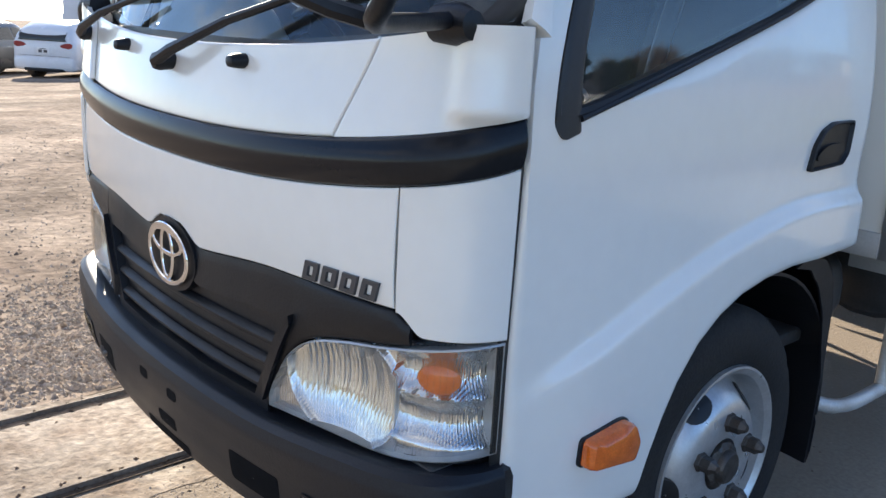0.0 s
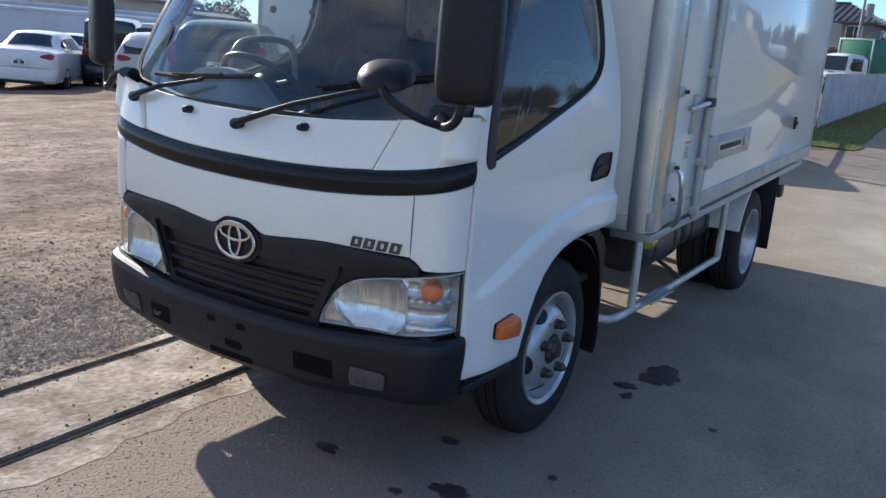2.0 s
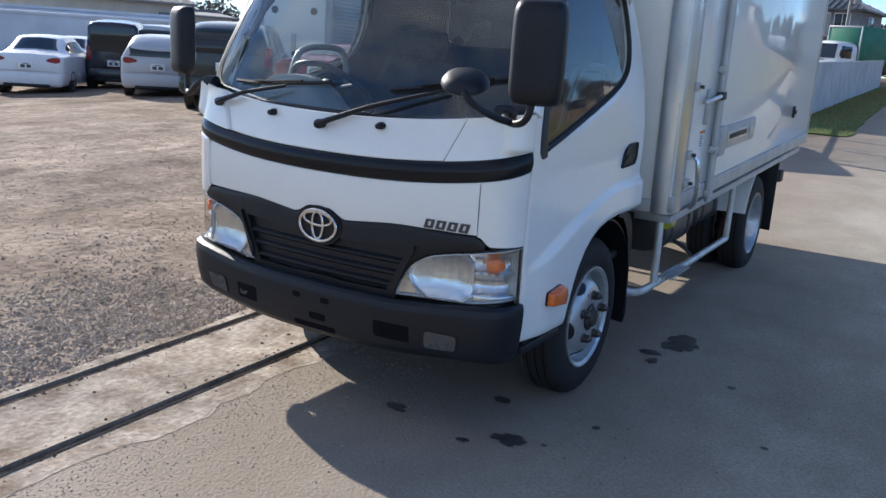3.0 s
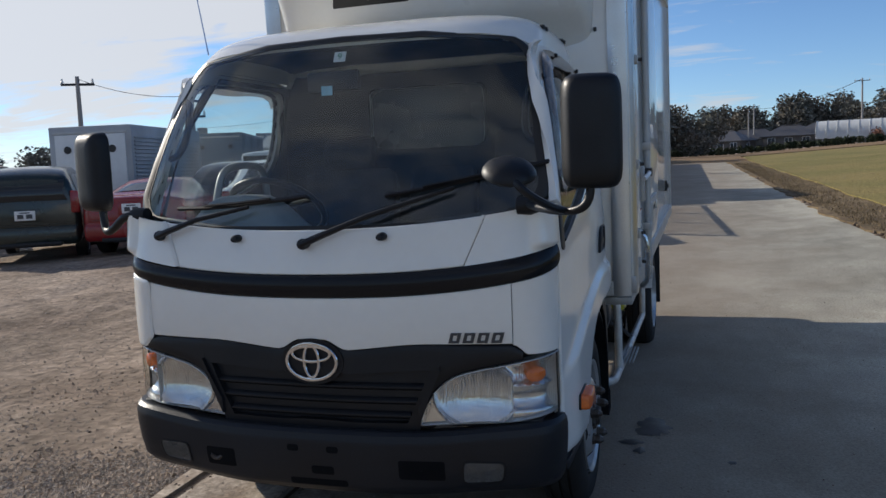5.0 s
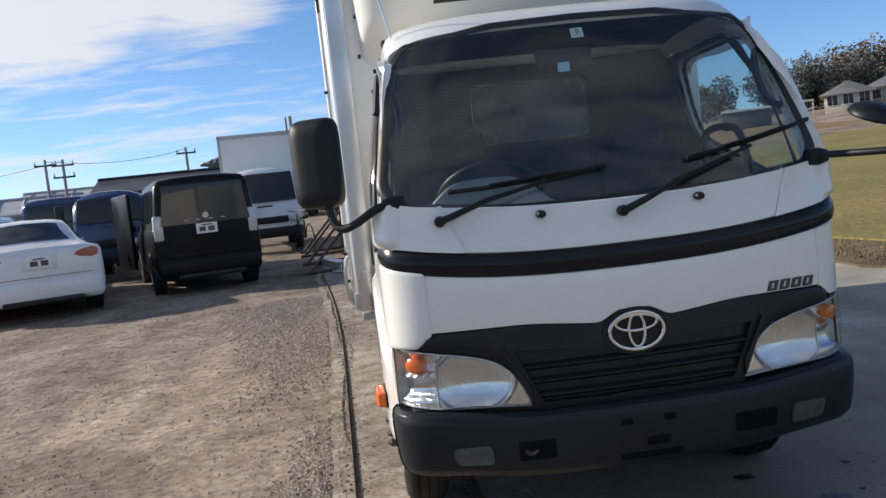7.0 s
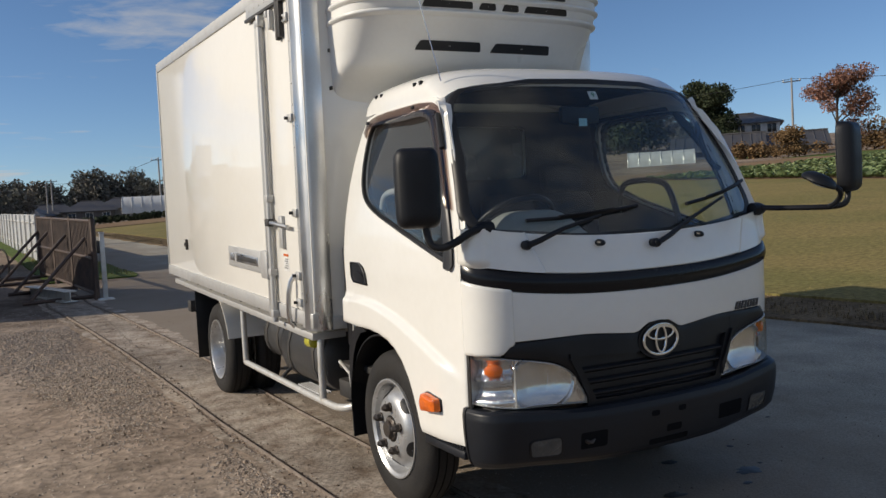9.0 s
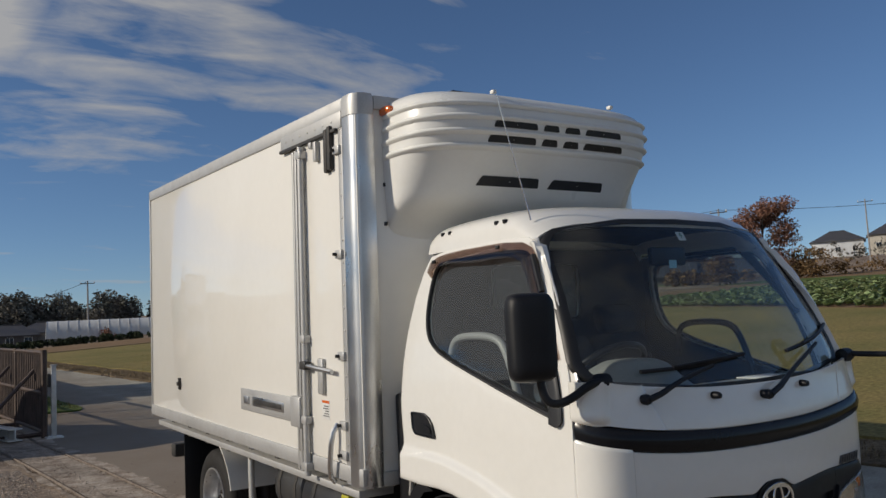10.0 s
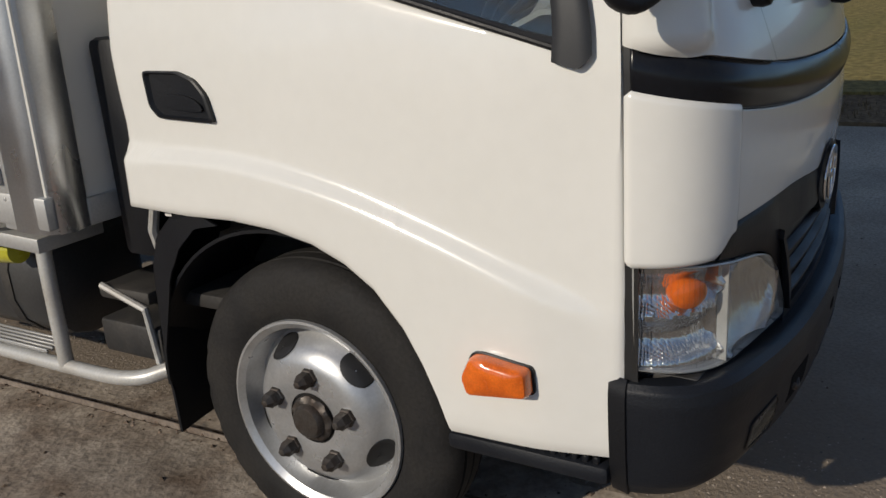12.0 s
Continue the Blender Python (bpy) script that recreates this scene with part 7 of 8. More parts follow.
    part("bumper_lip", boxes((-w0 * 0.62, w0 * 0.62, y0 - 0.040, y0 + 0.2, zf - 0.045, zf + 0.045), bevel=0.03), BLACK, c, "black lower bumper lip")
    part("lid_seam", boxes((-w0 * 0.80, w0 * 0.80, y0 - 0.008, y0 + 0.02, zf + 0.345, zf + 0.352), bevel=0.002, seg=1), SEAL, c)
    part("plate_recess", boxes((-0.24, 0.24, y0 - 0.010, y0 + 0.02, plate - 0.115, plate + 0.115), bevel=0.02), body_mat, c)
    part("exhaust_tip", lathe([(y0 - 0.05, 0.024), (y0 - 0.05, 0.030), (y0 + 0.2, 0.030)], 12, "y", (w0 * 0.62, 0, zf + 0.0), caps=False), NUT, c)
    for s in (-1, 1):
        part("door_mirror", boxes((s * (w0 + 0.02), s * (w0 + 0.18), roof1 + 0.55, roof1 + 0.66, stations[peak][2] + 0.0, stations[peak][2] + 0.13), bevel=0.03), body_mat, c)
    wr = 0.32 if hi < 1.6 else 0.34
    for s in (-1, 1):
        for y in (ys[0] + 0.97 * (1 if ys[-1] > 2 else 0.55), ys[-1] - 0.90 * (1 if ys[-1] > 2 else 0.6)):
            x = s * (w0 - 0.085)
            part("arch", lathe([(x - 0.1, 0.01), (x - 0.1, wr + 0.055), (x + s * 0.005 + 0.09, wr + 0.055), (x + 0.09, 0.01)] if s > 0 else [(x - 0.09, 0.01), (x - 0.09, wr + 0.055), (x + 0.1, wr + 0.055), (x + 0.1, 0.01)], 28, "x", (0, y, wr)), SEAL, c)
            wv = new("wheel")
            wv.parent = c
            wv.matrix_basis = Matrix.Translation((x, y, wr)) @ (Matrix.Rotation(math.pi, 4, "Z") if s < 0 else Matrix())
            part("tyre", lathe([(-0.1, 0.2), (-0.1, wr - 0.03), (-0.07, wr), (0.07, wr), (0.098, wr - 0.03), (0.105, wr - 0.09), (0.09, 0.205)], 28, "x"), RUBBER, wv)
            part("rim", lathe([(0.085, 0.21), (0.10, 0.205), (0.075, 0.19), (0.06, 0.10), (0.085, 0.06), (0.08, 0.005)], 20, "x"), RIMCAR, wv)
    return c


crown = car(SEDAN, P_WHITE, "white four-door sedan parked on the gravel, seen from behind", (-6.6, 11.9), -25, lamp=(0.62, 0.83, 0.8, 0.17), plate=0.80)
red = car(COUPE, P_RED, "red low sports coupe parked on the gravel", (-9.03, 11.7), -20, lamp=(0.62, 0.80, 0.8, 0.13), plate=0.78)
part("tail_vent", boxes((-0.32, 0.32, -2.14, -2.1, 0.30, 0.36), bevel=0.01), RIMCAR, red)
voxy = car(VAN, P_BLACK, "black tall minivan parked on the gravel, its side door open", (-4.12, 13.15), -18, tail="tall", lamp=(0.66, 0.86, 0, 0), plate=0.98, category="minivan", name="minivan", mat_tail=LAMPGREY)
part("open_door", boxes((-1.14, -1.06, -0.3, 0.75, 0.35, 1.72), bevel=0.04), P_BLACK, voxy, "open side door", m=pose(0, 0.35, 0, 0, 0, 12))
part("badge_bars", boxes(*[(-0.34 + 0.19 * k, -0.27 + 0.19 * k, -2.33, -2.315, 1.12, 1.135) for k in range(4)], bevel=0.003), LAMPGREY, voxy)
part("badge_oval", lathe([(-2.325, 0.028), (-2.335, 0.034), (-2.335, 0.046), (-2.32, 0.05), (-2.30, 0.02)], 24, "y", (0, 0, 1.185)), LAMPGREY, voxy)
car(SUV, P_GREEN, "dark green off-road car parked on the gravel", (-11.35, 10.9), -36, tail="tall", lamp=(0.74, 0.88, 0, 0), plate=0.85)
car(WAGON, P_NAVY, "dark estate car parked between other cars", (-9.6, 16.0), -14)
car(VAN, P_BLUE, "dark blue minivan parked behind the sedan", (-7.9, 18.6), -10, tail="tall", lamp=(0.66, 0.86, 0, 0), category="minivan", name="minivan")
car(WAGON, P_BLACK, "black wagon parked behind the row", (-10.4, 20.6), -16)
car(VAN, P_SILVER, "silver minivan parked behind the row", (-12.6, 24.6), -12, tail="tall", lamp=(0.66, 0.86, 0, 0), category="minivan", name="minivan")
car(KEI, P_WHITE, "white small van parked behind the row", (-13.2, 23.8), -12, tail="tall", lamp=(0.55, 0.80, 0, 0), category="van", name="small_van")
# the row further left
car(SEDAN, P_WHITE, "white sedan parked in the far row", (-19.6, 11.8), -43, lamp=(0.62, 0.83, 0.8, 0.17))
car(KEI, P_NAVY, "dark small van parked in the far row", (-19.6, 14.05), -47, tail="tall", lamp=(0.55, 0.80, 0, 0), category="van", name="small_van")
car(WAGON, P_SILVER, "silver estate car parked in the far row", (-16.2, 12.9), -45)
car(SEDAN, P_WHITE, "white sedan parked in the far row", (-21.4, 9.8), -43, lamp=(0.62, 0.83, 0.8, 0.17))
car(WAGON, P_WHITE, "white estate car parked in the far row", (-23.3, 7.8), -43)
car(SEDAN, P_WHITE, "white sedan parked in the back row", (-24.2, 16.0), -40)
car(VAN, P_SILVER, "silver minivan parked in the back row", (-22.6, 18.2), -40, tail="tall", lamp=(0.66, 0.86, 0, 0), category="minivan", name="minivan")
car(VAN, P_GREY, "grey minivan parked in the back row", (-19.6, 20.6), -30, tail="tall", lamp=(0.66, 0.86, 0, 0), category="minivan", name="minivan")
car(WAGON, P_GREY, "grey estate car parked in the far row", (-25.4, 5.8), -43)
car(SEDAN, P_GREY, "grey sedan parked in the far row", (-27.4, 3.8), -43)


# ---------------------------------------------------------------- trucks and containers of the yard
def small_truck(label, at, az, w=1.75, box_h=2.05, box_l=3.4, box_mat=None, cab_mat=None, group="parked trucks", cab_h=2.05, floor=0.95):
    """A box truck that faces its az, cab in front."""
    t = thing("box_truck", label, "truck", group, at=(at[0], at[1], height(*at)), turn=(0, 0, -az))
    cm, bmx = cab_mat or P_WHITE, box_mat or BOXWHITE
    h = w / 2
    def ring(y, z0, z1, k=1.0, lean=0.0):
        pts = rounded([(-h * k, z0), (h * k, z0), (h * k, z0 + 0.55 * (z1 - z0)), (h * k * 0.93, z1), (-h * k * 0.93, z1), (-h * k, z0 + 0.55 * (z1 - z0))], 2)
        return [(x, y, z) for x, z in pts]
    cab = part("cab", add_rings(bmesh.new(), [ring(0.0, 0.5, cab_h), ring(1.1, 0.45, cab_h), ring(1.35, 0.42, cab_h - 0.03), ring(1.5, 0.42, cab_h - 0.2, 0.985), ring(1.62, 0.42, 1.25, 0.97), ring(1.66, 0.44, 1.1, 0.94)]), cm, t, sharp=45)
    part("windscreen", sheet(lambda a, b: ((h - 0.12) * (2 * a - 1) * (1 - 0.06 * b), 1.655 - 0.15 * b + 0.01, 1.20 + (cab_h - 1.36) * b), lin(0, 1, 5), lin(0, 1, 4), 0.01), GLASS_DARK, t)
    for s in (-1, 1):
        part("side_window", boxes((s * (h * 0.985), s * (h * 0.995 + 0.008), 0.45, 1.35, 1.2, cab_h - 0.25), bevel=0.003), GLASS_DARK, t)
        part("headlamp", boxes((s * (h - 0.32), s * (h - 0.06), 1.6, 1.69, 0.66, 0.82), bevel=0.03), LAMPGREY, t)
        part("mirror", boxes((s * (h + 0.1), s * (h + 0.26), 1.6, 1.68, 1.3, 1.62), bevel=0.03), BLACK, t)
        part("mirror_arm", tube([(s * h * 0.95, 1.45, 1.3), (s * (h + 0.18), 1.62, 1.28), (s * (h + 0.18), 1.64, 1.4)], 0.015, 6), BLACK, t)
        for y in (0.95, -2.2):
            wv = new("wheel")
            wv.parent = t
            wv.matrix_basis = Matrix.Translation((s * (h - 0.13), y, 0.36)) @ (Matrix.Rotation(math.pi, 4, "Z") if s < 0 else Matrix())
            part("tyre", lathe([(-0.1, 0.2), (-0.1, 0.32), (-0.07, 0.36), (0.07, 0.36), (0.1, 0.32), (0.09, 0.21)], 24, "x"), RUBBER, wv)
            part("rim", lathe([(0.085, 0.215), (0.07, 0.19), (0.05, 0.1), (0.07, 0.05), (0.07, 0.005)], 18, "x"), RIMCAR, wv)
    part("grille", boxes((-h + 0.35, h - 0.35, 1.63, 1.70, 0.68, 0.84), bevel=0.02), BLACK, t)
    part("bumper", boxes((-h + 0.02, h - 0.02, 1.55, 1.74, 0.34, 0.58), bevel=0.05), BUMPER, t)
    part("badge_bar", boxes((-0.18, 0.18, 1.655, 1.672, 1.08, 1.12), bevel=0.003), INK, t)
    bx = part("cargo_box", boxes((-h - 0.06, h + 0.06, -box_l, -0.06, floor, floor + box_h), bevel=0.02), bmx, t)
    part("box_trim", boxes((-h - 0.075, h + 0.075, -0.09, -0.045, floor + box_h - 0.08, floor + box_h + 0.01), (-h - 0.075, h + 0.075, -0.09, -0.045, floor, floor + 0.08), (-h - 0.075, -h, -0.09, -0.045, floor, floor + box_h), (h, h + 0.075, -0.09, -0.045, floor, floor + box_h), bevel=0.006), ALUDULL, bx)
    part("chassis", boxes((-0.4, 0.4, -box_l + 0.1, 1.4, 0.5, 0.7), bevel=0.01), DARKSTEEL, t)
    return t


small_truck("white box truck facing the yard behind the black minivan", (-3.45, 19.2), 172)
small_truck("dark blue small truck with a low bed parked in the yard", (-6.3, 16.4), 170, cab_mat=P_BLUE, box_mat=P_BLUE, w=1.45, box_h=0.4, box_l=2.0, cab_h=1.85, floor=0.65)
GREENBOX = material("green truck cover", (0.02, 0.16, 0.09), 0.5, vary=0.08, scale=2)
small_truck("white truck with a green cover behind the fence", (-4.1, 46.0), -155, box_mat=GREENBOX, box_h=1.9, box_l=2.6)


def container(label, at, az, l, w, h, mat, ribs=True, louvre=False, floor=0.5, name="container"):
    """A steel or panel box with ribbed sides and a plain door end (its -y end)."""
    c = thing(name, label, "container", "yard containers", at=(at[0], at[1], height(*at)), turn=(0, 0, -az))
    part("body", boxes((-w / 2, w / 2, 0, l, floor, floor + h), bevel=0.03), mat, c)
    for s in (-1, 1):
        part("skid", boxes((s * (w / 2 - 0.2) - 0.1, s * (w / 2 - 0.2) + 0.1, 0.1, l - 0.1, -0.1, floor + 0.02), bevel=0.01), DARKSTEEL, c)
    part("door", boxes((-w / 2 + 0.15, w / 2 - 0.15, -0.03, 0.02, floor + 0.15, floor + h - 0.2), bevel=0.01), PLATEWHITE if louvre else mat, c)
    part("door_rim", boxes((-w / 2 + 0.1, w / 2 - 0.1, -0.02, 0.02, floor + h - 0.19, floor + h - 0.13), bevel=0.005), ALUDULL, c)
    for x in (-w * 0.27, w * 0.27):
        part("lashing_ring", lathe([(-0.06, 0.03), (-0.05, 0.09), (-0.03, 0.09), (-0.02, 0.03)], 16, "y", (x, 0, floor + h - 0.55)), DARKSTEEL, c)
    part("door_lock", boxes((-0.06, 0.06, -0.08, -0.02, floor + 0.5, floor + 0.9), bevel=0.01), ALUDULL, c)
    n = int(l / 0.14) if louvre else int(l / 0.28)
    for s in (-1, 1):
        if louvre:
            for k in range(int((h - 0.3) / 0.09)):
                part("louvre", boxes((s * w / 2, s * (w / 2 + 0.035), 0.12, l - 0.1, floor + 0.15 + 0.09 * k, floor + 0.195 + 0.09 * k), bevel=0.01, seg=1), mat, c)
        else:
            for k in range(n):
                part("rib", boxes((s * w / 2, s * (w / 2 + 0.03), 0.1 + 0.28 * k, 0.24 + 0.28 * k, floor + 0.1, floor + h - 0.1), bevel=0.01, seg=1), mat, c)
    return c


PANELGREY = material("pale grey metal panel", (0.42, 0.43, 0.44), 0.5, 0.2, vary=0.06, scale=1.2, second=(0.34, 0.345, 0.35))
BLUEGREY = material("faded blue-grey steel", (0.16, 0.21, 0.25), 0.6, 0.1, vary=0.1, scale=1.0, second=(0.12, 0.15, 0.18))
container("pale cold-store box with louvred sides in the yard", (-12.57, 13.86), -14, 4.6, 2.0, 2.0, PANELGREY, louvre=True, floor=0.65)
container("faded blue-grey shipping container in the yard", (-17.3, 26.6), -22, 6.0, 2.0, 2.4, BLUEGREY)

# ---------------------------------------------------------------- gate and fence
GATEBROWN = material("brown painted steel", (0.05, 0.034, 0.03), 0.55, 0.1, vary=0.15, scale=4, second=(0.11, 0.075, 0.06))
# the fence's white is lowered to grey, which holds the shade on it
FENCESHADE = material("white corrugated sheet greyed for shade", (0.50, 0.52, 0.54), 0.5, 0.1, vary=0.08, scale=1.5, second=(0.38, 0.39, 0.40))
gate = thing("sliding_gate", "brown slatted sliding gate standing open on its rails", "gate", at=(0, 0, 0))
gx = lambda y: -0.95 - 0.09 * (y - 11.6)
hz = lambda y: height(gx(y), y)


def gate_bar(name, y0, z0, y1, z1, r=0.02, dx0=0.0, dx1=0.0, mat=None):
    part(name, tube([(gx(y0) + dx0, y0, hz(y0) + z0), (gx(y1) + dx1, y1, hz(y1) + z1)], r, 6), mat or GATEBROWN, gate)


for z in (0.10, 0.66, 1.26):
    gate_bar("rail", 11.7, z, 17.0, z, 0.03)
for k in range(44):
    y = 11.8 + 0.119 * k
    gate_bar("slat", y, 0.10, y, 1.26, 0.016)
for y in (11.68, 13.45, 15.2, 17.0):
    gate_bar("post", y, 0.0, y, 1.30, 0.045)
for y in (12.2, 13.9, 15.8, 16.95):
    gate_bar("brace", y, 0.98, y - 0.35, 0.05, 0.028, -0.02, -0.95)
    gate_bar("brace_foot", y - 0.35, 0.03, y - 0.35, 0.05, 0.035, -1.05, 0.05)
end = thing("gate_post", "pale steel gate post with a latch", "post", at=(-0.84, 11.6, height(-0.84, 11.6)))
part("post", boxes((-0.035, 0.035, -0.035, 0.035, 0, 1.06), bevel=0.012), PIPE, end)
part("latch", boxes((-0.09, -0.04, -0.03, 0.03, 0.75, 0.95), bevel=0.01), DARKSTEEL, end)
part("foot", boxes((-0.12, 0.12, -0.12, 0.12, -0.02, 0.03), bevel=0.01), PIPE, end)
part("cap", boxes((-0.045, 0.045, -0.045, 0.045, 1.06, 1.08), bevel=0.008), PIPE, end)
beam = thing("steel_beam", "rusty steel beam lying on the yard", "beam", at=(-1.6, 12.5, height(-1.6, 12.5) + 0.09), turn=(0, 0, 12))
part("web", boxes((-0.1, 0.1, -1.1, 1.1, -0.09, -0.07), (-0.1, 0.1, -1.1, 1.1, 0.07, 0.09), (-0.01, 0.01, -1.1, 1.1, -0.08, 0.08), bevel=0.004), PIPE, beam)
fence = thing("fence", "white corrugated metal fence along the lane", "fence", at=(0, 0, 0))
fx = lambda y: -1.17 - 0.0277 * (y - 20.5)
for k in range(26):
    ya = 19.5 + 0.9 * k
    def wave(a, b):
        y = ya + 0.88 * a
        return (fx(y) + 0.018 * math.sin(2 * math.pi * a * 8), y, height(fx(y), y) + 0.03 + 1.24 * b)
    part("panel", sheet(wave, lin(0, 1, 49), (0, 0.5, 1), 0.006), FENCESHADE, fence, sharp=80)
for k in range(14):
    y = 19.5 + 1.8 * k
    part("post", boxes((fx(y) - 0.09, fx(y) - 0.04, y - 0.025, y + 0.025, height(fx(y), y) - 0.05, height(fx(y), y) + 1.25), bevel=0.006), PIPE, fence)
for z in (0.3, 1.05):
    part("rail", tube([(fx(y) - 0.045, y, height(fx(y), y) + z) for y in lin(19.5, 42.8, 8)], 0.025, 6), PIPE, fence)
bic = thing("bicycle", "dark old bicycle leaning beside the box truck", "bicycle", at=(-2.35, 17.0, height(-2.35, 17.0)), turn=(0, 0, 20))
for y in (-0.52, 0.52):
    part("wheel", tube([(0, y + 0.32 * math.cos(a), 0.33 + 0.32 * math.sin(a)) for a in [2 * math.pi * k / 24 for k in range(25)]], 0.018, 6), RUBBER, bic)
part("frame", tube([(0, -0.52, 0.33), (0, -0.1, 0.3), (0, 0.32, 0.75), (0, -0.18, 0.72), (0, -0.1, 0.3)], 0.018, 6), DARKSTEEL, bic)
part("fork", tube([(0, 0.52, 0.33), (0, 0.36, 0.9)], 0.016, 6), DARKSTEEL, bic)
part("handlebar", tube([(-0.26, 0.22, 1.0), (0, 0.36, 0.95), (0.26, 0.22, 1.0)], 0.014, 6), CHROME, bic)
part("saddle", boxes((-0.08, 0.08, -0.32, -0.06, 0.78, 0.85), bevel=0.03), BLACK, bic)
part("saddle_post", tube([(0, -0.18, 0.7), (0, -0.19, 0.8)], 0.014, 6), CHROME, bic)

# ---------------------------------------------------------------- trees, hedges, cabbages
LEAFDARK = per_island(material("dark evergreen leaves", (0.034, 0.050, 0.026), 0.8, vary=0.3, scale=0.8, grain=10, second=(0.05, 0.055, 0.03), spec=0.2), 0.5, 1.6)
# far foliage: distance haze is mixed into the colour, paler and greyer than leaves
LEAFHAZE = per_island(material("grey-green wood paled by haze", (0.15, 0.155, 0.135), 0.9, vary=0.3, scale=0.25, grain=6, second=(0.17, 0.15, 0.125), spec=0.1), 0.6, 1.5)
LEAFBROWN = per_island(material("red-brown autumn leaves", (0.30, 0.155, 0.11), 0.8, vary=0.3, scale=1.0, grain=10, second=(0.20, 0.105, 0.075), spec=0.2), 0.5, 1.6)
LEAFDRY = per_island(material("tawny dry leaves", (0.20, 0.125, 0.06), 0.85, vary=0.3, scale=1.0, grain=10, second=(0.11, 0.075, 0.04), spec=0.15), 0.5, 1.6)
LEAFCAB = per_island(material("blue-green cabbage leaf", (0.13, 0.19, 0.075), 0.6, vary=0.25, scale=3, grain=20, second=(0.22, 0.25, 0.12), spec=0.3), 0.5, 1.5)
BARK = material("grey-brown bark", (0.10, 0.08, 0.065), 0.9, vary=0.25, scale=4, grain=40, bump=0.6, second=(0.065, 0.05, 0.04))


def leaves(name, blobs, n, size, mat, parent=None, seed=1, flat=0.6, label="", kind=""):
    """Many small leaf clumps inside blobs of (x, y, z, rx, ry, rz), thicker near their skin."""
    rnd = random.Random(seed)
    vs, fs = [], []
    wts = [b[3] * b[4] * b[5] for b in blobs]
    for b in rnd.choices(blobs, wts, k=n):
        while True:
            d = Vector((rnd.gauss(0, 1), rnd.gauss(0, 1), rnd.gauss(0, 1)))
            if d.length > 0.01:
                break
        d.normalize()
        r = rnd.random() ** 0.4
        r *= 0.82 + 0.35 * noise.noise((d.x * 2 + b[0], d.y * 2 + b[1], d.z * 2 + b[2]))
        p = Vector((b[0] + d.x * r * b[3], b[1] + d.y * r * b[4], b[2] + d.z * r * b[5]))
        a = Vector((rnd.gauss(0, 1), rnd.gauss(0, 1), rnd.gauss(0, 0.7))).normalized()
        c = a.cross(Vector((rnd.gauss(0, 1), rnd.gauss(0, 1), rnd.gauss(0, 1)))).normalized()
        s = size * rnd.uniform(0.5, 1.3)
        k = len(vs)
        w = a.cross(c) * s * 0.25
        vs += [p - a * s, p + c * s * flat + w, p + a * s, p - c * s * flat + w * 0.5]
        fs += [(k, k + 1, k + 2), (k, k + 2, k + 3)]
    me = bpy.data.meshes.new(name)
    me.from_pydata([tuple(v) for v in vs], [], fs)
    me.materials.append(mat)
    ob = new(name, me)
    if parent:
        ob.parent = parent
    if label:
        ob["label"] = label
    if kind:
        ob["kind"] = kind
    return ob


def tree(label, x, y, h, spread, mat, seed, n=4500, size=0.2, bare=0.28, z=None, gaps=0.55):
    """A tapered trunk with limbs, and a crown of leaf clumps at the limbs' ends."""
    rnd = random.Random(seed)
    t = thing("tree", label, "tree", "trees", at=(x, y, (height(x, y) if z is None else z) - 0.05))
    part("trunk", tube([(0, 0, 0), (0.05 * h * rnd.uniform(-0.3, 0.3), 0, h * 0.3), (0.03 * h, 0.02 * h, h * 0.6), (0.02 * h, 0, h * 0.88)], [0.028 * h, 0.020 * h, 0.012 * h, 0.003 * h], 8, smooth=0), BARK, t)
    bm, blobs = bmesh.new(), []
    for k in range(13):
        a = rnd.uniform(0, 6.28)
        z0 = h * rnd.uniform(bare, 0.75)
        reach = spread * rnd.uniform(0.45, 0.95) * (1 - 0.35 * (z0 / h - bare))
        z1 = z0 + h * rnd.uniform(0.10, 0.28)
        p = [(0.02 * h * z0 / h, 0, z0), (reach * 0.5 * math.cos(a), reach * 0.5 * math.sin(a), (z0 + z1) / 2 + 0.02 * h), (reach * math.cos(a), reach * math.sin(a), min(z1, h * 0.95))]
        tube(p, [0.010 * h, 0.006 * h, 0.002 * h], 5, bm)
        r = spread * rnd.uniform(0.28, 0.48) * gaps / 0.55
        blobs.append((p[2][0], p[2][1], p[2][2], r, r, r * 0.75))
        blobs.append((p[1][0], p[1][1], p[1][2] + 0.04 * h, r * 0.7, r * 0.7, r * 0.55))
    blobs.append((0.02 * h, 0, h * 0.86, spread * 0.42, spread * 0.42, h * 0.15))
    part("limbs", bm, BARK, t)
    leaves("crown", blobs, n, size, mat, t, seed, label="")
    return t


tree("tall tree with red-brown autumn leaves at the field's edge", 66.4, 47.2, 7.7, 3.0, LEAFBROWN, 3, 9000, 0.115, 0.10, gaps=0.62)
tree("broad dark evergreen tree behind the barn", 77.2, 73.4, 8.4, 2.9, LEAFDARK, 5, 26000, 0.17, 0.05, gaps=1.0, z=height(78, 72.5))
tree("dark evergreen tree behind the barn", 71, 79, 6.2, 4.0, LEAFDARK, 6, 6000, 0.26, 0.08, gaps=0.9)
tree("round tawny bush at the field's edge", 59.9, 47.4, 2.7, 1.6, LEAFDRY, 8, 3000, 0.12, 0.02, gaps=0.95)
tree("tawny bare-looking bush beside the red tree", 69.5, 44.0, 2.9, 3.0, LEAFDRY, 9, 2600, 0.13, 0.05)
tree("dark tree beside the greenhouse", 30.5, 113, 4.6, 1.8, LEAFHAZE, 10, 3500, 0.16, 0.2)


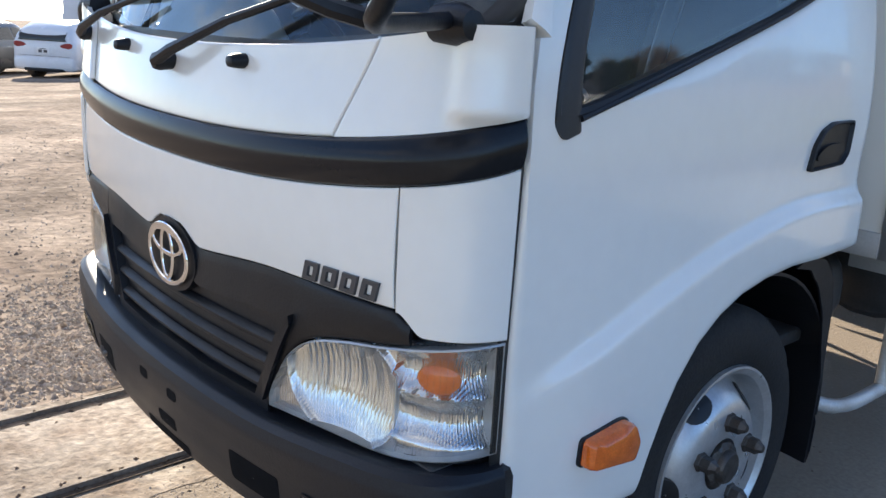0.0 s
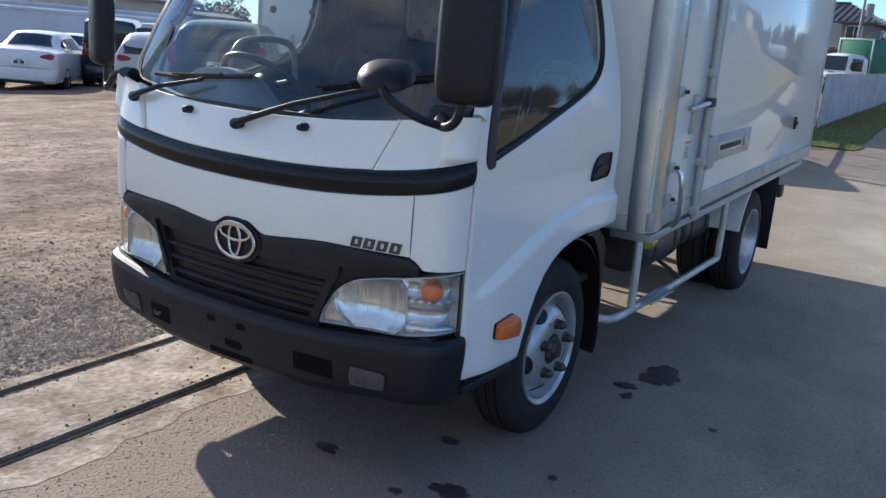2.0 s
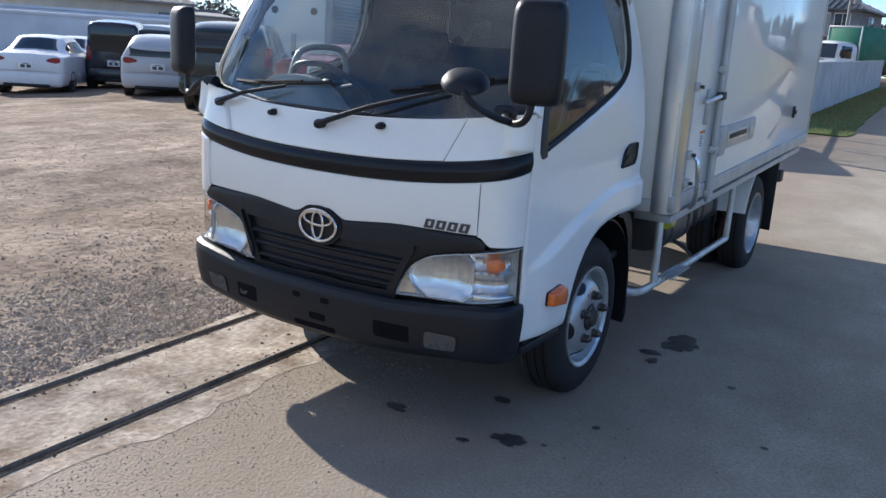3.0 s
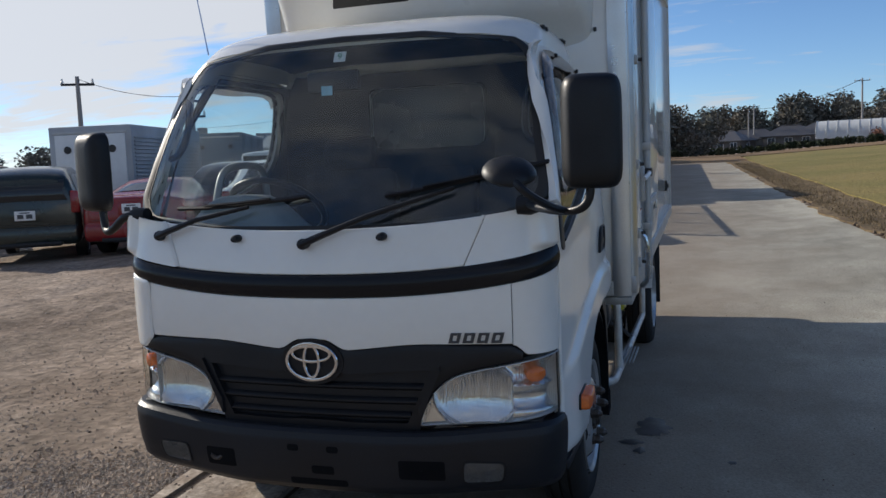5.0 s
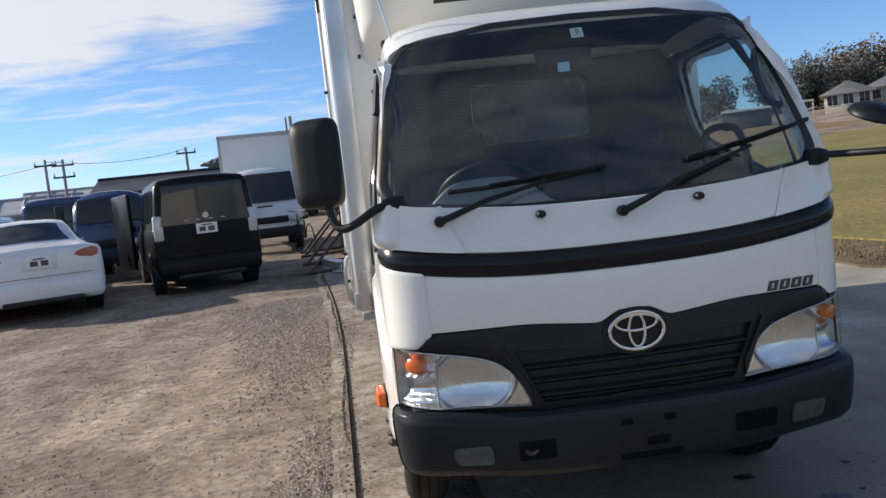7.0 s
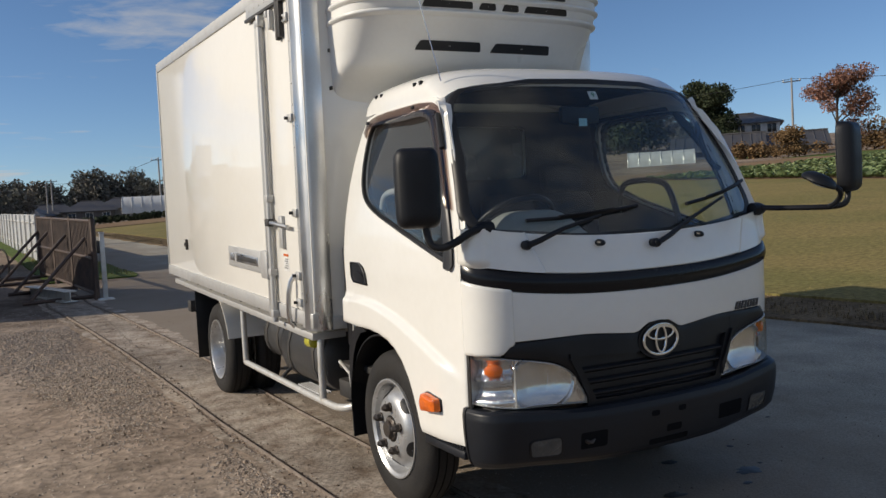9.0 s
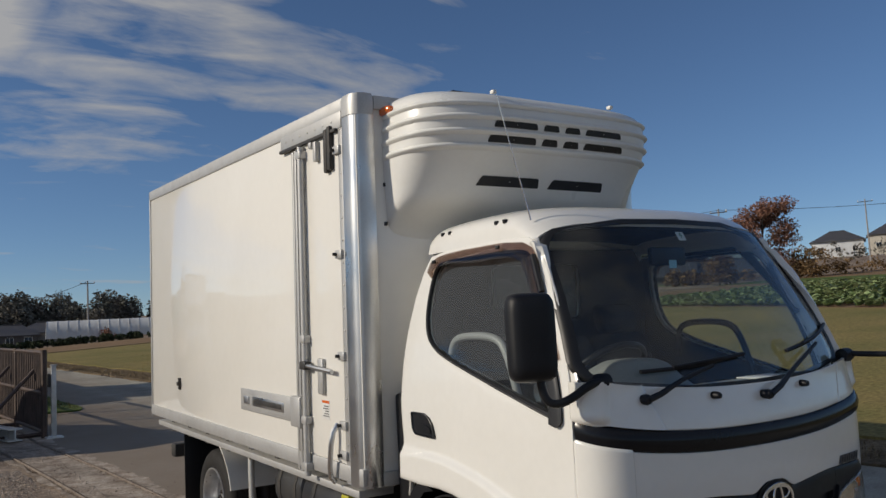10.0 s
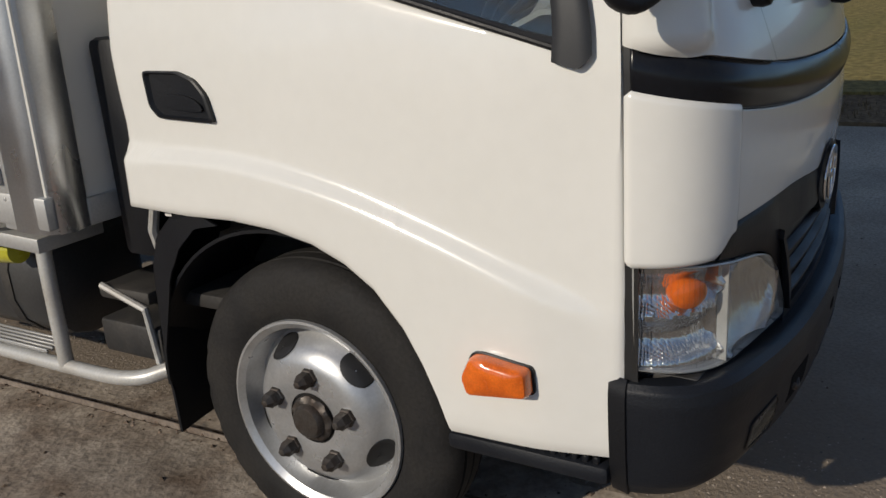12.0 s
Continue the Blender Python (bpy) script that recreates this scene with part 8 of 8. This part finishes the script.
def belt(name, pts, h, depth, n, size, mat, label, seed):
    """A far belt of trees along a line of (x, y, scale): many uneven crowns."""
    rnd = random.Random(seed)
    blobs = []
    for (x0, y0, s0), (x1, y1, s1) in zip(pts, pts[1:]):
        k = max(2, int(math.hypot(x1 - x0, y1 - y0) / (h * 0.21)))
        for i in range(k):
            f = (i + rnd.random()) / k
            hh = h * (s0 + (s1 - s0) * f) * rnd.uniform(0.72, 1.08)
            x, y = x0 + (x1 - x0) * f + rnd.uniform(-depth, depth), y0 + (y1 - y0) * f + rnd.uniform(-depth, depth)
            r = hh * rnd.uniform(0.30, 0.48)
            g = height(x, y)
            blobs.append((x, y, g + hh * 0.58, r, r, hh * 0.46))
            blobs.append((x + rnd.uniform(-r, r), y + rnd.uniform(-r, r), g + hh * 0.3, r, r, hh * 0.36))
    ob = leaves(name, blobs, n, size, mat, None, seed)
    return tagged(ob, label, "trees", kind="stuff")


belt("wood", [(-12, 170, 0.8), (4, 168, 1.0), (14, 168, 1.05), (28, 166, 1.0), (46, 172, 0.8), (62, 184, 0.75), (82, 182, 0.8)], 9.5, 3, 110000, 0.30, LEAFHAZE, "dark far wood behind the greenhouse", 21)
belt("wood", [(57, 126, 0.8), (62, 122, 0.95), (70, 120, 1.0), (82, 120, 1.0), (95, 108, 0.9), (104, 101, 0.75)], 8.8, 3, 44000, 0.24, LEAFHAZE, "dark wood behind the houses", 22)
belt("wood", [(74, 130, 1.2), (85, 122, 1.5), (100, 106, 1.3)], 7.6, 2, 26000, 0.26, LEAFDRY, "tawny autumn wood on the slope", 23)
belt("wood", [(132, 78, 0.5), (142, 72, 0.6), (152, 66, 0.9), (157, 56, 1.35), (160, 48, 1.3), (162, 42, 1.0), (164, 32, 1.1), (168, 10, 1.1), (168, -30, 1.0)], 7.5, 2.5, 40000, 0.28, LEAFHAZE, "dark wood on the hill", 24)
belt("wood", [(-118, 72, 0.9), (-107, 85, 1.15), (-100, 93, 1.0), (-90, 104, 1.0), (-72, 118, 0.9), (-45, 132, 0.8)], 9.6, 3, 60000, 0.28, LEAFHAZE, "dark wood behind the warehouses", 25)
belt("wood", [(-46, 97, 0.8), (-40, 99, 1.0), (-34, 101, 0.8), (-24, 104, 0.6)], 6.5, 2, 7000, 0.3, LEAFHAZE, "dark trees behind the sheds", 26)
belt("wood", [(-34, 70, 0.9), (-30, 72, 0.7)], 5.5, 1, 1800, 0.2, LEAFDRY, "tawny tree behind the sheds", 27)
belt("wood", [(-9, 99, 0.8), (-5, 97, 1.0), (-2, 97, 1.1), (0.2, 98, 1.0)], 6.2, 2, 16000, 0.20, LEAFHAZE, "dark trees at the end of the lane", 28)
belt("hedge", [(60, 54.5, 1.0), (63, 51, 0.9)], 1.9, 0.8, 2600, 0.14, LEAFDRY, "tawny hedge before the barn", 29)
belt("hedge", [(66, 51, 0.7), (74, 40, 0.8), (84, 26, 0.9), (92, 10, 1.0), (98, -10, 1.0)], 2.0, 1.0, 9000, 0.15, LEAFDRY, "tawny hedge along the field", 30)
belt("hedge", [(88, 38, 1.0), (93, 31, 0.9), (96, 24, 0.8)], 2.6, 1.2, 4500, 0.16, LEAFDRY, "bare brown bushes before the houses", 31)
belt("hedge", [(-6, 110, 1.0), (4, 109, 0.9), (16, 107, 0.9), (30, 105, 0.9)], 1.1, 1, 16000, 0.16, LEAFDARK, "low dark hedge before the greenhouse", 32)


def cabbages(n, seed):
    """Rows of cabbages: each a ring of broad leaves round a head, all one joined stuff."""
    rnd = random.Random(seed)
    vs, fs = [], []
    for _ in range(n):
        y = rnd.uniform(-12, 34)
        row = int(rnd.random() ** 1.3 * 30)
        x = 21.0 + 0.3 * y + 0.72 * row + rnd.uniform(-0.08, 0.08)
        y = round(y / 0.45) * 0.45 + rnd.uniform(-0.07, 0.07)
        z = height(x, y) + 0.06
        r = rnd.uniform(0.15, 0.25)
        for j in range(8):
            a = 6.283 * j / 8 + rnd.uniform(-0.3, 0.3)
            lift = rnd.uniform(0.15, 0.95)
            c, s = math.cos(a), math.sin(a)
            w = r * rnd.uniform(0.5, 0.75)
            k = len(vs)
            q = r * (1.25 - 0.55 * lift)
            vs += [(x, y, z + 0.03), (x + c * q * 0.6 - s * w, y + s * q * 0.6 + c * w, z + r * lift * 0.75 + 0.03), (x + c * q, y + s * q, z + r * lift * 1.25), (x + c * q * 0.6 + s * w, y + s * q * 0.6 - c * w, z + r * lift * 0.75 + 0.03)]
            fs += [(k, k + 1, k + 2), (k, k + 2, k + 3)]
    me = bpy.data.meshes.new("cabbages")
    me.from_pydata(vs, [], fs)
    me.materials.append(LEAFCAB)
    tagged(new("cabbages", me), "rows of blue-green cabbages with broad leaves", "cabbages", kind="stuff")


cabbages(6500, 41)


def tufts(name, n, place, h, mat, label, seed):
    """Blades of grass, three sides each."""
    rnd = random.Random(seed)
    vs, fs = [], []
    for _ in range(n):
        x, y = place(rnd)
        z = height(x, y) + 0.02
        a, k, hh = rnd.uniform(0, 6.28), len(vs), h * rnd.uniform(0.4, 1.3)
        c, s, w, ln = math.cos(a), math.sin(a), 0.006 + 0.05 * h, rnd.uniform(-0.6, 0.6) * hh
        vs += [(x - c * w, y - s * w, z), (x + c * w, y + s * w, z), (x - s * ln, y + c * ln, z + hh)]
        fs.append((k, k + 1, k + 2))
    me = bpy.data.meshes.new(name)
    me.from_pydata(vs, [], fs)
    me.materials.append(mat)
    tagged(new(name, me), label, "grass", kind="stuff")


BLADEDRY = per_island(material("dry grass blade", (0.24, 0.18, 0.10), 0.9, vary=0.2, second=(0.15, 0.11, 0.06)), 0.45, 1.3)
BLADEGREEN = per_island(material("young crop blade", (0.24, 0.19, 0.068), 0.85, vary=0.2, second=(0.26, 0.20, 0.08)), 0.6, 1.4)
tufts("verge_grass", 20000, lambda r: (lambda y: (kerb(y) + 0.12 + abs(r.gauss(0, 0.5)), y))(r.uniform(-9, 40)), 0.055, BLADEDRY, "dry straw grass along the driveway", 51)
tufts("fence_tufts", 5000, lambda r: (lambda y: (lane_left(y) - 0.05 - (lane_left(y) + 1.35) * r.random(), y))(r.uniform(15.5, 42)), 0.07, BLADEGREEN, "short grass along the fence", 53)
tufts("crop", 60000, lambda r: (lambda y: (kerb(y) + 1.1 + 15 * r.random() ** 1.4, y))(r.uniform(-12, 36)), 0.055, BLADEGREEN, "low olive-green young crop", 52)

# ---------------------------------------------------------------- buildings
ROOFDARK = material("dark glazed roof tile", (0.055, 0.056, 0.062), 0.45, vary=0.15, scale=1.5, grain=12, second=(0.09, 0.085, 0.085))
ROOFGREY = material("grey metal roof", (0.17, 0.165, 0.16), 0.55, 0.2, vary=0.08, scale=0.6, second=(0.22, 0.205, 0.19))
ROOFBLACK = material("dark steel roof", (0.03, 0.03, 0.034), 0.55, 0.2, vary=0.1, scale=0.8)
WALLCREAM = material("cream plaster wall", (0.48, 0.44, 0.37), 0.85, vary=0.06, scale=1.5, second=(0.40, 0.365, 0.31))
WALLGREY = material("grey plaster wall", (0.22, 0.215, 0.205), 0.85, vary=0.06, scale=1.5, second=(0.17, 0.165, 0.16))
WALLWHITE = material("white sheet wall", (0.60, 0.62, 0.64), 0.6, vary=0.05, scale=0.8, second=(0.5, 0.51, 0.52))
WALLDARK = material("weathered dark timber wall", (0.085, 0.08, 0.078), 0.8, vary=0.15, scale=1.0, second=(0.13, 0.12, 0.11))
BLUESHEET = material("blue plastic sheet", (0.02, 0.12, 0.36), 0.45, vary=0.1, scale=1)


def house(label, x, y, az, w, d, h, roof_h, wall, roofm, hip=0.4, windows=3, storeys=1, name="house", category="house", eave=0.5, ribs=0, z=None):
    """A house with its long side w along its own x. hip: how far the ridge stops short of the ends (0: gables)."""
    t = thing(name, label, category, "houses", at=(x, y, height(x, y) - 0.3 if z is None else z), turn=(0, 0, -az))
    part("wall", boxes((-w / 2, w / 2, -d / 2, d / 2, 0, h), bevel=0.03), wall, t)
    a, b = w / 2 + eave, d / 2 + eave
    r = w / 2 - hip * d if hip else a
    bm = bmesh.new()
    v = [bm.verts.new(p) for p in ((-a, -b, h), (a, -b, h), (a, b, h), (-a, b, h), (-r, 0, h + roof_h), (r, 0, h + roof_h), (-a, -b, h - 0.14), (a, -b, h - 0.14), (a, b, h - 0.14), (-a, b, h - 0.14))]
    for f in ((0, 1, 5, 4), (1, 2, 5), (2, 3, 4, 5), (3, 0, 4), (6, 7, 1, 0), (7, 8, 2, 1), (8, 9, 3, 2), (9, 6, 0, 3), (9, 8, 7, 6)):
        bm.faces.new([v[i] for i in f])
    rf = part("roof", bm, roofm, t)
    part("ridge", tube([(-r, 0, h + roof_h + 0.02), (r, 0, h + roof_h + 0.02)], 0.12, 6), roofm, rf)
    if ribs:
        for k in range(ribs):
            xx = -a + 2 * a * (k + 0.5) / ribs
            f = min(1.0, max(0.0, (a - abs(xx)) / max(0.01, a - r))) if hip else 1.0
            for s in (-1, 1):
                part("roof_rib", tube([(xx, s * b, h + 0.03), (xx, s * b * (1 - f), h + 0.03 + roof_h * f)], 0.05, 4), roofm, rf)
    for st in range(storeys):
        for k in range(windows):
            xx = -w / 2 + w * (k + 0.5) / windows
            z0 = 0.9 + 2.7 * st
            for s in (-1, 1):
                wn = part("window", boxes((xx - 0.6, xx + 0.6, s * (d / 2 + 0.02) - 0.03, s * (d / 2 + 0.02) + 0.03, z0, z0 + 1.2), bevel=0.01), PLATEWHITE, t)
                part("pane", boxes((xx - 0.54, xx - 0.02, s * (d / 2 + 0.03) - 0.03, s * (d / 2 + 0.03) + 0.03, z0 + 0.06, z0 + 1.14), (xx + 0.02, xx + 0.54, s * (d / 2 + 0.03) - 0.03, s * (d / 2 + 0.03) + 0.03, z0 + 0.06, z0 + 1.14), bevel=0.005), GLASS_DARK, wn)
        for s in (-1, 1):
            wn = part("window", boxes((s * (w / 2 + 0.02) - 0.03, s * (w / 2 + 0.02) + 0.03, -0.6, 0.6, 0.9 + 2.7 * st, 2.0 + 2.7 * st), bevel=0.01), PLATEWHITE, t)
            part("pane", boxes((s * (w / 2 + 0.03) - 0.03, s * (w / 2 + 0.03) + 0.03, -0.54, 0.54, 0.96 + 2.7 * st, 1.94 + 2.7 * st), bevel=0.005), GLASS_DARK, wn)
    return t


house("two-storey house with a dark tiled roof beyond the fence", -9.6, 74, 8, 7.5, 6.5, 5.1, 1.6, WALLGREY, ROOFDARK, 0.42, 3, 2, ribs=16, z=1.2)
house("porch wing with a dark tiled roof", -7.6, 70.0, 8, 2.4, 2.4, 3.2, 0.8, WALLGREY, ROOFDARK, 0.42, 1, 1, ribs=6, z=0.9)
house("white single-storey house with a dark roof", 87.0, 76.6, 48, 9.5, 7, 2.3, 1.5, WALLWHITE, ROOFDARK, 0.42, 5, 1, z=7.6)
house("grey weathered barn with a low roof", 66.5, 61.5, 48, 8.5, 6, 1.7, 1.7, WALLDARK, ROOFDARK, 0.0, 0, 1, name="barn", category="barn", ribs=10, z=height(66.5, 61.5) - 1.0)
house("grey weathered barn with a low roof", 72.0, 57.0, 48, 6.5, 6, 1.5, 1.5, WALLDARK, ROOFDARK, 0.0, 0, 1, name="barn", category="barn", ribs=8, z=height(72, 57) - 0.8)
house("two-storey cream house under the hill", 185.5, 111.6, 60, 11, 9, 6.2, 2.6, WALLWHITE, ROOFDARK, 0.42, 3, 2, z=10.4)
house("two-storey cream house under the hill", 187, 98.5, 60, 11, 9, 6.6, 2.6, WALLCREAM, ROOFDARK, 0.42, 3, 2, z=10.4)
house("low white house with a grey roof under the wood", 122, 37.5, 72, 9, 6, 2.6, 1.4, WALLWHITE, ROOFGREY, 0.42, 4, 1, z=7.0)
house("low cream house under the wood", 119.5, 43, 72, 6, 6, 2.4, 1.3, WALLCREAM, ROOFGREY, 0.42, 3, 1, z=6.8)
house("low dark-roofed house under the wood", 123, 30, 74, 11, 7, 2.8, 1.9, WALLDARK, ROOFDARK, 0.42, 4, 1, z=6.9)
house("blue-sheeted shed under the wood", 118, 31.5, 74, 5, 2, 1.6, 0.4, BLUESHEET, BLUESHEET, 0.0, 0, 1, name="shed", category="shed", z=6.8)
house("pink-cream two-storey house under the wood", 66.5, 164, -24, 8.5, 8.0, 4.7, 2.0, WALLCREAM, ROOFDARK, 0.42, 2, 2)
house("low cream house by the field", 56.4, 91.1, 31, 5.0, 5, 2.2, 1.4, WALLCREAM, ROOFGREY, 0.42, 3, 1)
house("cream wing of low houses with a grey roof by the field", 62.6, 90.5, 34, 7, 5, 2.3, 1.3, WALLCREAM, ROOFGREY, 0.42, 4, 1)
house("long low shed with a flat white-edged roof by the field", 42.0, 87.0, 26, 5.0, 4, 1.9, 0.12, WALLDARK, WALLWHITE, 0.0, 0, 1, name="shed", category="shed", eave=0.15, z=height(42, 87))


def shelter(label, x, y, az, w, d, h):
    """An open-sided shelter: posts, a flat roof and a rail."""
    t = thing("shelter", label, "shelter", at=(x, y, height(x, y) - 0.05), turn=(0, 0, -az))
    part("roof", boxes((-w / 2 - 0.15, w / 2 + 0.15, -d / 2 - 0.15, d / 2 + 0.15, h, h + 0.14), bevel=0.02), WALLWHITE, t)
    for px in (-w / 2, 0.0, w / 2):
        for py in (-d / 2, d / 2):
            part("post", boxes((px - 0.06, px + 0.06, py - 0.06, py + 0.06, 0, h), bevel=0.01), WALLWHITE, t)
    part("rail", boxes((-w / 2, w / 2, -d / 2 - 0.1, -d / 2 - 0.05, 0.75, 0.9), bevel=0.01), WALLWHITE, t)


shelter("white open shelter with a flat roof beside the low house", 52.2, 94.0, 30, 2.6, 2.0, 1.8)
for i, (x, y, w) in enumerate(((8, 152, 9), (14, 150, 8), (20, 149, 10), (4, 148, 7))):
    house("low dark-roofed far house before the wood", x, y, 5 + 7 * i, w, 6, 2.4, 1.7, WALLDARK if i % 2 else WALLGREY, ROOFDARK, 0.42, 3, 1)
# warehouses of the yard
house("warehouse with a low-pitched brown-grey metal roof", -48.3, 33.3, -75, 10, 9, 4.5, 1.5, WALLCREAM, ROOFGREY, 0.0, 0, 1, name="warehouse", category="warehouse", eave=0.5, ribs=16)
house("small flat-roofed annexe of the warehouse", -45.0, 38.5, -75, 5, 5, 3.6, 0.3, WALLCREAM, ROOFGREY, 0.0, 0, 1, name="warehouse", category="warehouse", eave=0.3, ribs=0)
house("long white sheet wall behind the parked cars", -36.4, 20.0, -55.6, 17, 1.2, 3.0, 0.15, WALLWHITE, WALLWHITE, 0.0, 0, 1, name="shed", category="shed", eave=0.05, ribs=0)
house("low white shed behind the cars", -15.5, 56, -10, 14, 6, 3.2, 0.8, WALLWHITE, PANELGREY, 0.0, 0, 1, name="shed", category="shed", ribs=12)
house("long dark-roofed shed behind the cars", -11.5, 50, -8, 9, 7, 2.9, 1.0, WALLDARK, ROOFBLACK, 0.0, 0, 1, name="shed", category="shed", ribs=0)
house("grey shed behind the cars", -24, 52, -16, 10, 6, 3.0, 1.0, PANELGREY, PANELGREY, 0.0, 0, 1, name="shed", category="shed", ribs=8)

# greenhouse tunnel
FILM = material("white greenhouse film", (0.62, 0.63, 0.62), 0.45, vary=0.06, scale=0.5, second=(0.5, 0.5, 0.49))


def greenhouse(label, x0, y0, x1, y1, half, rise, z, hoops):
    """A film tunnel from (x0, y0) to (x1, y1), with hoops, and a door in its first end."""
    gh = thing("greenhouse", label, "greenhouse", "greenhouses", at=(x0, y0, z))
    run = Vector((x1 - x0, y1 - y0, 0))
    side = Vector((-run.y, run.x, 0)).normalized() * half

    def tunnel(a, b):
        return tuple(run * a + side * math.cos(math.pi * b) + Vector((0, 0, rise * math.sin(math.pi * b) ** 0.8)))
    part("film", sheet(tunnel, lin(0, 1, 24), lin(0, 1, 20)), FILM, gh)
    for k in range(hoops):
        part("hoop", tube([Vector(tunnel(k / (hoops - 1), b)) + Vector((0, 0, 0.02)) for b in lin(0, 1, 14)], 0.05, 5), PIPE, gh)
    for a in (0, 1):
        part("end_wall", add_rings(bmesh.new(), [[Vector(tunnel(a, b)) + run.normalized() * o for b in lin(0, 1, 16)] for o in (0, 0.03)]), FILM, gh)
    part("end_door", boxes((-0.4 * half, 0.4 * half, -0.05, 0.05, 0, 0.8 * rise), bevel=0.01), WALLDARK, gh, m=Matrix.Rotation(math.atan2(side.y, side.x), 4, "Z"))


greenhouse("long white plastic tunnel greenhouse", 14.4, 116.8, 27.7, 114.2, 2.4, 2.25, height(22, 116) + 0.6, 12)
greenhouse("small pale plastic tunnel greenhouse beyond the cabbages", 53.7, 61.1, 58.3, 56.9, 1.3, 1.5, height(55, 59) - 0.1, 7)
house("small white hut with a flat roof beyond the cabbages", 51.0, 63.5, 41, 1.8, 1.6, 1.3, 0.1, WALLWHITE, PANELGREY, 0.0, 0, 0, name="hut", category="hut", eave=0.1, z=height(51, 63.5) - 0.05)
belt("hedge", [(20.0, 112.0, 1.0), (21.5, 112.8, 0.8)], 2.0, 0.6, 900, 0.12, LEAFBROWN, "red-brown bush at the greenhouse", 33)

# ---------------------------------------------------------------- poles and lines
POLEMAT = material("grey concrete pole", (0.30, 0.29, 0.28), 0.8, vary=0.06, scale=2)
WIRE = material("dark cable", (0.03, 0.03, 0.032), 0.6, vary=0.05)


def pole(x, y, h, az=0.0, arms=1, box=True, r=0.15):
    t = thing("utility_pole", "grey concrete utility pole with crossarms", "utility pole", "utility poles", at=(x, y, height(x, y) - 0.1), turn=(0, 0, -az))
    part("pole", tube([(0, 0, 0), (0, 0, h)], [r, r * 0.62], 10), POLEMAT, t)
    for k in range(arms):
        z = h - 0.35 - 0.7 * k
        am = part("crossarm", boxes((-0.11 * h, 0.11 * h, -0.06, 0.06, z - 0.05, z + 0.05), bevel=0.01), DARKSTEEL, t)
        for xx in (-0.1 * h, 0.0, 0.1 * h):
            part("insulator", lathe([(z + 0.05, 0.05), (z + 0.12, 0.07), (z + 0.16, 0.04), (z + 0.24, 0.05), (z + 0.26, 0.01)], 8, "z", (xx, 0, 0)), PLATEWHITE, am)
    if box:
        part("transformer", lathe([(h - 2.4, 0.02), (h - 2.4, 0.24), (h - 1.6, 0.24), (h - 1.55, 0.05)], 12, "z", (0.38, 0, 0)), POLEMAT, t)
    return Vector((x, y, height(x, y) - 0.1 + h - 0.1))


def wire(a, b, sag=0.6, r=0.016, group="power lines"):
    pts = [a.lerp(b, f) - Vector((0, 0, sag * 4 * f * (1 - f))) for f in lin(0, 1, 14)]
    tagged(part("power_line", tube(pts, r, 4), WIRE), "dark overhead power cable", "cable", group)


p1 = pole(67.7, 53, 7.6, 60, 1, False, 0.13)
p2 = pole(92.6, 28.2, 7.4, 60, 1, False, 0.13)
p3 = pole(91.4, 32.6, 4.8, 60, 1, False, 0.10)
p4 = pole(118, 66, 9.5, 60, 1, False, 0.13)
p5 = pole(20.9, 125.0, 8.8, 10, 1, False, 0.16)
p6 = pole(7.2, 146.6, 7.2, 5, 1, False, 0.15)
p7 = pole(8.2, 150.0, 8.0, 5, 1, False, 0.15)
wire(p5, p6, 1.0, 0.03)
wire(p1, p2, 0.8, 0.022)
wire(p2, Vector((110, -8, p2.z - 0.5)), 0.8, 0.022)
wire(p1, Vector((46, 76, p1.z - 0.6)), 0.8, 0.022)
q1 = pole(-25.1, 28.2, 6.2, -35, 1, False, 0.14)
q2 = pole(-21.4, 31.2, 5.2, -35, 2, True, 0.13)
q3 = pole(-19.2, 48.9, 5.6, -10, 1, False, 0.12)
q4 = pole(-18.3, 49.2, 5.5, -10, 2, False, 0.12)
q5 = pole(-11.5, 51.2, 5.3, -10, 1, False, 0.12)
q6 = pole(-3.45, 32.0, 4.6, 0, 0, True, 0.11)
q7 = pole(-58, 46, 7.5, -45, 1, False, 0.14)
q8 = pole(-5.85, 60, 7.3, 0, 0, True, 0.12)
wire(q3, q5, 0.4, 0.014)
wire(q4, Vector((-45, 60, q4.z - 0.3)), 0.6, 0.014)
wire(q2, q1, 0.3, 0.012)
